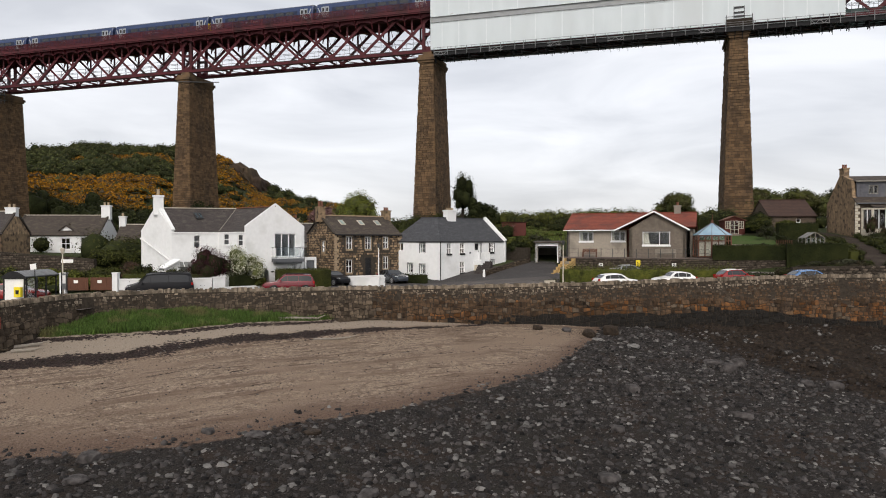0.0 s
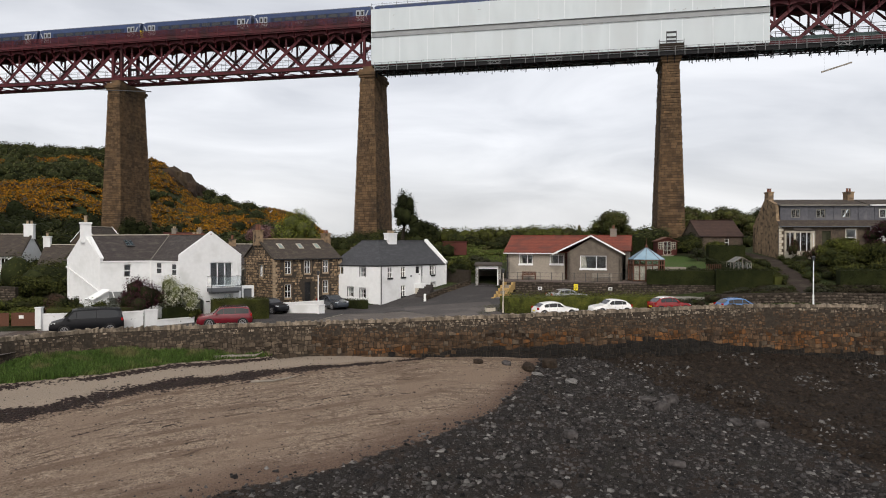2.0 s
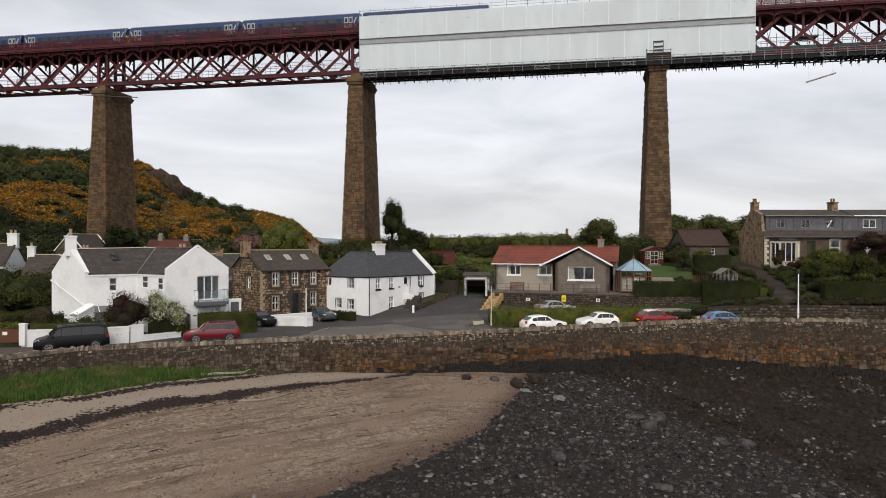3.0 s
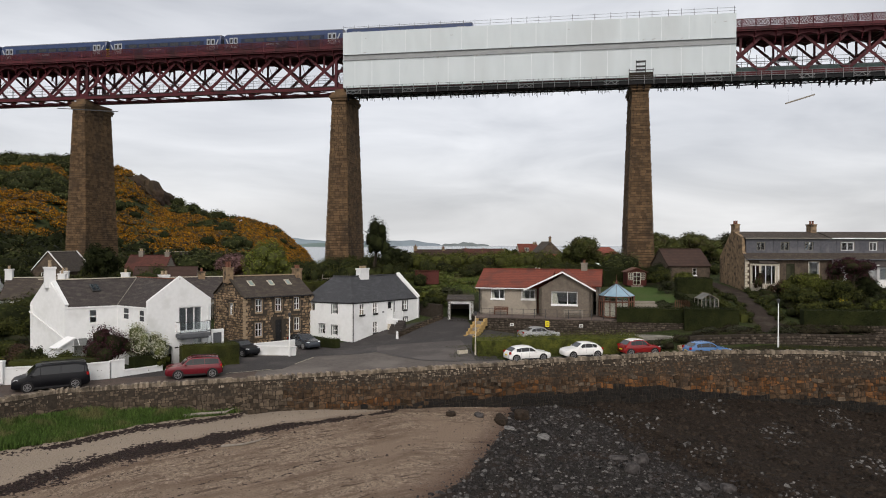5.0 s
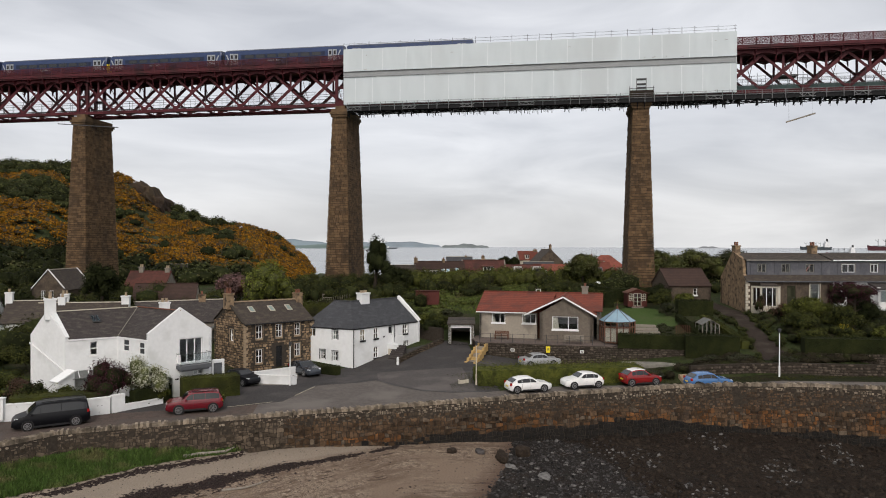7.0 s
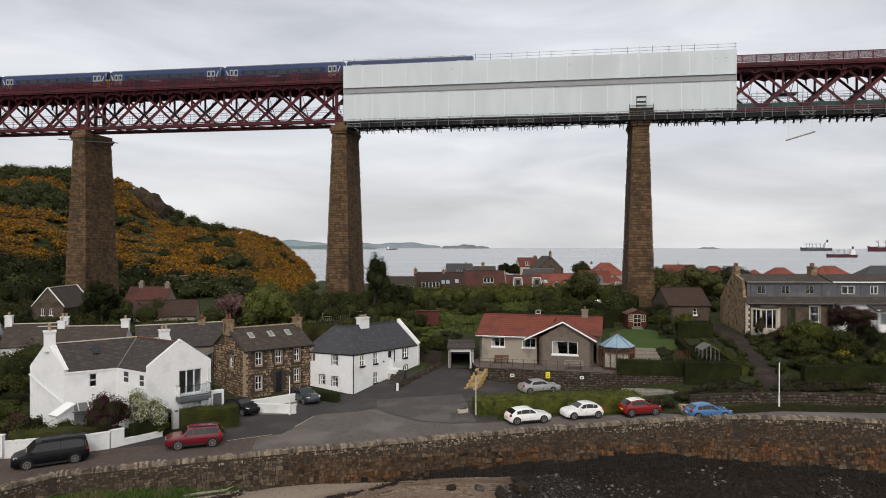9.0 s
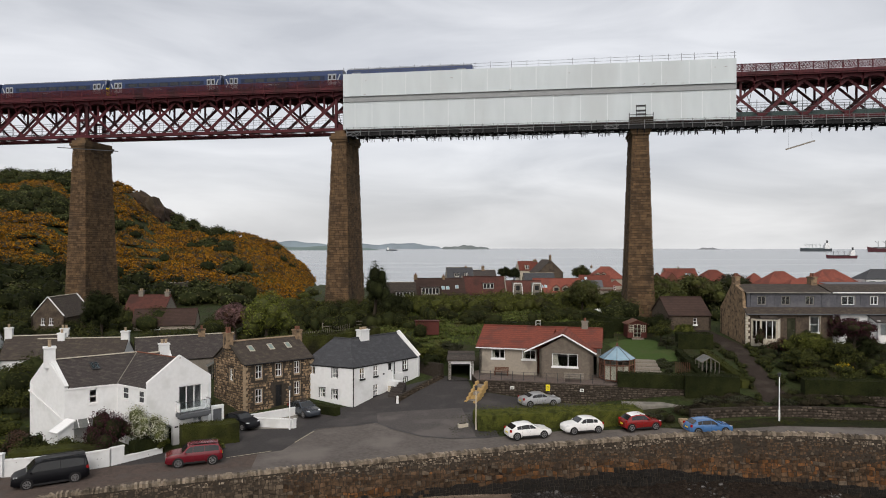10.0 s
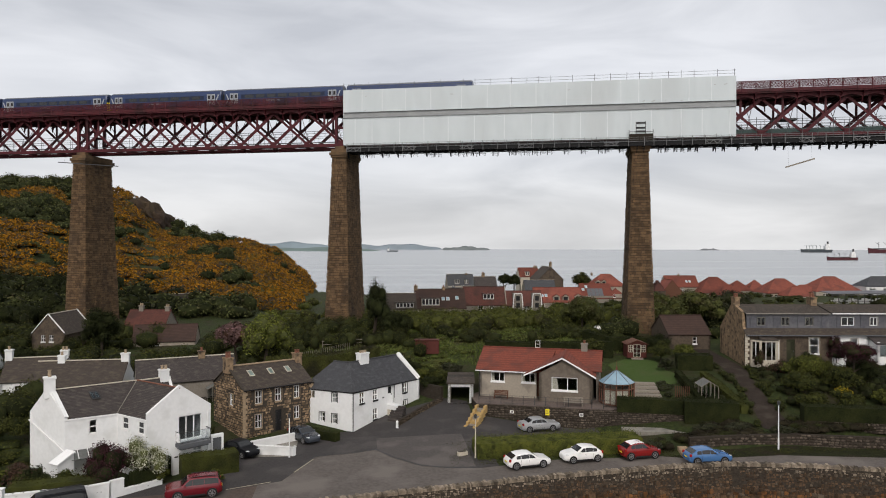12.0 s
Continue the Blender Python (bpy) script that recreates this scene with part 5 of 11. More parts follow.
# ---- rubble stone house ----
def rubble_face(th, p0, p1, z0, z1, holes, seed, gable=None, size=0.34, name="rubble_facing"):
    """Uneven stones standing a little proud of a wall face."""
    a, u, n, L = along(p0, p1)
    rng = random.Random(seed)
    g = Geo()
    z = z0
    ztop = gable[1] if gable else z1
    while z < ztop - 0.1:
        h = rng.uniform(0.6, 1.1) * size
        s = rng.uniform(-0.2, 0.1)
        while s < L - 0.1:
            w = rng.uniform(0.7, 1.7) * size
            e0, e1 = max(s, 0.02), min(s + w, L - 0.02)
            s += w
            zm, sm = z + h / 2, (e0 + e1) / 2
            if e1 - e0 < 0.1 or any(q[0] - 0.16 < e1 and q[1] + 0.16 > e0 and q[2] - 0.1 < z + h and q[3] + 0.16 > z for q in holes):
                continue
            if zm > z1 and gable:
                f = (gable[1] - zm - h / 2) / (gable[1] - z1)
                if not (gable[0] * (1 - f) < e0 and e1 < gable[0] + (L - gable[0]) * f):
                    continue
            elif zm > z1 - 0.05:
                continue
            j = lambda: rng.uniform(-0.035, 0.035)
            q = rng.uniform(0.02, 0.06)
            k = 0.03
            out = [a + u * (ss + j()) + Vector((0, 0, zz + j())) - n * 0.01 for ss, zz in ((e0 + k, z + k), (e1 - k, z + k), (e1 - k, z + h - k), (e0 + k, z + h - k))]
            c = sum(out, Vector()) / 4
            inn = [c + (p - c) * 0.78 + n * (q + 0.01) for p in out]
            g.add(out + inn, [(4, 5, 6, 7), (0, 1, 5, 4), (1, 2, 6, 5), (2, 3, 7, 6), (3, 0, 4, 7)])
        z += h
    return tagged(part(name, g, "rubble", th), "brown and ochre rubble stones", kind="stuff")


def stone_house():
    C, R = (-12.02, 75.75), (-4.89, 80.09)
    Bk = (-16.05, 80.8)
    off = Vector((R[0] - C[0], R[1] - C[1]))
    Bk2 = (Bk[0] + off.x, Bk[1] + off.y)
    AL = ((C[0] + Bk[0]) / 2, (C[1] + Bk[1]) / 2)
    AR = (AL[0] + off.x, AL[1] + off.y)
    zb, ze, zr = -0.6, 4.85, 7.0
    th = thing("stone_house", (-9, 79, zb), "two-storey rubble stone house with brown slate roof and rooflights", "house")
    hf = [(1.4, 2.12, 3.15, 4.6), (3.72, 4.43, 3.15, 4.6), (5.98, 6.63, 3.2, 4.6), (1.38, 2.12, 0.5, 2.0), (3.73, 4.48, -0.35, 2.2), (5.98, 6.64, 0.85, 2.3)]
    Lg = (Vector(C) - Vector(Bk)).length
    hg = [(3.6, 4.35, 2.8, 4.1)]
    for p, holes, gb, nm in (((C, R), hf, None, "front_wall"), ((Bk, C), hg, (Lg / 2, zr), "gable_wall"), ((R, Bk2), [], (Lg / 2, zr), "end_wall"), ((Bk2, Bk), [], None, "back_wall")):
        g = Geo()
        wall_panel(g, *p, zb, ze, holes, 0.45, gb)
        part(nm, g, "mortar", th)
    rubble_face(th, C, R, zb, ze, hf, 11)
    rubble_face(th, Bk, C, zb, ze, hg, 12, (Lg / 2, zr - 0.2))
    for k, h in enumerate(hf):
        if k == 4:
            door(th, C, R, h, "black_paint")
        else:
            window(th, C, R, h, "cross", sill="stone", surround="sandstone")
    window(th, Bk, C, hg[0], "sash", sill="stone", surround="sandstone")
    g = Geo()
    a, u, n, L = along(C, R)
    z = zb
    k = 0
    while z < ze - 0.1:
        for s in (0.0, L):
            w = 0.5 if k % 2 else 0.3
            g.obox(a + u * (s + (w / 2 - 0.03 if s == 0 else -w / 2 + 0.03)) + n * 0.03 + Vector((0, 0, z + 0.16)), u * w / 2, n * 0.06, (0, 0, 0.145))
        z += 0.32
        k += 1
    tagged(part("quoins", g, "sandstone", th), "dressed sandstone corner blocks", kind="stuff")
    g = Geo()
    d2 = (Vector((*C, 0)) - Vector((*AL, 0))).normalized() * 0.15
    g.slab([V3(C, ze) + d2, V3(R, ze) + d2, V3(AR, zr), V3(AL, zr)], 0.15)
    g.slab([V3(AL, zr), V3(AR, zr), V3(Bk2, ze), V3(Bk, ze)], 0.15)
    part("roof", g, "slate_brown", th)
    strip(th, "ridge", [V3(AL, zr + 0.05), V3(AR, zr + 0.05)], 0.25, 0.12, "sandstone")
    strip(th, "gutter", [V3(C, ze - 0.08) + d2 * 1.3, V3(R, ze - 0.08) + d2 * 1.3], 0.13, 0.12, "black_paint")
    for e, q in ((C, AL), (Bk, AL)):
        strip(th, "skew", [V3(e, ze + 0.06), V3(q, zr + 0.06)], 0.3, 0.1, "mortar")
    chimney(th, AL, u.xy, 0.75, 1.15, zr - 0.7, zr + 1.0, "rubble", 2, "terracotta", 0.65)
    chimney(th, AR, u.xy, 0.75, 1.1, zr - 0.7, zr + 0.75, "rubble", 2, "terracotta", 0.4)
    up = (V3(AL, zr) - V3(C, ze)).normalized()
    nn = u.cross(up)
    for s in (1.95, 4.3, 6.4):
        c = V3(C, ze).lerp(V3(AL, zr), 0.62) + u * s + nn * 0.05
        g = Geo()
        g.obox(c, u * 0.3, up * 0.48, nn * 0.05)
        sk = part("rooflight", g, "lime_cream", th)
        g = Geo()
        g.obox(c + nn * 0.055, u * 0.2, up * 0.38, nn * 0.01)
        part("rooflight_pane", g, "glass_blue", sk)
    floor_plate(th, [C, R, Bk2, Bk], zb + 0.3)
    return th


stone_house()


# ---- white house with hipped slate roof and outside stair ----
def corner_house():
    P, Q, R = (-6.27, 80.47), (-0.32, 77.0), (7.8, 84.4)
    up_, uq = Vector((-0.864, 0.504)), Vector((0.739, 0.674))
    S = (R[0] + 5.8 * up_.x, R[1] + 5.8 * up_.y)
    P2 = (P[0] + 5.8 * uq.x, P[1] + 5.8 * uq.y)
    I = (Q[0] + 5.8 * (up_.x + uq.x), Q[1] + 5.8 * (up_.y + uq.y))
    K = (Q[0] + 2.9 * (up_.x + uq.x), Q[1] + 2.9 * (up_.y + uq.y))
    T1 = (K[0] + 2.2 * up_.x, K[1] + 2.2 * up_.y)
    RR = ((R[0] + S[0]) / 2, (R[1] + S[1]) / 2)
    zb, ze, zr = -0.85, 4.05, 6.85
    th = thing("corner_house", (0, 81, zb), "white rendered house with grey hipped slate roof and outside stair", "house")
    hl = [(0.53, 1.9, 2.97, 3.85), (4.2, 4.85, 2.74, 3.8), (0.53, 1.15, 0.55, 1.6), (2.55, 3.18, 0.45, 1.5), (4.2, 4.83, 0.35, 1.42)]
    hr = [(1.03, 1.75, 2.6, 3.86), (3.12, 3.82, 2.63, 3.88), (5.45, 6.3, 1.83, 3.95), (8.0, 8.75, 2.72, 3.9), (3.12, 3.83, 0.4, 1.7), (8.12, 8.72, 0.5, 1.8)]
    for p, holes, gb, nm in (((P, Q), hl, None, "west_wall"), ((Q, R), hr, None, "front_wall"), ((R, S), [], (2.9, zr + 0.15), "gable_wall"), ((S, I), [], None, "back_wall"), ((I, P2), [], None, "yard_wall"), ((P2, P), [], None, "end_wall")):
        g = Geo()
        wall_panel(g, *p, zb, ze, holes, 0.4, gb)
        part(nm, g, "render_white", th)
    for k, h in enumerate(hl):
        window(th, P, Q, h, "third" if k == 0 else "cross", bar=0.045, deep=0.08, sill=False, surround="black_paint" if k else None)
    for k, h in enumerate(hr):
        if k == 2:
            door(th, Q, R, h, "white_paint", glazed=True)
        else:
            window(th, Q, R, h, "cross", bar=0.045, deep=0.08, sill="dark", surround="black_paint" if k in (3, 5) else None)
    g = Geo()
    oq = Vector((0, 0, 0.0))
    g.slab([V3(P, ze), V3(Q, ze), V3(K, zr), V3(T1, zr)], 0.14)
    g.slab([V3(Q, ze), V3(R, ze), V3(RR, zr), V3(K, zr)], 0.14)
    g.slab([V3(P, ze), V3(T1, zr), V3(P2, ze)], 0.14)
    g.slab([V3(T1, zr), V3(K, zr), V3(I, ze), V3(P2, ze)], 0.14)
    g.slab([V3(K, zr), V3(RR, zr), V3(S, ze), V3(I, ze)], 0.14)
    part("roof", g, "slate_blue", th)
    strip(th, "ridge", [V3(T1, zr + 0.04), V3(K, zr + 0.04), V3(RR, zr + 0.04)], 0.2, 0.1, "slate_blue")
    strip(th, "hip", [V3(Q, ze + 0.05), V3(K, zr + 0.04)], 0.16, 0.07, "slate_blue")
    strip(th, "gutter", [V3(P, ze - 0.06), V3(Q, ze - 0.06), V3(R, ze - 0.06)], 0.15, 0.13, "black_paint")
    strip(th, "skew", [V3(R, ze + 0.12), V3(RR, zr + 0.2), V3(S, ze + 0.12)], 0.42, 0.14, "white_paint")
    strip(th, "downpipe", [V3((Q[0] + 0.03, Q[1] - 0.07), ze), V3((Q[0] + 0.03, Q[1] - 0.07), zb)], 0.1, 0.1, "black_paint")
    a, u, n, L = along(Q, R)
    strip(th, "door_pipe", [a + u * 6.5 + n * 0.06 + Vector((0, 0, ze)), a + u * 6.5 + n * 0.06 + Vector((0, 0, 1.9))], 0.09, 0.09, "black_paint")
    strip(th, "door_canopy", [a + u * 5.3 + n * 0.12 + Vector((0, 0, 4.0)), a + u * 6.5 + n * 0.12 + Vector((0, 0, 4.0))], 0.25, 0.08, "black_paint")
    chimney(th, (0.8, 81.75), (0.739, 0.674), 1.35, 0.8, 6.0, 7.75, pots=3, pot_h=0.3)
    g = Geo()
    g.obox(a + u * 4.75 + n * 0.015 + Vector((0, 0, 2.72)), u * 0.14, n * 0.015, (0, 0, 0.09))
    part("house_plate", g, "grey_door", th)
    floor_plate(th, [P, Q, R, S, I, P2], zb + 0.3)
    # outside stair: landing, flight, rail
    g = Geo()
    g.obox(a + u * 5.95 + n * 0.65 + Vector((0, 0, 0.5)), u * 0.65, n * 0.65, (0, 0, 1.3))
    st = part("stair_landing", g, "render_white", th)
    g = Geo()
    g.obox(a + u * 5.23 + n * 0.65 + Vector((0, 0, 0.75)), u * 0.03, n * 0.4, (0, 0, 0.55))
    part("store_door", g, "lime_cream", st)
    top = a + u * 6.15 + n * 1.3
    bot = Vector((3.9, 77.6, 0))
    run = (bot - top) / 11
    cr = Vector((run.y, -run.x, 0)).normalized()
    for k in range(11):
        g = Geo()
        zt = 1.72 - k * 0.2
        c = top + run * (k + 0.5)
        g.obox(Vector((c.x, c.y, (zt - 0.9) / 2)), run / 2 * 1.02, cr * 0.78, (0, 0, (zt + 0.9) / 2))
        part("stair_step", g, "slate", th)
    sr = Geo()
    sr.beam(V3(a + u * 5.3 + n * 1.27, 2.75), V3(a + u * 6.725 + n * 1.27, 2.75), 0.05, 0.06)
    rail_top = part("stair_rail", sr, "white_paint", th)
    posts = [(a + u * (5.3 + 0.7 * k) + n * 1.27, 0.05) for k in range(3)] + [(a + u * 6.7 + n * (0.15 + 0.15 * k), 0.025) for k in range(7)]
    for p, w in posts:
        g = Geo()
        g.beam(V3(p, 1.8), V3(p, 2.74), w, w)
        part("rail_post", g, "white_paint", rail_top)
    g = Geo()
    g.beam(V3(a + u * 6.7 + n * 1.24, 2.75), V3(a + u * 6.7 + n * 0.1, 2.75), 0.05, 0.06)
    part("side_rail", g, "white_paint", rail_top)
    return th


corner_house()


# ---- red-roofed bungalow ----
BU, BV = Vector((0.93, -0.366)), Vector((0.366, 0.93))
B0 = Vector((14.9, 82.27))


def bpt(s, d):
    """Plan point s metres along the bungalow's front and d metres back from it."""
    q = B0 + BU * s + BV * d
    return (q.x, q.y)


def bungalow():
    zb, ze, zr = 1.9, 5.5, 7.5
    th = thing("bungalow", (*bpt(7, 3), zb), "grey harled bungalow with red tiled roof and brick gable", "house")
    Lm, Dm, g0, g1, gd = 14.3, 9.6, 7.45, 13.6, -1.35
    hm = [(1.5, 3.15, 4.05, 5.2), (5.2, 6.85, 4.08, 5.2)]
    hg = [(1.45, 4.45, 3.62, 5.15)]
    ga, gb = bpt(g0, gd), bpt(g1, gd)
    g = Geo()
    wall_panel(g, bpt(0, 0), bpt(7.0, 0), zb, ze, hm)
    part("front_wall", g, "harl_warm", th)
    g = Geo()
    wall_panel(g, ga, gb, zb, ze, hg, gable=((g1 - g0) / 2 - 0.1, zr - 0.2))
    wall_panel(g, bpt(g0, 1.2), ga, zb, ze)
    wall_panel(g, gb, bpt(g1, 2), zb, ze)
    part("gable_wall", g, "brick_grey", th)
    g = Geo()
    wall_panel(g, bpt(6.9, 1.1), bpt(7.6, 1.1), zb, ze, [(0.05, 0.65, zb, 4.1)])
    part("porch_wall", g, "timber_red", th)
    door(th, bpt(6.9, 1.1), bpt(7.6, 1.1), (0.05, 0.65, zb, 4.1), "timber")
    g = Geo()
    g.obox(Vector((*bpt(7.2, 0.9), 4.85)), Vector((BU.x, BU.y, 0)) * 0.55, Vector((BV.x, BV.y, 0)) * 0.5, (0, 0, 0.6))
    part("porch_boarding", g, "timber_red", th, "dark red boarded porch head")
    g = Geo()
    for p, q in ((bpt(Lm, 1), bpt(Lm, Dm)), (bpt(Lm, Dm), bpt(0, Dm)), (bpt(0, Dm), bpt(0, 0))):
        wall_panel(g, p, q, zb, ze, gable=(Dm / 2, zr - 0.1) if p in (bpt(0, Dm),) else None)
    part("back_wall", g, "harl_grey", th)
    for h in hm:
        window(th, bpt(0, 0), bpt(7.0, 0), h, "offset", bar=0.1)
    window(th, ga, gb, hg[0], "offset", bar=0.1)
    eave = -0.45
    g = Geo()
    g.slab([V3(bpt(-0.35, eave), ze), V3(bpt(8.2, eave), ze), V3(bpt(8.9, Dm / 2), zr), V3(bpt(-0.35, Dm / 2), zr)], 0.12)
    g.slab([V3(bpt(8.9, eave + 0.7), ze + 0.25), V3(bpt(Lm + 0.3, eave + 0.7), ze + 0.25), V3(bpt(Lm + 0.3, Dm / 2), zr), V3(bpt(8.9, Dm / 2), zr)], 0.12)
    g.slab([V3(bpt(-0.35, Dm / 2), zr), V3(bpt(Lm + 0.3, Dm / 2), zr), V3(bpt(Lm + 0.3, Dm + 0.4), ze), V3(bpt(-0.35, Dm + 0.4), ze)], 0.12)
    part("main_roof", g, "tile_red", th)
    gm = (g0 + g1) / 2 - 0.35
    g = Geo()
    apf, apb = V3(bpt(gm, gd - 0.45), zr + 0.05), V3(bpt(gm, Dm / 2), zr + 0.05)
    lf, rf = V3(bpt(g0 - 1.75, gd - 0.45), ze - 0.15), V3(bpt(g1 + 0.4, gd - 0.45), ze - 0.1)
    lb, rb = V3(bpt(g0 - 1.75, Dm / 2), ze - 0.15), V3(bpt(g1 + 0.4, Dm / 2), ze - 0.1)
    g.slab([lf, apf, apb, lb], 0.12)
    g.slab([apf, rf, rb, apb], 0.12)
    part("gable_roof", g, "tile_red", th)
    strip(th, "bargeboard", [lf + Vector((0, 0, -0.1)), apf + Vector((0, 0, -0.12)), rf + Vector((0, 0, -0.1))], 0.06, 0.17, "white_paint")
    strip(th, "fascia", [V3(bpt(-0.35, eave - 0.02), ze - 0.14), V3(bpt(6.2, eave - 0.02), ze - 0.14)], 0.08, 0.11, "white_paint")
    strip(th, "ridge", [V3(bpt(-0.35, Dm / 2), zr + 0.04), V3(bpt(Lm + 0.3, Dm / 2), zr + 0.04)], 0.24, 0.12, "tile_red")
    strip(th, "gable_ridge", [apf, apb], 0.24, 0.12, "tile_red")
    strip(th, "downpipe", [V3(bpt(0.1, -0.1), ze - 0.1), V3(bpt(0.1, -0.1), zb)], 0.08, 0.08, "black_paint")
    chimney(th, bpt(12.4, Dm / 2), BU, 0.75, 0.6, zr - 0.4, zr + 0.85, "harl_grey", 1, "terracotta", 0.4)
    floor_plate(th, [bpt(0, 0), bpt(Lm, 0), bpt(Lm, Dm), bpt(0, Dm)], zb + 0.15)
    return th


bungalow()


def conservatory():
    c, r, zb = Vector((30.0, 76.2, 0)), 1.95, 2.3
    th = thing("conservatory", (c.x, c.y, zb), "octagonal timber conservatory with pale blue glass roof", "conservatory")
    pts = [c + Vector((math.cos(t), math.sin(t), 0)) * r for t in [math.pi / 8 + k * math.pi / 4 for k in range(8)]]
    g = Geo()
    for k in range(8):
        p, q = pts[k], pts[(k + 1) % 8]
        g.beam(V3(p, zb), V3(p, 4.75), 0.14, 0.14)
        for z in (zb + 0.08, 4.1, 4.7):
            g.beam(V3(p, z), V3(q, z), 0.1, 0.12)
        g.beam(V3((p + q) / 2, zb), V3((p + q) / 2, 4.7), 0.08, 0.08)
    part("timber_frame", g, "timber", th)
    for k in range(8):
        p, q = pts[k], pts[(k + 1) % 8]
        g = Geo()
        g.prism([V3(p, zb), V3(q, zb), V3(q, 4.7), V3(p, 4.7)], (c - (p + q) / 2).normalized() * 0.01)
        o = part("pane", g, "glass", th)
        o.visible_shadow = False
        g = Geo()
        g.prism([V3(p.lerp(c, 0.06), zb), V3(q.lerp(c, 0.06), zb), V3(q.lerp(c, 0.06), 4.05), V3(p.lerp(c, 0.06), 4.05)], (c - (p + q) / 2).normalized() * 0.01)
        part("blind", g, "lime_cream", th)
        g = Geo()
        g.slab([V3(p + (p - c) * 0.06, 4.75), V3(q + (q - c) * 0.06, 4.75), V3(c, 6.15)], 0.02)
        part("roof_pane", g, "roof_sheet", th, "roof glazing, pale blue with the sky's reflection painted in")
    g = Geo()
    for p in pts:
        g.beam(V3(p + (p - c) * 0.06, 4.77), V3(c, 6.18), 0.05, 0.05)
    part("roof_bars", g, "lead_grey", th)
    g = Geo()
    g.cyl(V3(c, 6.1), V3(c, 6.45), 0.16, 0.1)
    g.cyl(V3(c, 6.4), V3(c, 7.2), 0.03, 0.01)
    part("finial", g, "timber", th)
    for k in range(3):
        g = Geo()
        q = Vector((28.6, 73.9, 0))
        g.obox(q + Vector((0.1, 0.3 * k, 1.75 + 0.19 * k)), (0.95, -0.35, 0), (0.06, 0.16, 0), (0, 0, 0.1))
        part("step", g, "timber_grey", th)
    return th


conservatory()


def garage():
    p0, p1 = (11.0, 81.75), (14.05, 81.25)
    a, u, n, L = along(p0, p1)
    zb, zt = 1.5, 3.85
    th = thing("garage", (12.5, 82, zb), "small white flat-roofed garage with its door open", "garage")
    g = Geo()
    wall_panel(g, p0, p1, zb, zt, [(0.28, 2.62, zb, 3.5)], 0.25)
    part("front_wall", g, "white_paint", th)
    b0, b1 = a - n * 6, a + u * L - n * 6
    g = Geo()
    wall_panel(g, p1, b1.xy, zb, zt)
    wall_panel(g, b0.xy, p0, zb, zt)
    wall_panel(g, b1.xy, b0.xy, zb, zt)
    part("side_wall", g, "harl_grey", th)
    g = Geo()
    g.slab([V3(a - u * 0.15 + n * 0.25, zt + 0.15), V3(a + u * (L + 0.15) + n * 0.25, zt + 0.15), V3(b1 + u * 0.15, zt + 0.3), V3(b0 - u * 0.15, zt + 0.3)], 0.16)
    part("roof", g, "slate_brown", th)
    g = Geo()
    g.obox(a + u * 1.45 - n * 0.8 + Vector((0, 0, 3.35)), u * 1.15, n * 0.75, (0, 0, 0.03))
    part("raised_door", g, "steel_dark", th, "raised dark garage door")
    return th


garage()


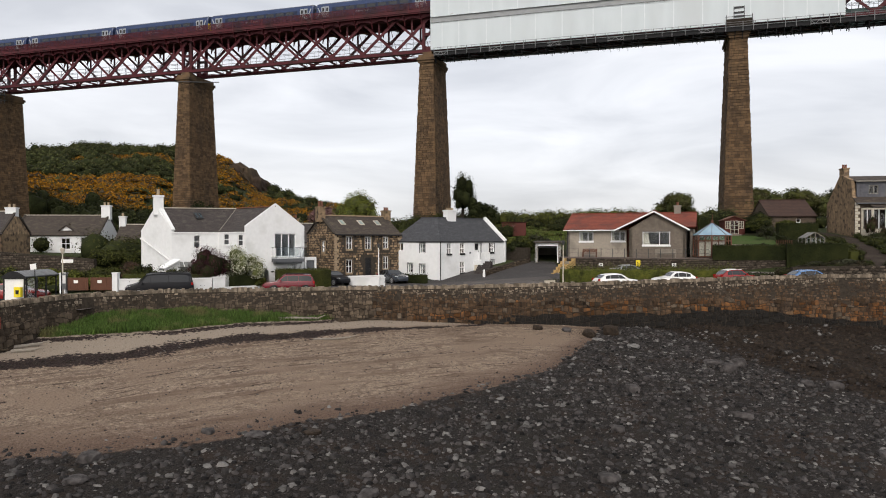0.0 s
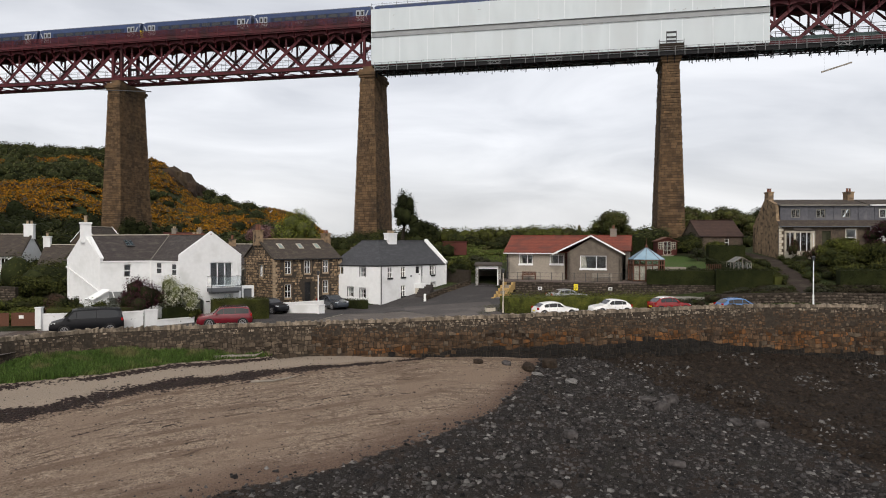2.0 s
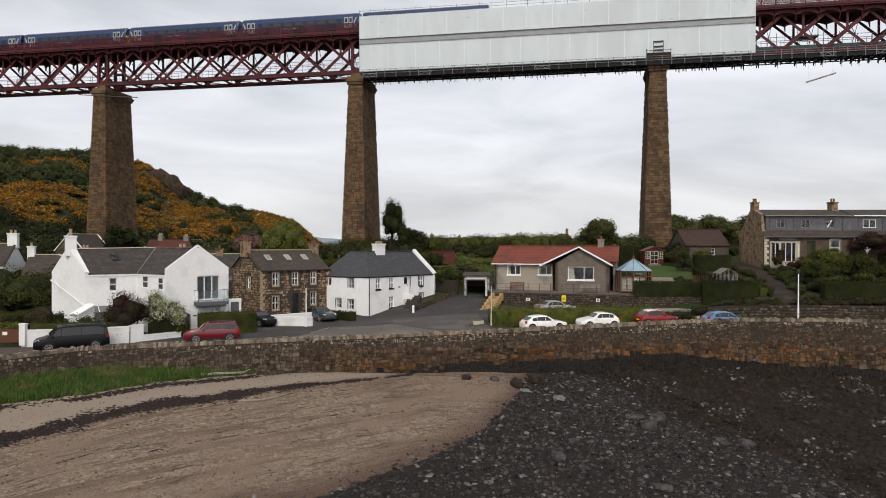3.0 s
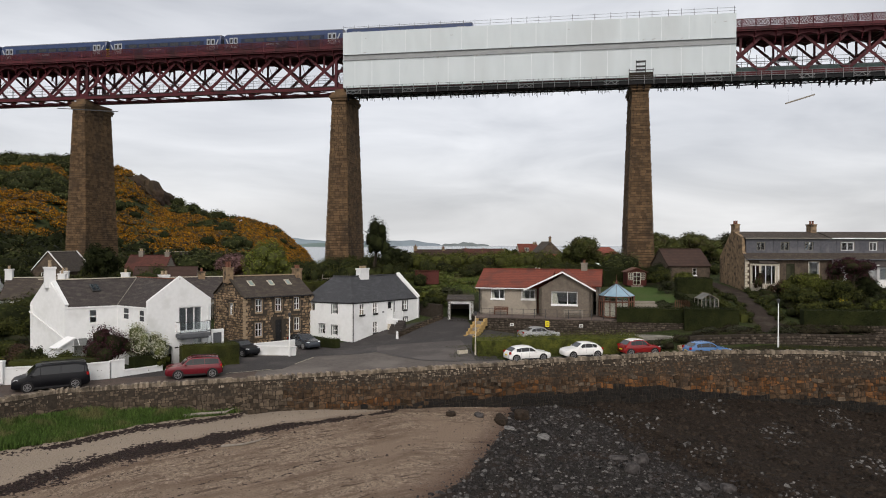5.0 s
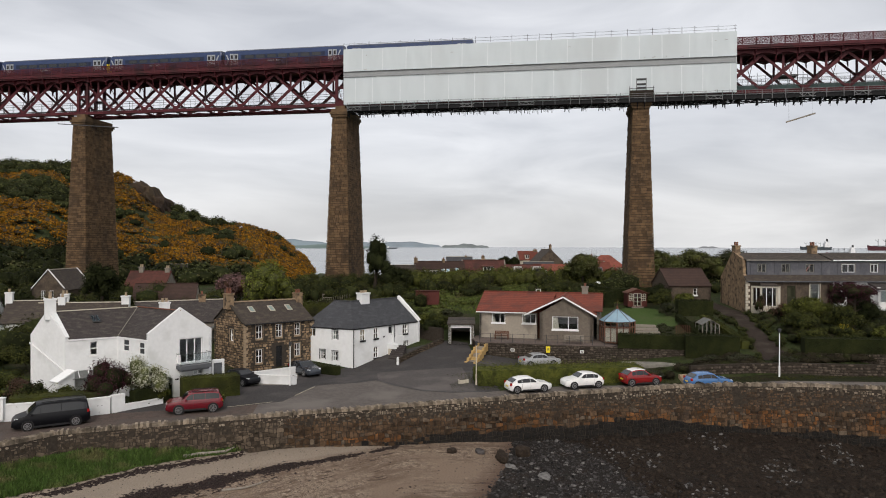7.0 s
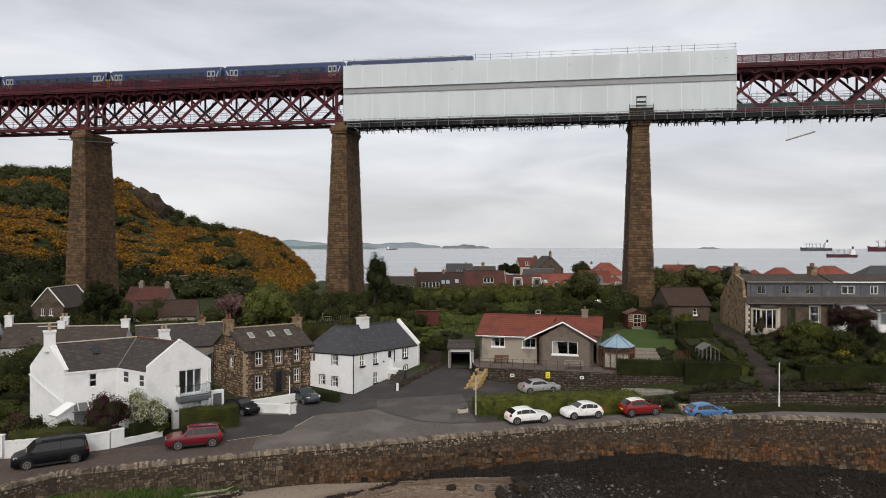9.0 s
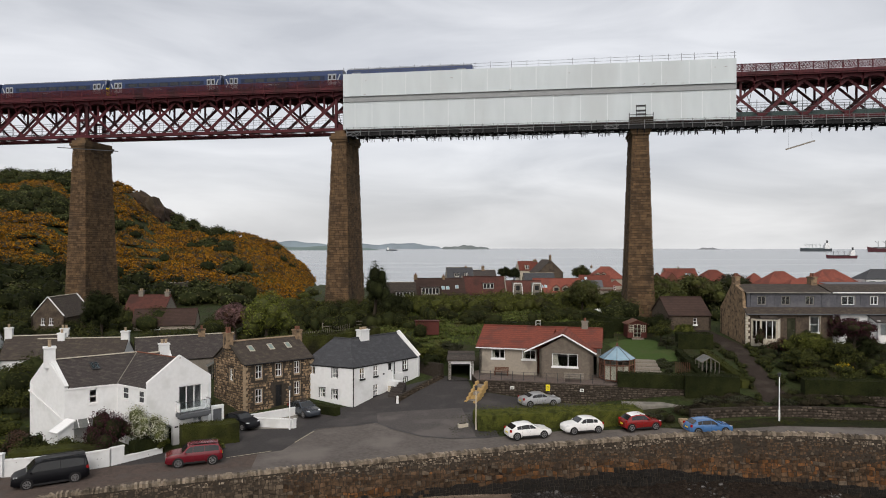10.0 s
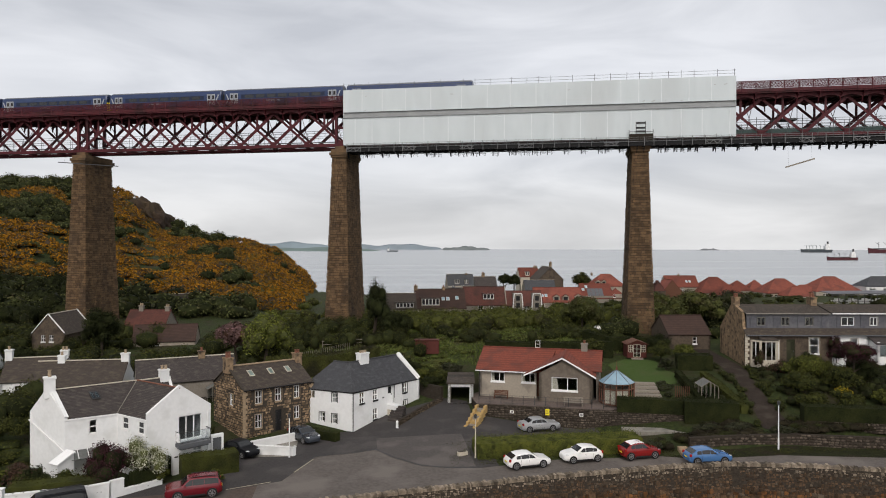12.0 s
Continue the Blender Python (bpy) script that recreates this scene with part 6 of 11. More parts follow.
# ---- simple houses further back ----
def cottage(name, p0, ang, L, D, z0, ze, zr, wall_m, roof_m, holes=(), ends="gg", chim=(), label="", group="", hip=False, skew=None, style="cross", dormers=(), velux=(), side_holes=(), category="house", boxes=(), fronts=(), solar=None):
    """A plain house: front wall from p0 along ang degrees, depth D behind it."""
    u = Vector((math.cos(radians(ang)), math.sin(radians(ang)), 0))
    v = Vector((-u.y, u.x, 0))
    o = Vector((*p0, 0))
    c = [o, o + u * L, o + u * L + v * D, o + v * D]
    th = thing(name, (o + u * L / 2 + v * D / 2 + Vector((0, 0, z0))), label, category, group)
    gb = None if hip else (D / 2, zr)
    for k, (nm, hh) in enumerate((("front_wall", holes), ("side_wall", side_holes), ("back_wall", ()), ("end_wall", side_holes))):
        g = Geo()
        wall_panel(g, c[k].xy, c[(k + 1) % 4].xy, z0, ze, hh, 0.3, gb if k % 2 else None)
        part(nm, g, wall_m, th)
    for h in holes:
        window(th, c[0].xy, c[1].xy, h, style)
    for h in side_holes:
        window(th, c[1].xy, c[2].xy, h, style)
        window(th, c[3].xy, c[0].xy, h, style)
    e = 0.25
    rise = (zr - ze) / (D / 2)
    f0, f1 = V3(o - u * 0.1 - v * e, ze - e * rise + 0.12), V3(o + u * (L + 0.1) - v * e, ze - e * rise + 0.12)
    b1, b0 = V3(o + u * (L + 0.1) + v * (D + e), ze - e * rise + 0.12), V3(o - u * 0.1 + v * (D + e), ze - e * rise + 0.12)
    inset = D / 2 * 0.95 if hip else -0.1
    r0, r1 = V3(o + u * inset + v * D / 2, zr + 0.12), V3(o + u * (L - inset) + v * D / 2, zr + 0.12)
    g = Geo()
    g.slab([f0, f1, r1, r0], 0.12)
    g.slab([r0, r1, b1, b0], 0.12)
    if hip:
        g.slab([f1, b1, r1], 0.12)
        g.slab([b0, f0, r0], 0.12)
    part("roof", g, roof_m, th)
    strip(th, "ridge", [r0 + Vector((0, 0, 0.04)), r1 + Vector((0, 0, 0.04))], 0.22, 0.1, roof_m if hip else "lime_cream" if roof_m.startswith("slate") else roof_m)
    if skew:
        for x in (0.0, L):
            q = o + u * x
            strip(th, "skew", [V3(q, ze + 0.15), V3(q + v * D / 2, zr + 0.22), V3(q + v * D, ze + 0.15)], 0.26, 0.1, skew)
    for s, w, h, m_, n_ in chim:
        chimney(th, (o + u * s + v * D / 2).xy, u.xy, w, 0.7, zr - 0.5, zr + h, m_, n_, "terracotta" if m_ == "rubble" else "pot_buff", 0.45)
    up = (r0 - f0 - u * (r0 - f0).dot(u)).normalized()
    nn = u.cross(up)
    for s, f in velux:
        q = f0 + u * (s + 0.1) + up * f + nn * 0.05
        g = Geo()
        g.obox(q, u * 0.42, up * 0.55, nn * 0.05)
        sk = part("rooflight", g, "white_paint", th)
        g = Geo()
        g.obox(q + nn * 0.055, u * 0.33, up * 0.46, nn * 0.01)
        part("rooflight_pane", g, "glass_blue", sk)
    for s, w, h in dormers:
        q = o + u * s + v * 0.5
        zt = ze + h
        g = Geo()
        g.prism([V3(q - u * w / 2, ze - 0.05), V3(q + u * w / 2, ze - 0.05), V3(q + u * w / 2, zt), V3(q, zt + w * 0.35), V3(q - u * w / 2, zt)], v * (D * 0.3))
        dm = part("dormer", g, wall_m, th)
        g = Geo()
        for sg in (-1, 1):
            g.slab([V3(q - v * 0.2 + u * sg * (w / 2 + 0.15), zt), V3(q - v * 0.2, zt + w * 0.4), V3(q + v * D * 0.32, zt + w * 0.4), V3(q + v * D * 0.32 + u * sg * (w / 2 + 0.15), zt)], 0.1)
        part("dormer_roof", g, roof_m, dm)
        g = Geo()
        g.obox(V3(q - v * 0.03, (ze + zt) / 2 + 0.1), u * w * 0.32, v * 0.03, (0, 0, h * 0.38))
        part("dormer_window", g, "black_paint", dm)
    for s0, s1, za, zb in boxes:
        # flat-topped dormer with a row of lights
        d0, d1 = max(0.0, (za - ze) / rise) - 0.15, (zb - ze) / rise + 0.2
        g = Geo()
        g.prism([V3(o + u * s0 + v * d0, za), V3(o + u * s1 + v * d0, za), V3(o + u * s1 + v * d0, zb), V3(o + u * s0 + v * d0, zb)], v * (d1 - d0))
        dm = part("box_dormer", g, wall_m, th)
        g = Geo()
        g.slab([V3(o + u * (s0 - 0.2) + v * (d0 - 0.25), zb + 0.05), V3(o + u * (s1 + 0.2) + v * (d0 - 0.25), zb + 0.05), V3(o + u * (s1 + 0.2) + v * (d1 + 0.3), zb + 0.2), V3(o + u * (s0 - 0.2) + v * (d1 + 0.3), zb + 0.2)], 0.14)
        part("dormer_roof", g, roof_m, dm)
        k = max(1, round((s1 - s0) / 0.95))
        for i in range(k):
            w = (s1 - s0 - 0.2) / k
            mid = o + u * (s0 + 0.1 + w * (i + 0.5)) + v * (d0 - 0.02)
            g = Geo()
            g.obox(V3(mid, (za + zb) / 2 + 0.05), u * (w / 2 - 0.03), v * 0.03, (0, 0, (zb - za) * 0.4))
            lt = part("dormer_frame", g, "white_paint", dm)
            g = Geo()
            g.obox(V3(mid - v * 0.035, (za + zb) / 2 + 0.05), u * (w / 2 - 0.12), v * 0.012, (0, 0, (zb - za) * 0.4 - 0.1))
            part("dormer_glass", g, "black_paint", lt)
    for s0, s1, za, zb in fronts:
        # tall mansard-sided front with a pale border
        ins = (s1 - s0) * 0.13
        zk = za + (zb - za) * 0.45
        out = [(s0, za), (s1, za), (s1 - ins * 0.3, zk), (s1 - ins, zb), (s0 + ins, zb), (s0 + ins * 0.3, zk)]
        g = Geo()
        g.prism([V3(o + u * a - v * 0.25, z) for a, z in out], v * (D * 0.45))
        fr = part("tall_dormer", g, wall_m, th)
        rim = out[1:] + out[:1]
        strip(fr, "pale_border", [V3(o + u * a - v * 0.3, z) for a, z in rim], 0.1, 0.22, "white_paint")
        for z in (za + (zb - za) * 0.3, za + (zb - za) * 0.72):
            g = Geo()
            g.obox(V3(o + u * (s0 + s1) / 2 - v * 0.27, z), u * (s1 - s0) * 0.18, v * 0.03, (0, 0, (zb - za) * 0.14))
            part("dormer_window", g, "black_paint", fr)
    if solar:
        sa, sb, fa, fb = solar
        for i in range(4):
            for j in range(2):
                w, hh = (sb - sa) / 4, (fb - fa) / 2
                g = Geo()
                g.obox(f0 + u * (0.1 + sa + w * (i + 0.5)) + up * (fa + hh * (j + 0.5)) + nn * 0.08, u * (w / 2 - 0.04), up * (hh / 2 - 0.04), nn * 0.03)
                part("solar_panel", g, "grey_door", th, "blue-grey solar panel")
    floor_plate(th, [p.xy for p in c], z0 + 0.15)
    return th


# behind the white house
cottage("cottage", (-38.2, 86.0), 3, 10.2, 6.5, 1.6, 3.7, 6.1, "render_white", "slate_brown", [(2, 2.8, 2.2, 3.3), (6, 6.8, 2.2, 3.3)], chim=((2.6, 0.8, 0.8, "render_white", 1), (9.9, 0.9, 0.9, "render_white", 1)), label="long low white cottage with dark slate roof", group="cottages behind")
cottage("cottage", (-42.5, 88.5), 10, 6.8, 6.0, 1.6, 3.9, 6.2, "render_white", "slate_brown", [(1.5, 2.3, 2.3, 3.4), (4, 4.8, 2.3, 3.4)], chim=((0.2, 0.8, 1.2, "render_white", 1), (6.4, 0.9, 0.9, "render_white", 2)), label="low white cottage with brown slate roof and chimneys", group="cottages behind")
cottage("cottage", (-25.5, 84.5), 20, 11.5, 6.0, 1.7, 4.0, 6.3, "harl_grey", "slate", [(9, 9.8, 2.4, 3.6)], chim=((7.6, 0.8, 0.8, "rubble", 1),), label="long grey cottage with slate roof", group="cottages behind")
cottage("outhouse", (-21.6, 72.6), 33, 3.4, 3.6, 0.2, 4.2, 6.3, "render_white", "slate", chim=((2.9, 0.9, 1.0, "render_white", 2),), label="small white rear wing with slate roof and chimney", skew="white_paint")
cottage("gabled_house", (-46.5, 117.0), 84, 9.0, 5.2, 2.6, 6.2, 9.2, "stone_dark", "slate_brown", [], chim=(), label="brown gabled house with white bargeboards below the viaduct", skew="white_paint", side_holes=[(1.5, 2.15, 4.9, 6.0), (2.8, 3.45, 4.9, 6.0)])
cottage("house", (-42.0, 130.0), -6, 7.4, 8, 3.0, 5.0, 8.4, "harl_grey", "tile_maroon", [(2, 3.5, 3.6, 4.7)], chim=((2.0, 0.8, 0.9, "harl_grey", 2), (6.8, 0.8, 0.7, "harl_grey", 2)), label="house with dark red tiled roof behind the pier", group="houses below the hill")
cottage("house", (-37.6, 121.4), 6, 10.2, 7, 2.4, 4.1, 6.5, "harl_warm", "tile_brown", [(3, 4.5, 2.9, 3.8)], label="long low house with brown tiled roof and pale gable", group="houses below the hill")
cottage("house", (-44.0, 170.0), 32, 9.0, 7, 2.0, 5.4, 8.6, "lime_cream", "slate_brown", [(2, 3.2, 3.5, 5)], label="buff gabled house on the slope below the gorse", group="houses below the hill", side_holes=[(2.9, 4.0, 3.6, 4.9)])
# seen past the left end of the sea wall
cottage("roadside_cottage", (-58.5, 93.0), 2, 11.5, 6.0, 1.5, 5.0, 7.6, "render_white", "slate_brown", [(3.4, 4.6, 3.2, 4.6), (6.4, 7.6, 3.0, 4.5), (9.0, 9.9, 2.6, 4.6)], chim=((11.2, 1.2, 1.5, "render_white", 2),), dormers=((6.9, 2.0, 0.5),), label="white cottage with brown roof above the road", skew="mortar")
cottage("end_cottage", (-66.0, 82.0), 4, 12.5, 6.5, 1.5, 5.0, 7.7, "rubble", "slate", [], chim=((12.0, 1.3, 0.6, "render_white", 2),), label="stone cottage with white chimney head", skew="mortar")


# ---- terraced houses on the right ----
def terrace():
    o, u = Vector((51.0, 84.6, 0)), Vector((0.992, -0.128, 0))
    v = Vector((0.128, 0.992, 0))
    zb, zg = 4.6, 8.75
    th = thing("terraced_house", V3(o, zb), "stone terraced house with slate mansard storey and white bay window", "house", "terraced row")
    th2 = thing("terraced_house", V3(o + u * 11.5, zb), "white rendered terraced house with slate mansard storey", "house", "terraced row")

    def q(s, d=0.0):
        r = o + u * s + v * d
        return (r.x, r.y)

    for t, s0, s1, wm, holes, wins in ((th, 0.0, 11.5, "stone_dark", [(0.7, 4.6, 5.9, 8.1), (5.45, 6.6, 5.0, 8.2), (8.45, 9.75, 6.3, 8.4)], [(1.9, 3.0, 9.95, 11.05), (5.1, 6.2, 9.95, 11.05), (8.3, 9.4, 9.95, 11.05)]),
                                       (th2, 11.5, 30.0, "render_white", [(2.4, 3.4, 6.5, 8.3), (10.5, 11.6, 6.4, 8.3)], [(13.1, 14.8, 9.95, 11.05), (16.9, 17.9, 9.95, 11.05), (22, 23.2, 9.95, 11.05)])):
        g = Geo()
        wall_panel(g, q(s0), q(s1), zb, zg, holes)
        part("front_wall", g, wm, t)
        for k, h in enumerate(holes):
            if t is th and k == 0:
                continue
            if t is th and k == 1:
                door(t, q(s0), q(s1), h, "leaf_grey")
                continue
            window(t, q(s0), q(s1), h, "sash", surround="lime_cream", bar=0.08)
        g = Geo()
        g.slab([V3(q(s0, -0.35), zg + 0.02), V3(q(s1, -0.35), zg + 0.02), V3(q(s1, 0.75), 9.6), V3(q(s0, 0.75), 9.6)], 0.12)
        part("eave_roof", g, "slate_brown", t)
        a0, a1 = q(s0 + (0.5 if s0 == 0 else 0), 0.75), q(s1, 0.75)
        g = Geo()
        sh = [(w[0] - s0 - (0.5 if s0 == 0 else 0), w[1] - s0 - (0.5 if s0 == 0 else 0), w[2], w[3]) for w in wins]
        wall_panel(g, a0, a1, 9.55, 11.55, sh, 0.25)
        part("mansard_wall", g, "lead_grey", t)
        k = s0 + 1.0
        while k < s1:
            if not any(w[0] - 0.25 < k < w[1] + 0.25 for w in wins):
                strip(t, "lead_roll", [V3(q(k, 0.72), 9.6), V3(q(k, 0.72), 11.5)], 0.07, 0.07, "lead_grey")
            k += 1.05
        for h in sh:
            window(t, a0, a1, h, "pair" if h[1] - h[0] > 1.3 else "sash2", bar=0.07, deep=0.06, surround="concrete" if t is th2 else "grey_door", frame_m="white_paint" if t is th2 else "concrete", sill=False)
        g = Geo()
        g.slab([V3(q(s0 + 0.3, 0.55), 11.58), V3(q(s1, 0.55), 11.58), V3(q(s1, 4.2), 12.5), V3(q(s0 + 0.3, 4.2), 12.5)], 0.14)
        g.slab([V3(q(s0 + 0.3, 4.2), 12.5), V3(q(s1, 4.2), 12.5), V3(q(s1, 8.2), 8.9), V3(q(s0 + 0.3, 8.2), 8.9)], 0.14)
        part("roof", g, "slate_brown", t)
        strip(t, "cornice", [V3(q(s0 + 0.3, 0.5), 11.55), V3(q(s1, 0.5), 11.55)], 0.16, 0.14, "white_paint" if t is th2 else "concrete")
        strip(t, "gutter", [V3(q(s0, -0.4), zg), V3(q(s1, -0.4), zg)], 0.14, 0.13, "grey_door")
        g = Geo()
        wall_panel(g, q(s1, 8), q(s0, 8), zb, 8.8)
        part("back_wall", g, wm, t)
        floor_plate(t, [q(s0), q(s1), q(s1, 8), q(s0, 8)], zb + 0.2)
    # stone gable end with skews
    g = Geo()
    pr = [V3(q(0, 8.2), zb), V3(q(0, 0), zb), V3(q(0, 0), zg + 0.1), V3(q(0, 0.8), 9.7), V3(q(0, 1.1), 11.7), V3(q(0, 4.2), 12.7), V3(q(0, 8.2), 9.0)]
    g.prism(pr, u * 0.4)
    part("gable_wall", g, "rubble", th)
    for k in range(11):
        w = 0.55 if k % 2 else 0.32
        g = Geo()
        g.obox(V3(o + u * (w / 2 - 0.03) - v * 0.03, zb + 0.3 + k * 0.38), u * w / 2, v * 0.07, (0, 0, 0.17))
        part("quoin", g, "lime_cream", th)
    chimney(th, q(0.5, 4.2), u.xy, 0.7, 1.2, 12.2, 13.5, "rubble", 2, "terracotta", 0.5)
    chimney(th, q(11.0, 4.2), u.xy, 0.8, 1.2, 12.2, 13.5, "rubble", 2, "terracotta", 0.5)
    chimney(th2, q(24, 4.2), u.xy, 0.8, 1.2, 12.2, 13.5, "rubble", 2, "terracotta", 0.5)
    # canted bay
    pts = [q(0.7), q(1.5, -1.1), q(3.8, -1.1), q(4.6)]
    bayw = part("bay_window", wall_panel(wall_panel(wall_panel(Geo(), pts[0], pts[1], zb, 8.2, [(0.14, 1.22, 5.6, 7.95)]), pts[1], pts[2], zb, 8.2, [(0.14, 2.16, 5.6, 7.95)]), pts[2], pts[3], zb, 8.2, [(0.14, 1.22, 5.6, 7.95)]), "lime_cream", th, "cream canted bay window with white bars")
    for k, h in ((0, (0.14, 1.22, 5.6, 7.95)), (1, (0.14, 2.16, 5.6, 7.95)), (2, (0.14, 1.22, 5.6, 7.95))):
        a, uu, n, L = along(pts[k], pts[k + 1])
        g = Geo()
        g.prism([a + uu * h[0] - n * 0.15 + Vector((0, 0, h[2])), a + uu * h[1] - n * 0.15 + Vector((0, 0, h[2])), a + uu * h[1] - n * 0.15 + Vector((0, 0, h[3])), a + uu * h[0] - n * 0.15 + Vector((0, 0, h[3]))], -n * 0.02)
        o2 = part("pane", g, "glass", bayw)
        o2.visible_shadow = False
    for k, cuts in ((0, (0.5,)), (1, (0.33, 0.67)), (2, (0.5,))):
        a, uu, n, L = along(pts[k], pts[k + 1])
        for f in cuts:
            g = Geo()
            g.beam(a + uu * L * f - n * 0.08 + Vector((0, 0, 5.6)), a + uu * L * f - n * 0.08 + Vector((0, 0, 7.95)), 0.07, 0.07)
            part("mullion", g, "white_paint", bayw)
    g = Geo()
    g.slab([V3(p, 8.25) for p in pts], 0.1)
    g.slab([V3(pts[1], 8.27) - v * 0.15, V3(pts[2], 8.27) - v * 0.15, V3(q(3.6, 0), 8.65), V3(q(1.7, 0), 8.65)], 0.08)
    part("bay_roof", g, "slate_brown", th)
    # glazed porch of the white house
    g = Geo()
    wall_panel(g, q(16.3, -1.8), q(19.0, -1.8), zb, 7.9, [(0.3, 2.4, 6.2, 7.6)])
    wall_panel(g, q(16.3, 0), q(16.3, -1.8), zb, 8.1)
    wall_panel(g, q(19.0, -1.8), q(19.0, 0), zb, 8.1)
    po = part("porch", g, "white_paint", th2, "white glazed porch")
    g = Geo()
    g.prism([V3(q(16.6, -1.65), 6.2), V3(q(18.7, -1.65), 6.2), V3(q(18.7, -1.65), 7.6), V3(q(16.6, -1.65), 7.6)], v * 0.02)
    part("pane", g, "glass", po)
    g = Geo()
    g.slab([V3(q(16.0, -2.1), 7.9), V3(q(19.3, -2.1), 7.9), V3(q(19.3, 0.1), 8.7), V3(q(16.0, 0.1), 8.7)], 0.1)
    part("porch_roof", g, "slate", po)
    g = Geo()
    wall_panel(g, q(13.5, -9), q(30, -9), 4.0, 5.4, (), 0.25)
    tagged(part("garden_wall", g, "render_white"), "low white garden wall before the terraced row", "wall")


terrace()
cottage("garden_cottage", (45.4, 95.2), -6, 6.2, 7.6, 5.2, 7.6, 9.9, "stone_dark", "tile_brown", [(3.6, 4.2, 6.2, 7.2)], label="small brown-roofed cottage behind the summerhouse", style="sash")


# ---- village by the water ----
def village():
    red = "house with bright orange-red tiled roof by the water"
    kw = dict(group="village houses")
    hip = dict(group="village houses", hip=True, label="single-storey house with orange-red hipped tile roof")
    two = [(1.6, 2.9, 2.8, 4.0), (5.6, 6.9, 2.8, 4.0)]
    # row behind the mound
    cottage("village_house", (7.8, 172), 2, 7.6, 8, 1.5, 4.7, 8.3, "harl_grey", "slate_brown", label="grey roofed house with a long row of dormer lights", boxes=((2.2, 6.8, 4.9, 6.3),), **kw)
    cottage("village_house", (15.2, 174), -1, 13.0, 9, 1.5, 4.6, 9.2, "harl_warm", "tile_brown", [(9.2, 10.6, 3.0, 4.2)], label="house with dark red-brown roof, wide dormer and skylights", boxes=((1.5, 6.2, 5.2, 7.2),), velux=((7.3, 3.4), (8.5, 3.4), (10.9, 3.7)), chim=((0.3, 0.9, 1.0, "rubble", 1), (7.6, 0.7, 0.7, "rubble", 1)), **kw)
    cottage("village_house", (28.4, 180), -5, 11.6, 9, 1.5, 4.9, 9.4, "harl_grey", "tile_maroon", [(4.0, 5.4, 3.4, 4.7), (7.0, 8.2, 3.4, 4.7)], label="house with steep maroon tiled roof and one dormer", boxes=((5.4, 8.4, 6.2, 7.9),), skew="timber_grey", **kw)
    cottage("village_house", (39.6, 182), -4, 11.2, 8, 1.5, 4.4, 8.1, "harl_grey", "tile_maroon", [(0.6, 1.8, 3.0, 4.2), (6.0, 7.2, 3.0, 4.2)], label="house with red roof and two tall grey dormers edged in white", fronts=((2.7, 5.5, 3.2, 7.7), (7.9, 10.7, 3.2, 7.7)), **kw)
    cottage("village_house", (54.9, 205), -4, 14.8, 9, 0.8, 3.4, 7.6, "harl_warm", "tile_far", [(1.4, 2.8, 1.6, 2.9), (5.8, 7.2, 1.6, 2.9), (10.6, 12.0, 1.6, 2.9)], label="house with orange-red roof and three gabled dormers", dormers=((6.6, 2.0, 1.7), (9.5, 2.0, 1.7), (13.4, 1.9, 1.9)), velux=((2.4, 3.0), (3.6, 3.0)), **kw)
    cottage("village_house", (75.4, 222), -6, 10.6, 9.5, 0, 3.2, 7.8, "harl_grey", "tile_far", two[:1], label="house with orange-red roof and solar panels", solar=(2.2, 7.6, 1.2, 4.6), velux=((1.0, 4.2), (2.2, 5.4)), **kw)
    cottage("village_house", (87.4, 230), -8, 7.4, 8, 0, 2.6, 5.8, "harl_warm", "tile_far", two[:1], label=red, hip=True, **kw)
    # towards the shore
    cottage("village_house", (38.6, 285), 1, 11.2, 9, -1, 3.2, 8.7, "harl_warm", "slate_blue", two, label="grey slated house with two white dormers near the shore", boxes=((3.0, 5.0, 4.7, 6.6), (7.3, 8.8, 4.7, 6.6)), chim=((8.4, 0.8, 0.5, "rubble", 1),), **kw)
    cottage("village_house", (51.2, 290), 1, 9.6, 9, -1, 3.0, 7.4, "harl_grey", "slate", label="dark roofed house with a tall stone chimney near the shore", chim=((4.2, 1.3, 1.6, "rubble", 2),), **kw)
    cottage("village_house", (87.0, 280), 90, 14, 10.8, -1, 6.8, 12.0, "stone_dark", "slate_brown", label="tall dark stone gabled house with a broad chimney", chim=((0.9, 1.6, 1.9, "rubble", 3),), **kw)
    cottage("village_house", (72.4, 297), 0, 9.0, 8, -1, 7.2, 11.0, "lime_cream", "tile_far", [(2, 3.2, 4.6, 6.0)], label=red, boxes=((2.6, 4.4, 7.6, 9.6),), chim=((8.0, 1.6, 0.8, "rubble", 2),), **kw)
    cottage("village_house", (67.6, 268), -4, 12.4, 8, -1, 3.0, 6.9, "harl_grey", "slate_blue", label="long grey slated house below the dark gable", **kw)
    cottage("village_house", (90.5, 255), -6, 13.4, 10, -1, 5.3, 9.7, "harl_warm", "tile_far", [(2, 3.2, 2.8, 4.2), (7, 8.2, 2.8, 4.2)], label="large orange-red roofed house with paired gabled dormers", hip=True, dormers=((2.6, 1.8, 1.9), (4.9, 1.8, 1.9)), chim=((1.2, 0.7, 0.4, "rubble", 1),), **kw)
    cottage("village_house", (111.2, 245), -6, 4.6, 6, -1, 4.2, 7.6, "stone_dark", "tile_maroon", label="narrow house with dark maroon roof beside the pier", hip=True, **kw)
    cottage("village_house", (125.6, 250), 84, 10, 8.8, -1, 2.7, 7.7, "timber", "tile_far", label="orange-red roofed house with a boarded gable", **kw)
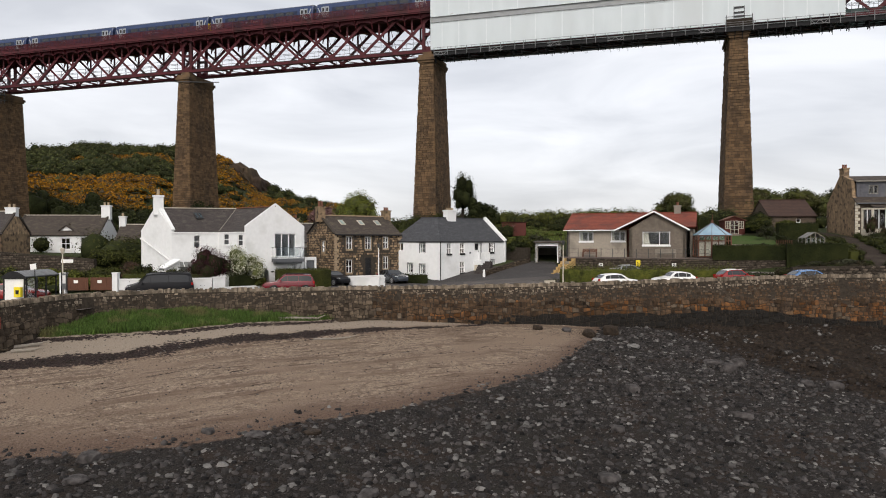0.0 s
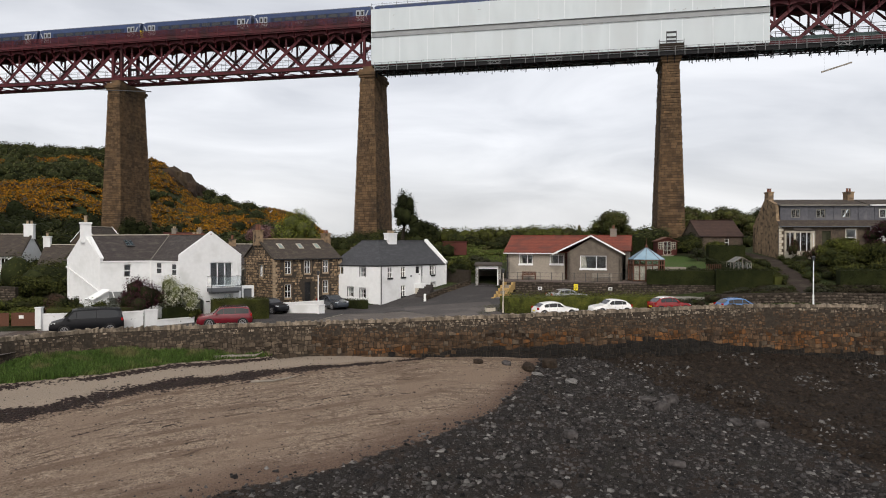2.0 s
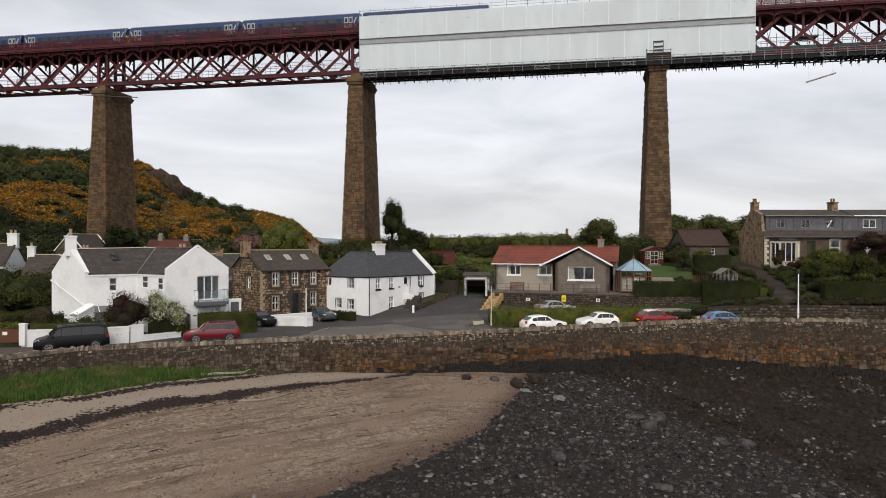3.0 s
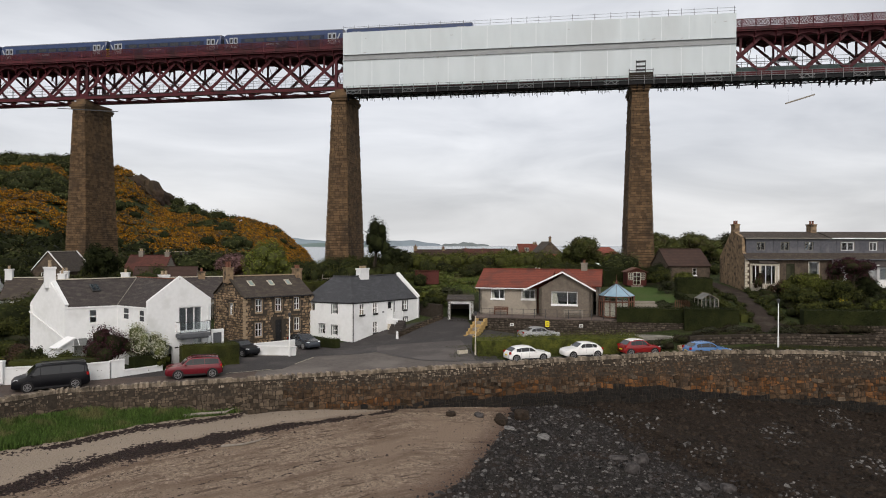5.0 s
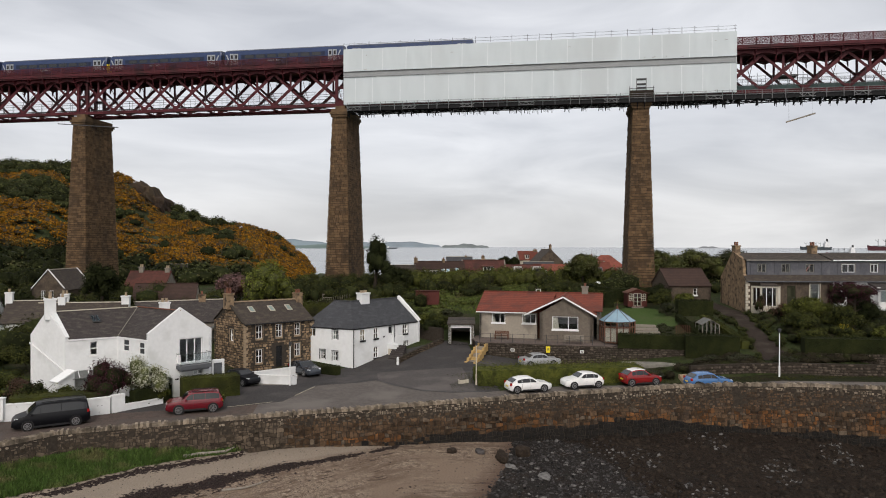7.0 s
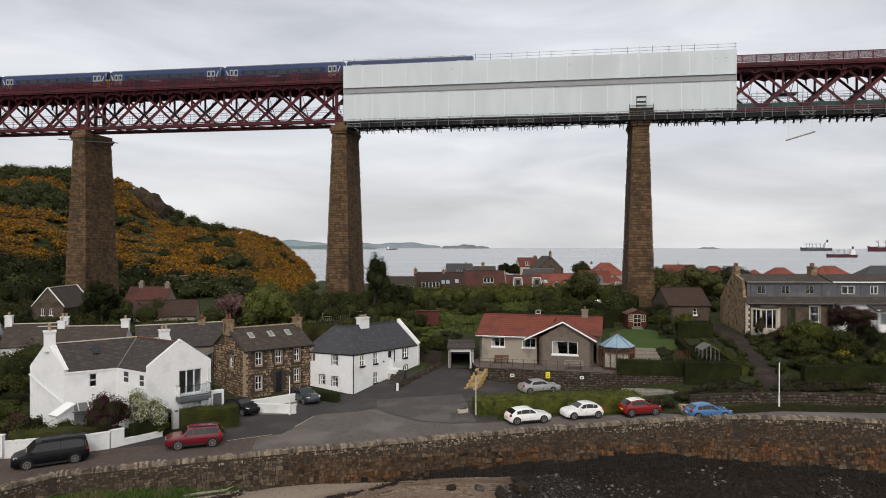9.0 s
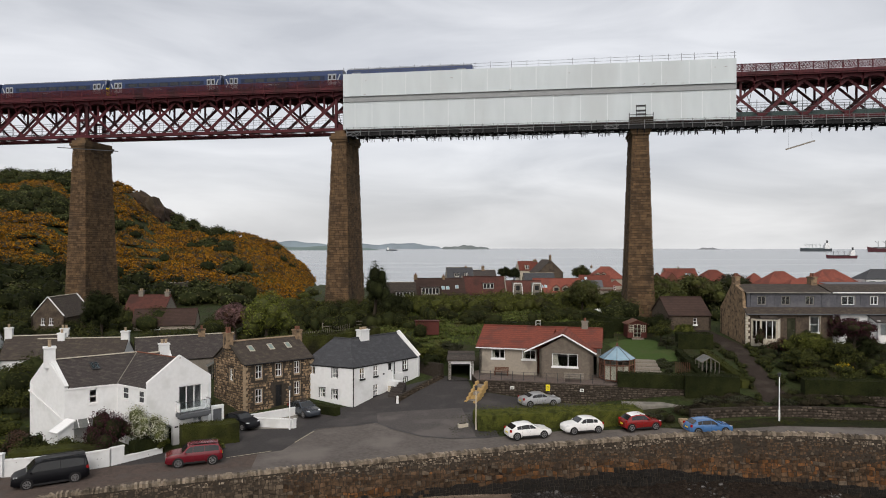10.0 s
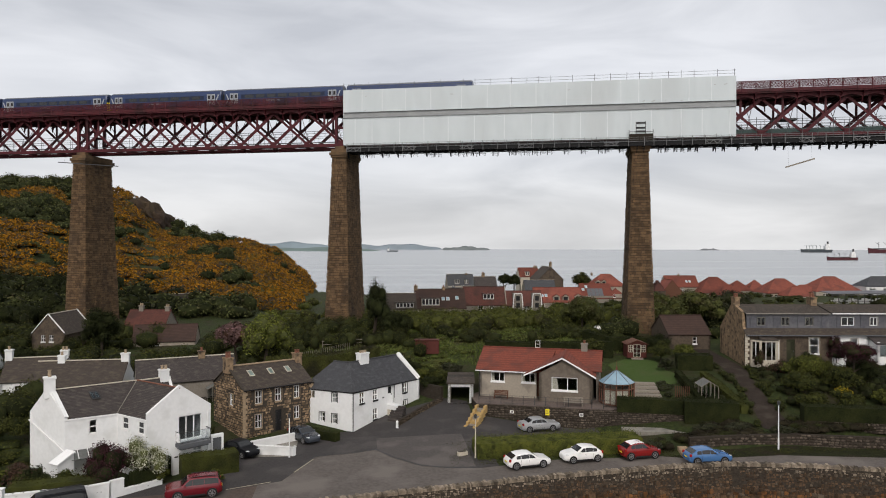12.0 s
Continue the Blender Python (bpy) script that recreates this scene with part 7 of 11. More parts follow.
    cottage("village_house", (124.8, 262), -4, 13.2, 9, -1, 4.4, 8.7, "harl_warm", "tile_far", two, label="orange-red roofed house with two skylights", velux=((8.6, 3.2), (9.9, 3.2)), chim=((6.2, 0.6, 0.6, "rubble", 1),), **kw)
    W2 = [(3, 5, 0.4, 1.9), (8, 9.6, 0.4, 1.9)]
    for x, y, L, D, ze, zr in ((134.5, 255, 17, 14, 2.4, 8.3), (137.5, 246, 11.5, 9, 1.7, 5.6), (153.6, 265, 9.4, 9, 2.6, 6.4), (161.6, 265, 8.6, 8, 2.6, 6.5), (160.2, 250, 16.5, 13, 2.5, 7.8), (163.4, 242, 10.5, 8.5, 1.8, 5.2), (177.6, 258, 11.5, 9, 2.1, 4.9), (184.5, 255, 19.5, 15, 2.7, 8.3)):
        cottage("village_house", (x, y), -6, L, D, -1, ze, zr, "harl_warm", "tile_far", W2 if L > 10 else W2[:1], **hip)
    cottage("village_house", (204.2, 252), -8, 17, 10, -1, 4.8, 8.5, "render_white", "slate_blue", [(1.5, 4.0, 2.4, 4.0), (7, 9, 2.4, 4.0)], label="white house with grey slate roof by the water", hip=True, **kw)
    # raised deck at the village edge; boat shapes stand in for parked white cars
    yard = thing("parking_deck", (166, 205, 0), "raised dark timber deck with a rail and canopy", "deck")
    g = Geo()
    g.box(152.5, 203.5, 1.6, 181, 212, 1.9)
    part("deck_floor", g, "timber_grey", yard)
    for k in range(13):
        g = Geo()
        g.beam((153 + 2.3 * k, 203.6, 0.2), (153 + 2.3 * k, 203.6, 5.3), 0.16, 0.16)
        part("post", g, "steel_dark", yard)
    for z, h in ((2.9, 0.09), (4.9, 0.14), (5.35, 0.3)):
        g = Geo()
        g.beam((152.6, 203.5, z), (181, 203.5, z), 0.12, h)
        part("rail", g, "steel_dark", yard)
    g = Geo()
    g.slab([(152.0, 203.0, 5.5), (181.5, 203.0, 5.5), (181.5, 208.5, 6.1), (152.0, 208.5, 6.1)], 0.16)
    part("canopy", g, "lead_grey", yard)
    for k in range(5):
        x = 157.2 + 4.9 * k
        bt = thing("boat", (x, 206.5, 1.9), "white hull-shaped stand-in for a parked car on the raised deck", "boat", "laid-up boats")
        g = Geo()
        vs = []
        for f, w, zt in ((-0.5, 0.75, 1.25), (-0.2, 1.0, 1.2), (0.25, 0.85, 1.3), (0.5, 0.04, 1.6)):
            vs += [(x + f * 4.2, 206.5 - 0.85 * w, 1.9 + zt), (x + f * 4.0, 206.5 - 0.3 * w, 2.0), (x + f * 4.0, 206.5 + 0.3 * w, 2.0), (x + f * 4.2, 206.5 + 0.85 * w, 1.9 + zt)]
        g.add(vs, [(i * 4 + j, (i + 1) * 4 + j, (i + 1) * 4 + (j + 1) % 4, i * 4 + (j + 1) % 4) for i in range(3) for j in range(4)] + [(0, 1, 2, 3)])
        part("hull", g, "white_paint", bt)
        g = Geo()
        g.box(x - 0.9, 206.0, 3.1, x + 0.5, 207.0, 3.7)
        part("cabin", g, "sign_white", bt)


village()


# ---- sea wall ----
M["stone_pale"] = mat("stone_pale", (0.225, 0.186, 0.142), (0.125, 0.103, 0.078), 4, 0.95, 0.4, 9, (0.075, 0.062, 0.047), 1.3, 0.58, island=0.55, spec=0.1)
M["stone_brown"] = mat("stone_brown", (0.068, 0.042, 0.024), (0.036, 0.024, 0.015), 4, 0.9, 0.4, 9, (0.025, 0.018, 0.013), 1.2, 0.55, island=0.5, obj=0.45, spec=0.1)
M["stone_orange"] = mat("stone_orange", (0.112, 0.050, 0.018), (0.060, 0.032, 0.016), 4, 0.9, 0.4, 9, (0.038, 0.024, 0.015), 1.4, 0.54, island=0.45, obj=0.45, spec=0.1)
M["stone_algae"] = mat("stone_algae", (0.009, 0.0085, 0.008), (0.014, 0.012, 0.010), 4, 0.75, 0.4, 9, island=0.3, obj=0.2, spec=0.15)
M["stone_grey"] = mat("stone_grey", (0.088, 0.068, 0.049), (0.046, 0.036, 0.027), 4, 0.95, 0.4, 9, (0.108, 0.084, 0.060), 1.2, 0.58, island=0.55, spec=0.08)
M["garden_stone"] = mat("garden_stone", (0.082, 0.066, 0.052), (0.044, 0.036, 0.029), 4, 0.95, 0.4, 9, (0.100, 0.082, 0.064), 1.2, 0.6, island=0.6, spec=0.08)
M["wall_core"] = mat("wall_core", (0.046, 0.038, 0.030), (0.028, 0.023, 0.018), 5, 0.95, 0.4, spec=0.08)


class Run:
    """A polyline in plan, walked by length; the outer side is on its right."""

    def __init__(self, pts):
        self.p = [Vector((x, y, 0)) for x, y in pts]
        self.c = [0.0]
        for a, b in zip(self.p, self.p[1:]):
            self.c.append(self.c[-1] + (b - a).length)
        self.L = self.c[-1]

    def at(self, s):
        s = min(max(s, 0.0), self.L - 1e-6)
        i = next(k for k in range(len(self.c) - 1) if self.c[k + 1] > s)
        a, b = self.p[i], self.p[i + 1]
        u = (b - a).normalized()
        return a + u * (s - self.c[i]), u, Vector((u.y, -u.x, 0))


sea_run = Run([(-25.6, 30.0), *[(x, y) for x, y in zip(WALL_X, WALL_Y) if -26 < x < 50], (56, 48.2)])
BATTER = 0.16


def wall_core(run, name, ztop, zbot, thick, m, parent, step=1.0, batter=BATTER):
    g = Geo()
    n = int(run.L / step) + 1
    vs = []
    for i in range(n + 1):
        p, u, o = run.at(run.L * i / n)
        zt, zb = ztop(p.x, p.y), zbot(p.x, p.y)
        vs += [V3(p + o * batter * (zt - zb), zb), V3(p, zt), V3(p - o * thick, zt), V3(p - o * thick, zb)]
    fs = [(i * 4 + k, (i + 1) * 4 + k, (i + 1) * 4 + k + 1, i * 4 + k + 1) for i in range(n) for k in range(3)]
    fs += [(0, 1, 2, 3), (n * 4 + 3, n * 4 + 2, n * 4 + 1, n * 4)]
    g.add(vs, fs)
    return part(name, g, m, parent)


sea_wall = thing("sea_wall", (8, 55.5, -3), "rubble stone sea wall with upright coping stones and orange stained courses", "wall", kind="structure")
body_top = lambda x, y: float(cope_z(x)) - 0.26
wall_core(sea_run, "wall_core", body_top, lambda x, y: float(beach_z(x, y)) - 0.6, 0.6, "wall_core", sea_wall)


def stone_mesh(seed):
    """A unit wall stone with a bulging face; x along, y out, z up."""
    rng = random.Random(seed)
    g = Geo()
    ring = []
    for k in range(6):
        t = 2 * math.pi * (k + 0.5) / 6
        r = 0.5 / max(abs(math.cos(t)), abs(math.sin(t))) * rng.uniform(0.86, 1.0)
        ring.append((max(-0.5, min(0.5, r * math.cos(t))), max(-0.5, min(0.5, r * math.sin(t)))))
    a = [(x, 0.0, z) for x, z in ring]
    b = [(x * 0.93, 0.6, z * 0.93) for x, z in ring]
    c = [(x * 0.62 + rng.uniform(-0.05, 0.05), 1.0, z * 0.62) for x, z in ring]
    g.add(a + b + c, [(k, (k + 1) % 6, 6 + (k + 1) % 6, 6 + k) for k in range(6)] + [(6 + k, 6 + (k + 1) % 6, 12 + (k + 1) % 6, 12 + k) for k in range(6)] + [tuple(range(12, 18))])
    return g


UNIT = [stone_mesh(100 + k) for k in range(10)]
stone_data = {}


def shared_stone(k, mname):
    if (k, mname) not in stone_data:
        me = UNIT[k].mesh("stone")
        me.materials.append(M[mname])
        me.shade_smooth()
        stone_data[(k, mname)] = me
    return stone_data[(k, mname)]


def tide_class(x, z, zb, rng):
    """Which stone shows at this height: weedy foot, stained courses, brown courses or bare rubble."""
    w = 0.25 * math.sin(x * 0.31) + 0.2 * math.sin(x * 0.83 + 2) + rng.uniform(-0.12, 0.12)
    right = min(1.0, max(0.0, (x - 4) / 12))
    if x < -5.5:
        return "stone_grey" if z < -0.1 + w * 0.6 else ("stone_pale" if rng.random() < 0.4 else "stone_grey")
    if z < -2.25 + (0.45 * right + w * 0.6) * (1 if x < 27 else max(-0.8, 1 - (x - 27) / 4)):
        return "stone_algae" if x > 3 + rng.uniform(-3, 3) else "stone_brown"
    orange = (0.42 + 0.3 * math.sin(x * 0.55 + 1) + 0.2 * math.sin(x * 1.3)) * right + (0.5 if -2.5 < x < 3.5 and z < -1.75 else 0)
    if z < -1.0 + w * 0.5 + 0.1 * right and z > -2.35 and rng.random() < orange:
        return "stone_orange"
    down = float(cope_z(x)) - z
    if down > 1.0 + w:
        return "stone_brown" if rng.random() < 0.85 else "stone_grey"
    if down > 0.66 + w * 0.6:
        return "stone_grey" if rng.random() < 0.6 else "stone_brown"
    return "stone_pale" if rng.random() < 0.7 else "stone_grey"


def cell_stone(g, pts, out, depth, face=0.8):
    """A stone filling an outline, chamfered towards a slightly sloping face."""
    n = len(pts)
    c = sum(pts, Vector()) / n
    a = [c + (p - c) * 0.997 for p in pts]
    b = [c + (p - c) * 0.972 + out * depth * 0.65 for p in pts]
    f = [c + (p - c) * face + out * depth for p in pts]
    g.add(a + b + f, [(k, (k + 1) % n, n + (k + 1) % n, n + k) for k in range(n)] + [(n + k, n + (k + 1) % n, 2 * n + (k + 1) % n, 2 * n + k) for k in range(n)] + [tuple(range(2 * n, 3 * n))])


def face_stones():
    """Irregular courses: stones share wavy bed lines, so the joints stay tight."""
    rng = random.Random(77)
    groups = {}
    singles = 0
    lines = [-4.4]
    while lines[-1] < 1.2:
        lines.append(lines[-1] + (rng.uniform(0.19, 0.31) if lines[-1] < -0.75 else rng.uniform(0.11, 0.18)))
    ph = [[rng.uniform(0, 6.28) for _ in range(3)] for _ in lines]

    def bed(r, s):
        a = 0.12 if lines[r] < -0.6 else 0.07
        p = ph[r]
        return lines[r] + a * (math.sin(s * 1.1 + p[0]) + 0.7 * math.sin(s * 2.3 + p[1]) + 0.6 * math.sin(s * 4.1 + p[2])) / 1.6

    for r in range(len(lines) - 1):
        low = lines[r] < -0.75
        s = 5.0 + rng.uniform(0, 0.5)
        while s < sea_run.L - 1:
            w = (rng.uniform(0.18, 0.4) if rng.random() < 0.65 else rng.uniform(0.4, 0.7)) if low else rng.uniform(0.12, 0.36)
            p, u, o = sea_run.at(s + w / 2)
            s0, s1 = s + 0.012, s + w - 0.012
            s += w
            zt = body_top(p.x, p.y)
            zb = float(beach_z(p.x, p.y)) + (0.35 if p.x < -5.5 else 0.0)
            zc = (bed(r, (s0 + s1) / 2) + bed(r + 1, (s0 + s1) / 2)) / 2
            if bed(r + 1, s0) > zt + 0.05 or zc < zb - 0.25:
                continue
            sm = s0 + (s1 - s0) * rng.uniform(0.35, 0.65)
            j = lambda: rng.uniform(-0.02, 0.02)
            loc = [(s0 + 0.02 + j(), bed(r, s0) + 0.012), (sm, bed(r, sm) + 0.008 + j()), (s1 - 0.02 + j(), bed(r, s1) + 0.012), (s1 + j(), (bed(r, s1) + bed(r + 1, s1)) / 2), (s1 - 0.03 + j(), bed(r + 1, s1) - 0.012), (sm + j(), bed(r + 1, sm) - 0.008 + j()), (s0 + 0.03 + j(), bed(r + 1, s0) - 0.012), (s0 + j(), (bed(r, s0) + bed(r + 1, s0)) / 2)]
            mid = (s0 + s1) / 2
            pts = []
            for ss, zz in loc:
                zz = min(zz, zt)
                pts.append(p + u * (ss - mid) + o * (BATTER * (zt - zz) - 0.03) + Vector((0, 0, zz)))
            cls = tide_class(p.x, zc, zb, rng)
            dep = rng.uniform(0.05, 0.12) if low else rng.uniform(0.02, 0.055)
            if low and 3.0 < p.x < 17.5 and singles < 300:
                g = Geo()
                cell_stone(g, pts, o, dep)
                part("stone", g, cls, sea_wall)
                singles += 1
            else:
                cell_stone(groups.setdefault(cls, Geo()), pts, o, dep, 0.8 if low else 0.86)
    for cls, q in groups.items():
        tagged(part("wall_stones_" + cls.split("_")[1], q, cls, sea_wall), "uneven rubble stones", kind="stuff")
    # coping of upright stones
    q = Geo()
    s = 5.0
    while s < sea_run.L - 0.3:
        w = rng.uniform(0.11, 0.24)
        p, u, o = sea_run.at(s + w / 2)
        zt = body_top(p.x, p.y)
        h = rng.uniform(0.17, 0.33)
        lean = rng.uniform(-0.12, 0.12)
        c = V3(p - o * 0.3 + o * rng.uniform(-0.03, 0.03), zt + h / 2)
        up = (Vector((0, 0, 1)) + u * lean).normalized()
        q.obox(c, u * (w / 2 - 0.008), o * rng.uniform(0.26, 0.34), up * h / 2)
        s += w
    tagged(part("coping_stones", q, "stone_pale", sea_wall), "upright rubble coping stones", kind="stuff")


face_stones()


# ---- roads and paving ----
def drape(name, x0, x1, dx, y0, y1, rows, lift, m, label, category="road", kind="structure"):
    """A paved strip between two edge lines, laid over the ground."""
    xs = np.arange(x0, x1 + 1e-6, dx)
    vs = []
    for x in xs:
        a, b = y0(x), y1(x)
        for k in range(rows + 1):
            y = a + (b - a) * k / rows
            vs.append((x, y, float(inland_z(x, y)) + lift))
    n = rows + 1
    fs = [(i * n + k, (i + 1) * n + k, (i + 1) * n + k + 1, i * n + k + 1) for i in range(len(xs) - 1) for k in range(rows)]
    return tagged(quick(name, vs, fs, m, True), label, category, kind=kind)


road_back = lambda x: float(interp(x, [-80, -30, -21.5, -20, -17, -13, -11.1, -6.5, -5.2, -3.9, 2.1, 3.6, 6.1, 8.65, 12, 20, 28, 33, 40, 50, 60], [57, 57.2, 58.6, 59.2, 59.8, 60.0, 60.3, 62.1, 65.5, 69.0, 70.2, 67.3, 64.4, 63.4, 63.1, 64.3, 63.9, 61.8, 60.3, 58.0, 55.5]))
yard_back = lambda x: float(interp(x, [-19.8, -18.4, -16.8, -14, -12.2, -9.5, -6, -0.3, 4.3, 10.8, 14.2], [59.5, 60.9, 62.5, 64.6, 68.2, 73.6, 76.2, 77.3, 81.0, 83.6, 81.8]))
drape("road", -70, 58, 0.5, lambda x: float(wall_y(x)) + 0.45 if x > -24 else 36.0 + (x + 70) * 0.2, road_back, 8, 0.035, "asphalt_old", "worn pale grey shore road behind the sea wall")
drape("driveway", -19.6, 13.6, 0.3, lambda x: road_back(x) - 0.02, yard_back, 14, 0.045, "asphalt", "dark asphalt yard and drive up to the garage")
drape("parking_apron", 13.4, 26.5, 0.5, lambda x: 69.9, lambda x: 77.8 - (x - 14.5) * 0.36, 6, 0.05, "asphalt", "dark asphalt parking strip under the retaining wall")
drape("lane", 42.0, 51.0, 0.25, lambda x: float(interp(x, [42, 44.6, 47.6, 50.6, 51], [66, 64, 76, 84, 94])), lambda x: float(interp(x, [42, 43.4, 46.3, 48.2, 49, 51], [66.5, 70, 78, 86, 95, 95.5])), 14, 0.05, "earth_lane", "narrow dark brown lane up past the terraced houses")
drape("paver_strip", -29, -8.5, 0.5, lambda x: float(wall_y(x)) + 2.3 + max(0, (x + 14) * 0.35), lambda x: max(road_back(x) - 0.03, float(wall_y(x)) + 2.4 + max(0, (x + 14) * 0.35)), 4, 0.05, "paver_brown", "worn reddish brown paving along the back of the road")
drape("verge", 29, 58, 0.5, lambda x: road_back(x) + 0.03, lambda x: float(interp(x, [29, 36, 43, 50, 58], [63.2, 63.3, 62.8, 60.8, 57.8])), 4, 0.03, "verge_soil", "rough dull green verge beside the road", "verge")
drape("junction_apron", 2.2, 11.4, 0.3, lambda x: road_back(x) + 0.05, lambda x: 73.75 - (x - 4.1) * 0.18, 8, 0.058, "asphalt_mid", "grey tarmac apron at the mouth of the drive")
M["line_paint"] = mat("line_paint", (0.40, 0.36, 0.26), (0.30, 0.28, 0.21), 6, 0.8, 0.1)


def ribbon(name, pts, w, lift, m, label):
    g = Geo()
    vs = []
    P = [Vector((x, y, 0)) for x, y in pts]
    for i, p in enumerate(P):
        d = (P[min(i + 1, len(P) - 1)] - P[max(i - 1, 0)]).normalized()
        nn = Vector((d.y, -d.x, 0))
        for e in (-w / 2, w / 2):
            q = p + nn * e
            vs.append((q.x, q.y, float(inland_z(q.x, q.y)) + lift))
    g.add(vs, [(2 * i, 2 * i + 1, 2 * i + 3, 2 * i + 2) for i in range(len(P) - 1)])
    return tagged(part(name, g, m), label, "road marking", kind="structure")


edge_pts = [(x, road_back(x)) for x in np.arange(-5.2, 12.0, 0.3)]
ribbon("road_edge_line", edge_pts, 0.14, 0.07, "steel_dark", "dark sealed joint along the junction")
ribbon("road_marking", [(-11.0 + 0.45 * k, 60.45 + 0.18 * k) for k in range(9)], 0.12, 0.075, "line_paint", "worn pale road marking")
ribbon("road_marking", [(-5.6 + 0.17 * k, 64.3 + 0.42 * k) for k in range(10)], 0.1, 0.075, "line_paint", "worn pale road marking")

# ---- garden and retaining walls ----
def rubble_wall(name, pts, zb, zt, thick, label, seed, m="garden_stone", size=0.3, extra=0.0):
    """A rubble wall along plan points, with stones on its outer (right-hand) face."""
    run = Run(pts)
    th = thing(name, V3(run.p[0], zb(run.p[0].x, run.p[0].y)), label, "wall", kind="structure")
    wall_core(run, "core", zt, zb, thick, "wall_core", th, 0.8, 0.02)
    rng = random.Random(seed)
    g = Geo()
    s = 0.0
    zmin = min(zb(p.x, p.y) for p in run.p)
    zmax = max(zt(p.x, p.y) for p in run.p)
    z = zmin
    while z < zmax:
        h = rng.uniform(0.6, 1.0) * size
        s = rng.uniform(0, 0.3)
        while s < run.L - 0.15:
            w = rng.uniform(0.7, 1.9) * size
            p, u, o = run.at(s + w / 2)
            s += w
            zc = z + h / 2 + 0.05 * math.sin(s * 0.9 + z * 3)
            if zc + h / 2 > zt(p.x, p.y) + 0.03 or zc < zb(p.x, p.y):
                continue
            k = rng.randrange(10)
            b = V3(p - o * 0.02, zc)
            g.add([b + u * (x * w * 0.95) + o * (y * rng.uniform(0.06, 0.09)) + Vector((0, 0, q * h * 0.95)) for x, y, q in UNIT[k].v], UNIT[k].f)
        z += h
    tagged(part("wall_stones", g, m, th, smooth=True), "uneven rubble stones", kind="stuff")
    return th


G_ = lambda x, y: gz(x, y) - 0.25
ret_pts = [(13.9, 78.3), (17.6, 77.0), (25.0, 74.3), (28.6, 73.0), (33.0, 71.4), (36.3, 70.2)]
rubble_wall("retaining_wall", ret_pts, lambda x, y: -0.2 + max(0, x - 28) * 0.12, lambda x, y: float(interp(x, [13, 28, 29, 37], [2.12, 2.12, 2.35, 2.2])), 0.4, "brown rubble retaining wall below the bungalow terrace", 21)
rubble_wall("roadside_wall", [(32.5, 63.5), (36, 63.5), (43, 63.0), (50, 61.0), (58, 58.0)], G_, lambda x, y: float(interp(x, [30, 40, 60], [1.6, 1.78, 1.85])), 0.4, "dark rubble wall along the back of the shore road", 22)
rubble_wall("upper_garden_wall", [(46.4, 65.6), (50, 64.4), (58, 61.5)], lambda x, y: 1.4, lambda x, y: 2.4, 0.4, "low rubble garden wall under a clipped hedge", 23)
rubble_wall("drive_wall", [(10.6, 82.9), (7.6, 86.5)], lambda x, y: 1.2, lambda x, y: 3.3, 0.4, "rubble wall beside the drive", 24)
rubble_wall("stone_bank_wall", [(-62, 71.5), (-44, 71.0), (-36, 70.5)], lambda x, y: 0.2, lambda x, y: float(interp(x, [-62, -48, -36], [3.6, 3.1, 2.2])), 0.5, "rubble garden wall above the road", 25)
g = Geo()
g.prism([V3((13.9, 78.4), 2.13), V3((28.4, 73.15), 2.13), V3((33, 71.5), 2.13), V3((34.5, 76.0), 2.13), V3((16.5, 86), 2.13), V3((13.8, 82.5), 2.13)], (0, 0, 0.1))
tagged(part("terrace_paving", g, "paving_pink"), "pinkish brown paved terrace before the bungalow", "paving", kind="structure")
g = Geo()
g.prism([V3((13.9, 78.5), 0.3), V3((28.4, 73.3), 0.3), V3((33, 71.6), 0.3), V3((34.5, 76.0), 0.3), V3((16.5, 86), 0.3), V3((13.8, 82.5), 0.3)], (0, 0, 1.82))
tagged(part("terrace_fill", g, "wall_core"), "earth fill under the terrace", "terrace", kind="structure")

# railing on the retaining wall
rail = thing("terrace_railing", (20, 76.2, 2.1), "thin dark railing along the terrace edge", "railing")
rr = Run([(14.2, 78.35), (17.7, 77.15), (25.1, 74.45), (28.5, 73.2)])
s = 0.0
while s < rr.L:
    p, u, o = rr.at(s)
    g = Geo()
    g.beam(V3(p, 2.1), V3(p, 3.25), 0.06, 0.06)
    part("post", g, "steel_dark", rail)
    s += 1.28
g = Geo()
for z in (2.75, 3.2):
    for a, b in zip(rr.p, rr.p[1:]):
        g.beam(V3(a, z), V3(b, z), 0.02, 0.025)
part("rail_wire", g, "steel_dark", rail)


def wall_sign(s, z0, z1, w, m, label):
    a, u, n, L = along((14.5, 78.08), (27.6, 73.38))
    g = Geo()
    g.obox(a + u * (s + w / 2) + n * 0.13 + Vector((0, 0, (z0 + z1) / 2)), u * w / 2, n * 0.02, (0, 0, (z1 - z0) / 2))
    th = tagged(part("sign", g, m), label, "sign", "signs on the retaining wall")
    g = Geo()
    for f in (0.3, 0.5, 0.7):
        g.obox(a + u * (s + w / 2) + n * 0.152 + Vector((0, 0, z0 + (z1 - z0) * f)), u * w * 0.32, n * 0.003, (0, 0, 0.025))
    part("sign_bar", g, "steel_dark", th)


wall_sign(3.27, 1.28, 1.6, 0.44, "sign_white", "small white notice on the retaining wall")
wall_sign(7.29, 1.28, 1.98, 0.46, "sign_yellow", "yellow notice on the retaining wall")
wall_sign(11.08, 1.34, 1.68, 0.42, "sign_white", "small white notice on the retaining wall")


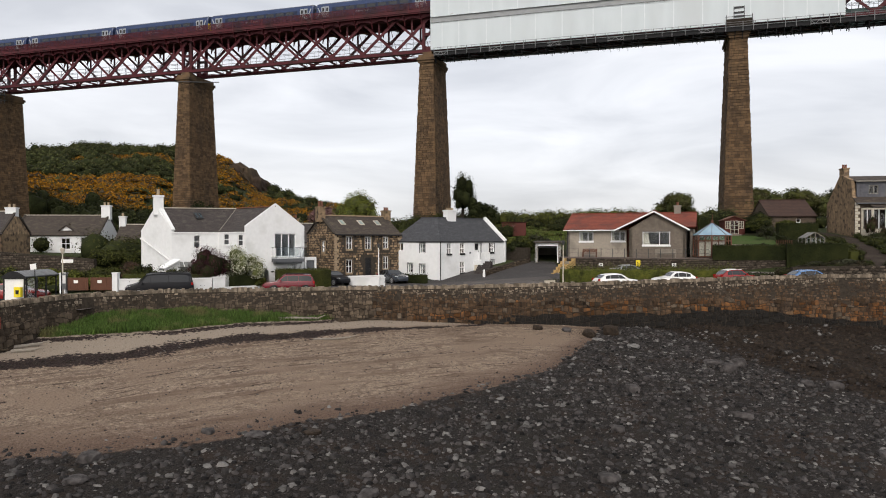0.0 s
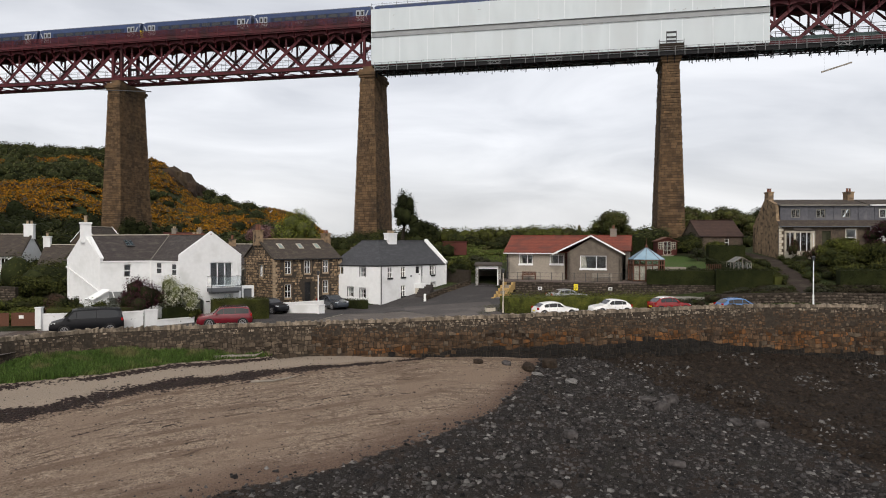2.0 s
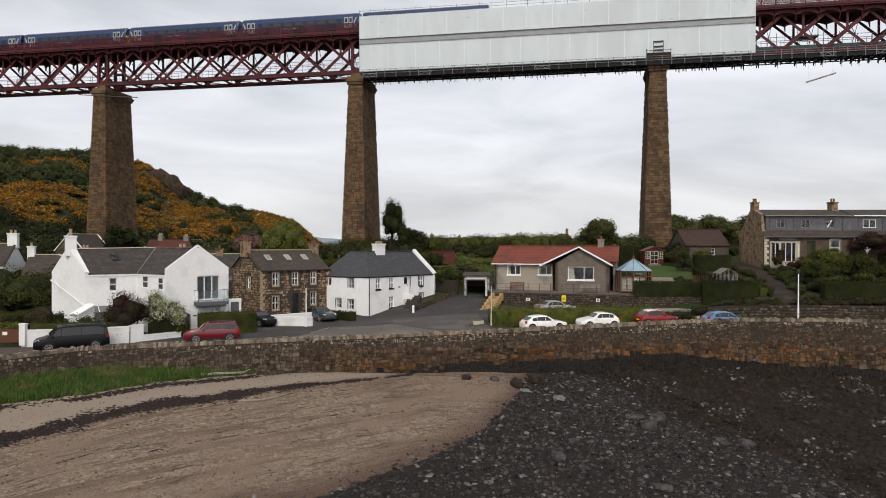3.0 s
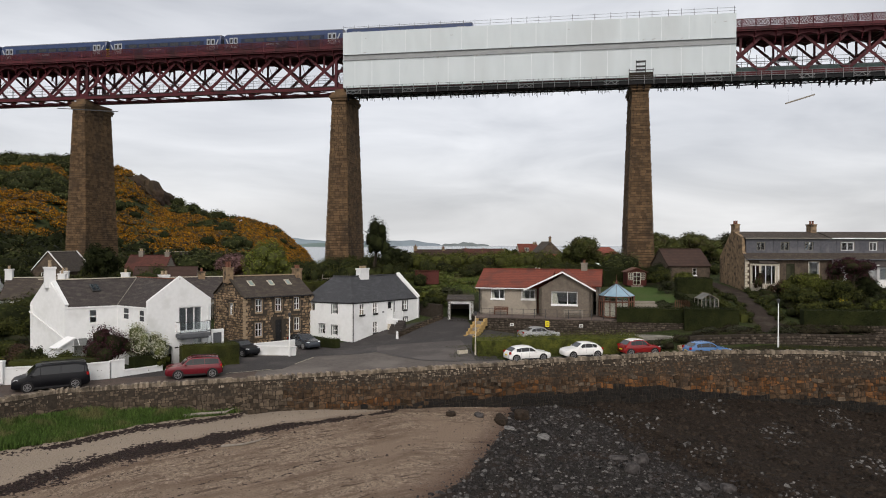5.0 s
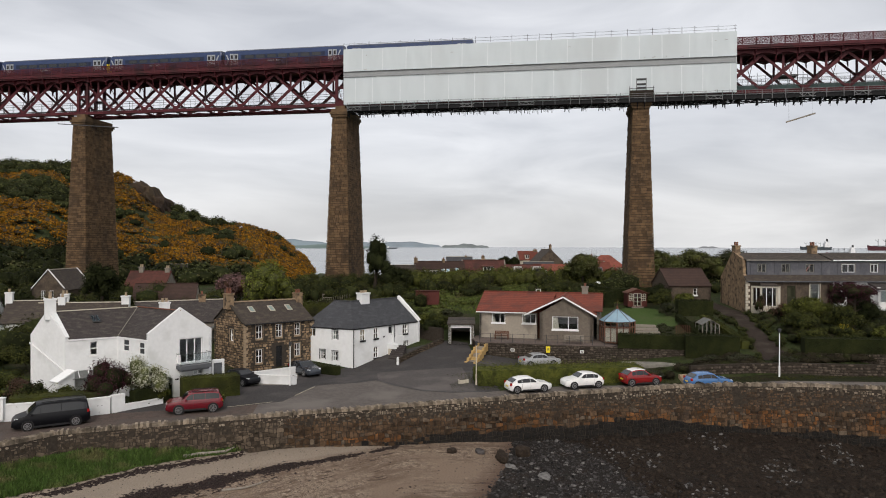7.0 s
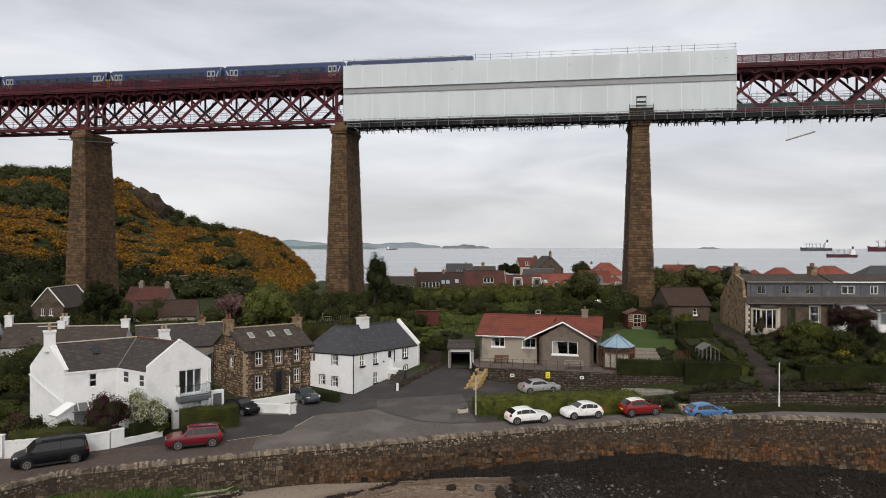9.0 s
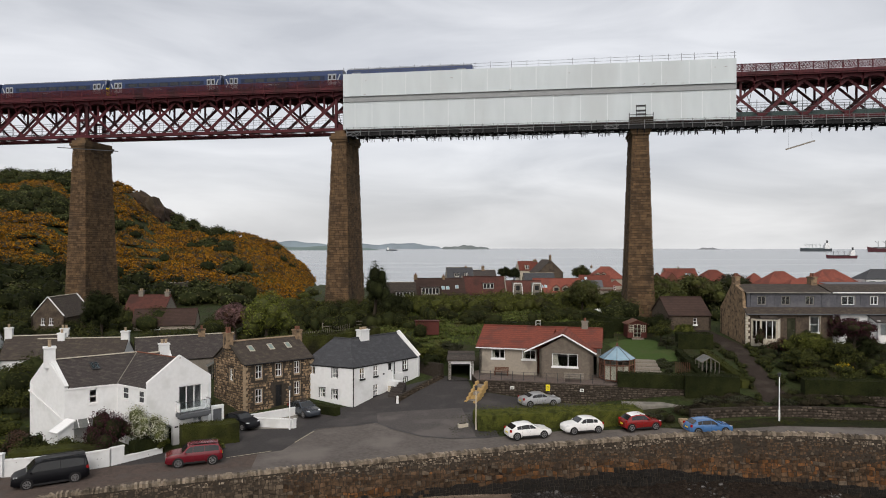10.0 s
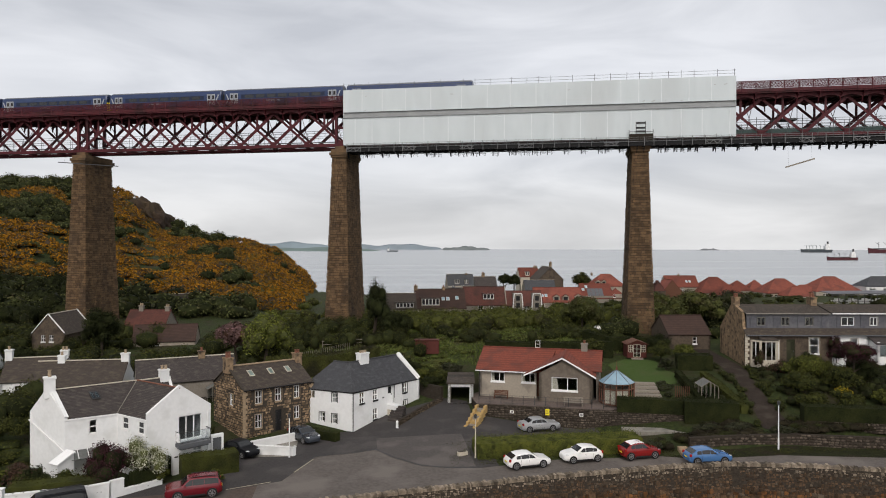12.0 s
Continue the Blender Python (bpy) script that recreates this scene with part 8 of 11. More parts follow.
def plain_wall(name, pts, zb, zt, thick, m, label, cope=None):
    run = Run(pts)
    th = thing(name, V3(run.p[0], zb), label, "wall", kind="structure")
    g = Geo()
    for a, b in zip(run.p, run.p[1:]):
        u = (b - a).normalized()
        n = Vector((u.y, -u.x, 0))
        g.obox((a + b) / 2 - n * thick / 2 + Vector((0, 0, (zb + zt) / 2)), (b - a) / 2, n * thick / 2, (0, 0, (zt - zb) / 2))
    part("wall_body", g, m, th)
    if cope:
        g = Geo()
        for a, b in zip(run.p, run.p[1:]):
            u = (b - a).normalized()
            n = Vector((u.y, -u.x, 0))
            g.obox((a + b) / 2 - n * thick / 2 + Vector((0, 0, zt + 0.04)), (b - a) / 2 + u * 0.03, n * (thick / 2 + 0.04), (0, 0, 0.045))
        part("wall_cope", g, cope, th)
    return th


plain_wall("white_garden_wall", [(-27.6, 57.3), (-21.5, 58.65), (-20.1, 59.4)], -0.9, 0.8, 0.25, "render_white", "white painted garden wall beside the road", "white_paint")
plain_wall("white_gate_wall", [(-20.0, 59.5), (-19.2, 60.2)], -0.9, 0.86, 0.28, "render_white", "white painted wall pier beside the road", "white_paint")
plain_wall("low_white_wall", [(-19.2, 60.2), (-16.76, 62.5)], -0.9, -0.06, 0.28, "render_white", "low white painted wall beside the road", "white_paint")
plain_wall("yard_wall", [(-11.0, 70.6), (-6.2, 69.3), (-5.9, 69.6)], -0.5, 0.35, 0.22, "render_white", "low white wall round a parking place", "white_paint")
plain_wall("yard_wall_end", [(-5.2, 75.5), (-11.4, 71.4)][::-1], -0.5, 0.3, 0.22, "render_white", "low white wall before the stone house", "white_paint")
rubble_wall("drive_kerb_wall", [(4.6, 76.9), (7.4, 79.8), (10.5, 82.7)], lambda x, y: gz(x, y) - 0.4, lambda x, y: gz(x, y) + 0.6, 0.3, "low rubble edge wall up the drive", 26, m="stone_grey", size=0.26)
plain_wall("bench_wall", [(28.0, 69.2), (36.0, 67.4)], 0.0, 0.95, 1.7, "concrete", "long pale concrete ledge below the retaining wall")
drape("parking_pad", -10.9, -5.8, 0.4, lambda x: 69.6 + (x + 10.9) * -0.1, lambda x: 71.8 + (x + 10.9) * 0.7, 4, 0.06, "concrete", "pale concrete parking pad beside the stone house", "paving")

# timber stair beside the drive
tim = thing("timber_stair", (14.6, 72, 0.2), "new yellow timber steps and planter beside the drive", "steps")
e0, e1 = Vector((11.9, 74.4, 0)), Vector((14.0, 78.0, 0))
du = (e1 - e0).normalized()
dn = Vector((du.y, -du.x, 0))
for side in (0.0, 1.05):
    for k in range(6):
        g = Geo()
        q0 = e0 + du * (k * 0.69) + dn * side
        g.obox(q0 + du * 0.35 + Vector((0, 0, 0.2 + k * 0.3)), du * 0.345, dn * 0.13, (0, 0, 0.42))
        part("side_beam", g, "timber_yellow", tim)
for k in range(6):
    g = Geo()
    q0 = e0 + du * (k * 0.69 + 0.3) + dn * 0.525
    g.obox(q0 + Vector((0, 0, 0.0 + k * 0.3)), du * 0.3, dn * 0.42, (0, 0, 0.3))
    part("tread", g, "timber_grey" if k % 2 else "timber_yellow", tim)

# ---- stones of the beach ----
def rocks(name, n, area, smin, smax, m, label, seed, mask=None, flat=0.55, sink=0.3, power=2.5):
    """Thousands of low angular stones as one mesh."""
    rng = np.random.default_rng(seed)
    ring = np.arange(5) * 2 * math.pi / 5
    gem = np.concatenate([np.stack([np.cos(ring), np.sin(ring), 0 * ring - 0.75], 1), np.stack([0.66 * np.cos(ring + 0.5), 0.66 * np.sin(ring + 0.5), 0 * ring + 0.62], 1)])
    fc = np.array([(k, (k + 1) % 5, 5 + k) for k in range(5)] + [((k + 1) % 5, 5 + (k + 1) % 5, 5 + k) for k in range(5)] + [(5, 6, 7), (5, 7, 8), (5, 8, 9)])
    x0, x1, y0, y1 = area
    X, Y = rng.uniform(x0, x1, n * 4), rng.uniform(y0, y1, n * 4)
    ok = Y < wall_y(X) - 0.6
    if mask is not None:
        ok &= mask(X, Y, rng)
    X, Y = X[ok][:n], Y[ok][:n]
    n = len(X)
    S = smin + (smax - smin) * rng.uniform(0, 1, n) ** power
    sc = np.stack([S * rng.uniform(0.7, 1.4, n), S * rng.uniform(0.6, 1.0, n), S * rng.uniform(0.35, 0.8, n) * flat / 0.55], 1)
    V = gem[None] * rng.uniform(0.6, 1.35, (n, 10, 1)) * sc[:, None, :]
    ax, ay, az = rng.uniform(-0.4, 0.4, n), rng.uniform(-0.4, 0.4, n), rng.uniform(0, 6.28, n)
    for a, i, j in ((ax, 1, 2), (ay, 0, 2), (az, 0, 1)):
        c, s_ = np.cos(a)[:, None], np.sin(a)[:, None]
        p, q = V[:, :, i].copy(), V[:, :, j].copy()
        V[:, :, i], V[:, :, j] = c * p - s_ * q, s_ * p + c * q
    V += np.stack([X, Y, ground_z(X, Y) + sc[:, 2] * (1 - 2 * sink) * 0.6], 1)[:, None, :]
    F = fc[None] + (np.arange(n) * 10)[:, None, None]
    return tagged(quick(name, V.reshape(-1, 3), F.reshape(-1, 3), m), label, "stones", kind="stuff")


M["shingle"] = mat("shingle", (0.012, 0.0108, 0.0102), (0.044, 0.040, 0.039), 3, 0.8, 0.3, 12, island=0.85, spec=0.15)
M["shingle_pale"] = mat("shingle_pale", (0.122, 0.118, 0.113), (0.056, 0.053, 0.050), 5, 0.9, 0.3, 12, island=0.65, spec=0.1)
M["weed_stone"] = mat("weed_stone", (0.011, 0.0080, 0.0058), (0.024, 0.0170, 0.0115), 5, 0.75, 0.4, 12, island=0.5, spec=0.15)
on_rock = lambda X, Y, r: (Y < rock_edge(X) + r.normal(0, 0.9, len(X))) & ((X < weed_x(Y) + r.normal(0, 1.2, len(X))) | (Y < 27))
on_weed = lambda X, Y, r: (X > weed_x(Y) + r.normal(0, 0.8, len(X))) & (Y > 24)
rocks("shingle", 34000, (-26, 36, 14, 56), 0.035, 0.19, "shingle", "dark grey angular shingle", 1, on_rock, 0.5, 0.25, 3.6)
rocks("pale_shingle", 9000, (-26, 36, 12, 56), 0.03, 0.22, "shingle_pale", "paler grey loose stones among the shingle", 2, on_rock, 0.4, 0.3, 4.5)
rocks("weedy_stones", 5000, (17, 48, 24, 57), 0.07, 0.34, "weed_stone", "stones covered in dark brown seaweed", 3, on_weed, 0.5)
rocks("ledge_stones", 1400, (17, 48, 24, 57), 0.06, 0.2, "shingle_pale", "pale grey stones among the seaweed", 4, lambda X, Y, r: on_weed(X, Y, r) & (wob(X, Y, 2.4, 5) > 0.35))
rocks("sand_pebbles", 4200, (-26, 12, 22, 55), 0.01, 0.06, "shingle", "small dark pebbles on the sand", 5, lambda X, Y, r: (Y > rock_edge(X)) & (Y < grass_y(X) + 20 * (X > -8)) & (r.uniform(0, 1, len(X)) < np.exp(-(Y - rock_edge(X)) / 3.0) + 0.28))
rocks("wrack_debris", 5200, (-26, 3, 33, 55), 0.03, 0.14, "weed_stone", "dark dried seaweed and driftwood scraps", 6, lambda X, Y, r: np.abs(Y - wrack_y(X) + 0.2 * r.normal(0, 1, len(X))) < 0.5 * (0.35 + 0.75 * np.clip(-X / 20, 0, 1)), 0.3)
rocks("wrack_scraps", 500, (-24, 3, 33, 55), 0.03, 0.1, "shingle_pale", "pale scraps in the strand line", 8, lambda X, Y, r: np.abs(Y - wrack_y(X) + 0.3 * r.normal(0, 1, len(X))) < 0.6, 0.25)


def boulder(x, y, sx, sy, sz, m, label, seed, group="boulders on the shore"):
    rng = random.Random(seed)
    bm = bmesh.new()
    bmesh.ops.create_icosphere(bm, subdivisions=2, radius=1.0)
    rot = rng.uniform(0, 6.28)
    for v in bm.verts:
        f = 1 + 0.16 * math.sin(v.co.x * 3.1 + seed) + 0.14 * math.sin(v.co.y * 4.3 + seed * 2) + rng.uniform(-0.07, 0.07)
        v.co = Vector((v.co.x * sx * f, v.co.y * sy * f, max(-0.5, min(0.72, v.co.z * f)) * sz))
    me = bpy.data.meshes.new("boulder")
    bm.to_mesh(me)
    bm.free()
    me.materials.append(M[m])
    ob = new("boulder", me)
    ob.location = (x, y, gz(x, y) + sz * 0.18)
    ob.rotation_euler = (0, 0, rot)
    return tagged(ob, label, "boulder", group)


for k, (x, y, sx, sy, sz, m, lab) in enumerate((
        (13.0, 53.2, 0.75, 0.6, 0.75, "weed_stone", "dark weedy boulder at the edge of the sand"), (11.2, 52.4, 1.2, 0.6, 0.45, "weed_stone", "flat dark weedy boulder at the edge of the sand"),
        (7.4, 53.2, 0.4, 0.35, 0.35, "weed_stone", "small dark boulder on the sand"), (9.6, 53.4, 0.6, 0.3, 0.3, "shingle", "grey brown stone on the sand"),
        (11.5, 50.4, 0.7, 0.4, 0.14, "shingle_pale", "flat pale slab at the edge of the sand"), (13.6, 48.6, 1.0, 0.4, 0.16, "shingle_pale", "flat grey slab among shingle"),
        (17.7, 42.4, 0.55, 0.5, 0.6, "shingle", "rounded grey boulder on shingle"), (18.9, 43.9, 0.6, 0.5, 0.6, "shingle", "rounded grey boulder beside seaweed"), (17.6, 44.4, 0.6, 0.35, 0.25, "shingle", "grey flat stone beside seaweed"),
        (22.6, 39.3, 0.5, 0.4, 0.4, "shingle", "grey boulder on the shingle ridge"), (21.2, 39.6, 0.55, 0.36, 0.3, "shingle", "grey flat boulder on the shingle ridge"),
        (-12.7, 24.4, 0.5, 0.38, 0.35, "shingle", "smooth dark boulder at the sand's edge"), (-12.2, 22.7, 0.45, 0.32, 0.16, "shingle", "flat grey stone at the sand's edge"),
        (7.8, 30.6, 0.4, 0.3, 0.22, "shingle", "flat grey stone on shingle"), (1.6, 20.8, 0.3, 0.22, 0.22, "shingle", "grey stone on shingle"), (-2.5, 22.6, 0.4, 0.3, 0.2, "shingle", "grey flat stone on shingle"),
        (-7.9, 20.9, 0.32, 0.3, 0.2, "shingle", "grey broken stone on shingle"), (10.2, 36.8, 0.5, 0.4, 0.4, "shingle", "grey stone on shingle"), (12.0, 39.6, 0.5, 0.28, 0.2, "shingle", "grey slab on shingle"),
        (6.0, 24.6, 0.4, 0.3, 0.28, "shingle", "grey stone on shingle"), (14.5, 33.0, 0.45, 0.35, 0.3, "shingle", "grey stone on shingle"), (18.5, 28.5, 0.4, 0.3, 0.25, "shingle", "grey stone on shingle"),
        (-9.5, 27.6, 0.3, 0.26, 0.2, "shingle", "small stone at the sand's edge"), (-5.4, 28.2, 0.45, 0.4, 0.15, "weed_stone", "dark flat stone at the sand's edge"), (-7.6, 27.6, 0.5, 0.4, 0.1, "shingle", "flat stone sunk in the sand"))):
    boulder(x, y, sx, sy, sz, m, lab, k + 3)

for pts, r, lab in (([(-12.3, 50.9), (-11.0, 51.6), (-9.5, 52.2)], 0.16, "bleached driftwood log at the grass edge"), ([(-8.7, 45.9), (-7.4, 46.3), (-6.4, 47.1)], 0.09, "pale bent driftwood branch on the strand line"),
                    ([(-25.0, 39.6), (-24.0, 40.6)], 0.14, "grey driftwood log by the wall"), ([(-24.3, 38.4), (-23.2, 38.8)], 0.12, "grey driftwood log on the sand")):
    g = Geo()
    for k, (a, b) in enumerate(zip(pts, pts[1:])):
        g.cyl((*a, gz(*a) + r * 0.6), (*b, gz(*b) + r * 0.8), r * (1 - 0.2 * k), r * (0.8 - 0.2 * k), 8)
    b = pts[-1]
    g.cyl((*b, gz(*b) + r), (b[0] + 0.5, b[1] + 0.15, gz(*b) + r * 2.2), r * 0.5, r * 0.2, 6)
    tagged(part("driftwood", g, "timber_grey"), lab, "driftwood", "driftwood on the beach")


# ---- planting ----
def leaves(blobs, n, size, seed, shell=0.35, droop=0.0):
    """Leaf quads spread through and on lumpy ellipsoids (x, y, z, rx, ry, rz): vertices and faces."""
    rng = np.random.default_rng(seed)
    B = np.asarray(blobs, float)
    vol = (B[:, 3] * B[:, 4] * B[:, 5]) ** (2 / 3)
    k = rng.choice(len(B), n, p=vol / vol.sum())
    d = rng.normal(size=(n, 3))
    d /= np.linalg.norm(d, axis=1)[:, None]
    d[:, 2] = np.where(d[:, 2] < -0.75, -d[:, 2], d[:, 2])
    r = 1 - shell * rng.uniform(0, 1, n) ** 1.5 + 0.1 * rng.normal(size=n)
    P = B[k, :3] + d * B[k, 3:] * r[:, None]
    nrm = d + 0.5 * rng.normal(size=(n, 3))
    nrm[:, 2] += 0.35
    nrm /= np.linalg.norm(nrm, axis=1)[:, None]
    a = np.cross(nrm, rng.normal(size=(n, 3)))
    a /= np.linalg.norm(a, axis=1)[:, None] + 1e-9
    b = np.cross(nrm, a)
    s = size * rng.uniform(0.55, 1.3, n)[:, None]
    bend = nrm * s * 0.25
    V = np.stack([P - a * s, P - b * s * 0.6 + bend, P + a * s - droop * np.array([0, 0, 1]) * s, P + b * s * 0.6 + bend], 1).reshape(-1, 3)
    F = np.arange(n * 4).reshape(n, 4)
    return V, F


def lumps(x, y, z, rx, ry, rz, k, seed):
    """k ellipsoids clustered inside one, for an uneven crown."""
    rng = np.random.default_rng(seed)
    out = [(x, y, z, rx * 0.6, ry * 0.6, rz * 0.66)]
    for i in range(k):
        d = rng.normal(size=3)
        d /= np.linalg.norm(d)
        d[2] = abs(d[2]) * 1.15 - 0.38
        f = rng.uniform(0.22, 0.48)
        e = rng.uniform(0.55, 0.8)
        out.append((x + d[0] * rx * e, y + d[1] * ry * e, z + d[2] * rz * 0.76, rx * f, ry * f, rz * f))
    return out


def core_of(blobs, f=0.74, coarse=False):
    """A dark filler heart: closes gaps in a crown and paints its inner shade."""
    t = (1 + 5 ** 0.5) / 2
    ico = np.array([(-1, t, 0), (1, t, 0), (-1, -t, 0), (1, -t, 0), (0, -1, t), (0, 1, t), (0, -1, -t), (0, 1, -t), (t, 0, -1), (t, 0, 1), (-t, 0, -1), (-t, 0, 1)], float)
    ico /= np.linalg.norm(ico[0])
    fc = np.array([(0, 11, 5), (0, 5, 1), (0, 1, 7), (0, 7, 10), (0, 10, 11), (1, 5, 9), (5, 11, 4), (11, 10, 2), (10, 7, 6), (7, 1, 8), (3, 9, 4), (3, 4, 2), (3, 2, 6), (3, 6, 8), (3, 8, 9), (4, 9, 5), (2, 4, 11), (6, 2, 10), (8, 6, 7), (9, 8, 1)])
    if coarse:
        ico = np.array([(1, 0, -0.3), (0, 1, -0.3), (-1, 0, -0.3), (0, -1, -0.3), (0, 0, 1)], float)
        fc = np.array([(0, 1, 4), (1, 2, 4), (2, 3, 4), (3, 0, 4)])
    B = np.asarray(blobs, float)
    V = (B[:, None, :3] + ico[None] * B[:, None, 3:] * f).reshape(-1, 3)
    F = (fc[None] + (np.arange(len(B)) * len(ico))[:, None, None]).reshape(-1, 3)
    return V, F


# darker heart colours paint the shade deep inside each crown
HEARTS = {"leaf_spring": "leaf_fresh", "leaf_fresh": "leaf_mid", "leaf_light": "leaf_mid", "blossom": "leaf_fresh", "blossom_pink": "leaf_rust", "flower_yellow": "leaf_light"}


def leafy_mesh(name, verts, quads, tris, m, core):
    """Leaf quads in one material and heart triangles in another, straight from arrays."""
    me = bpy.data.meshes.new(name)
    nq, nt = len(quads), len(tris)
    me.vertices.add(len(verts))
    me.vertices.foreach_set("co", np.asarray(verts, np.float32).ravel())
    me.loops.add(nq * 4 + nt * 3)
    me.loops.foreach_set("vertex_index", np.concatenate([np.asarray(quads, np.int32).ravel(), np.asarray(tris, np.int32).ravel()]))
    me.polygons.add(nq + nt)
    me.polygons.foreach_set("loop_start", np.concatenate([np.arange(nq) * 4, nq * 4 + np.arange(nt) * 3]).astype(np.int32))
    me.materials.append(M[m])
    me.materials.append(M[core])
    me.polygons.foreach_set("material_index", np.repeat([0, 1], [nq, nt]).astype(np.int32))
    me.update(calc_edges=True)
    return me


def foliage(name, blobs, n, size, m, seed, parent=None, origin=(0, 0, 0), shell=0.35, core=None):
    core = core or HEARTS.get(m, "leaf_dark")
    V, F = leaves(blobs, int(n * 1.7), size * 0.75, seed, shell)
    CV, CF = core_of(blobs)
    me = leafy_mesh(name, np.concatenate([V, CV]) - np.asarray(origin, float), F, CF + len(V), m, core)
    ob = new(name, me)
    if parent:
        ob.parent = parent
    return ob


def shrub(x, y, rx, ry, h, m, label, seed, n=500, size=0.11, z=None, name="shrub", group="", k=7, category="shrub"):
    z = gz(x, y) if z is None else z
    th = thing(name, (x, y, z), label, category, group)
    b = lumps(x, y, z + h * 0.5, rx, ry, h * 0.52, k, seed)
    foliage("crown", b, n, size, m, seed, th, (x, y, z))
    g = Geo()
    rng = random.Random(seed)
    for i in range(3):
        t = rng.uniform(0, 6.28)
        g.cyl((x, y, z - 0.1), (x + math.cos(t) * rx * 0.4, y + math.sin(t) * ry * 0.4, z + h * 0.5), 0.05, 0.02, 5)
    part("stem", g, "bark", th)
    return th


def tree(x, y, h, r, m, label, seed, trunk=0.35, n=1600, size=0.28, name="tree", group="", low=0.35, k=12, z=None, squash=1.0):
    """Tapered trunk with limbs and a crown of lumps."""
    z = gz(x, y) if z is None else z
    th = thing(name, (x, y, z), label, "tree", group)
    rng = random.Random(seed)
    top = h * 0.8
    g = Geo()
    lean = (rng.uniform(-0.06, 0.06) * h, rng.uniform(-0.06, 0.06) * h)
    g.cyl((x, y, z - 0.2), (x + lean[0], y + lean[1], z + h * 0.45), 0.035 * h, 0.022 * h, 8)
    g.cyl((x + lean[0], y + lean[1], z + h * 0.45), (x + lean[0] * 1.5, y + lean[1] * 1.5, z + top), 0.022 * h, 0.006 * h, 7)
    for i in range(7):
        t = rng.uniform(0, 6.28)
        f = rng.uniform(0.3, 0.65)
        b0 = (x + lean[0] * f * 2, y + lean[1] * f * 2, z + h * f)
        g.cyl(b0, (x + math.cos(t) * r * 0.75, y + math.sin(t) * r * 0.75, z + h * min(0.92, f + rng.uniform(0.1, 0.25))), 0.013 * h, 0.004 * h, 5)
    part("trunk", g, "bark", th)
    zc = z + h * (low + 1) / 2
    b = lumps(x + lean[0], y + lean[1], zc, r, r, h * (1 - low) / 2 * squash, k, seed)
    foliage("crown", b, n, size, m, seed, th, (x, y, z))
    return th


def hedge(pts, w, h, m, label, seed, size=0.09, dens=70, z=None, name="hedge", rough=0.06, zf=None):
    """A clipped hedge along plan points: a leafy box with slightly uneven faces."""
    rng = np.random.default_rng(seed)
    run = Run(pts)
    zb = (lambda p: gz(p.x, p.y)) if z is None else (lambda p: z)
    if zf:
        zb = lambda p: zf(p.x, p.y)
    th = thing(name, V3(run.p[0], zb(run.p[0])), label, "hedge")
    o0 = home(th)
    n = int(dens * 2.0 * run.L * (w + 2 * h))
    size *= 0.72
    V = []
    g = Geo()
    steps = max(2, int(run.L / 0.8))
    vs = []
    for i in range(steps + 1):
        p, u, o = run.at(run.L * i / steps)
        b = zb(p)
        hh = h - 0.06 + 0.04 * math.sin(i * 1.3 + seed)
        vs += [V3(p + o * (w / 2 - 0.06), b - 0.2), V3(p + o * (w / 2 - 0.07), b + hh), V3(p - o * (w / 2 - 0.07), b + hh), V3(p - o * (w / 2 - 0.06), b - 0.2)]
    g.add(vs, [(i * 4 + k, (i + 1) * 4 + k, (i + 1) * 4 + k + 1, i * 4 + k + 1) for i in range(steps) for k in range(3)] + [(0, 1, 2, 3), (steps * 4 + 3, steps * 4 + 2, steps * 4 + 1, steps * 4)])
    part("hedge_heart", g, m, th)
    S = rng.uniform(0, run.L, n)
    T = rng.uniform(0, w + 2 * h, n)
    pts3, nr = [], []
    for s, t in zip(S, T):
        p, u, o = run.at(s)
        b = zb(p)
        e = rng.normal(0, rough)
        if t < h:
            q, nn = V3(p + o * (w / 2 + e), b + t), o
        elif t < h + w:
            q, nn = V3(p + o * (w / 2 - (t - h)), b + h + e), Vector((0, 0, 1))
        else:
            q, nn = V3(p - o * (w / 2 + e), b + t - h - w), -o
        pts3.append(q)
        nr.append(nn)
    P, NN = np.array(pts3), np.array(nr) + 0.45 * rng.normal(size=(n, 3))
    NN /= np.linalg.norm(NN, axis=1)[:, None]
    a = np.cross(NN, rng.normal(size=(n, 3)))
    a /= np.linalg.norm(a, axis=1)[:, None] + 1e-9
    b = np.cross(NN, a)
    s = size * rng.uniform(0.6, 1.3, n)[:, None]
    V = np.stack([P - a * s, P - b * s * 0.6, P + a * s, P + b * s * 0.6], 1).reshape(-1, 3) - np.array(o0)
    me = bpy.data.meshes.new("leaves")
    me.from_pydata(V.tolist(), [], np.arange(n * 4).reshape(n, 4).tolist())
    me.materials.append(M[m])
    ob = new("leaves", me)
    ob.parent = th
    return th


M["bank_brush"] = mat("bank_brush", (0.026, 0.022, 0.013), (0.014, 0.0125, 0.008), 0.9, 0.85, 0, c3=(0.026, 0.031, 0.010), c3scale=0.5, c3at=0.56, island=0.4, spec=0.06)
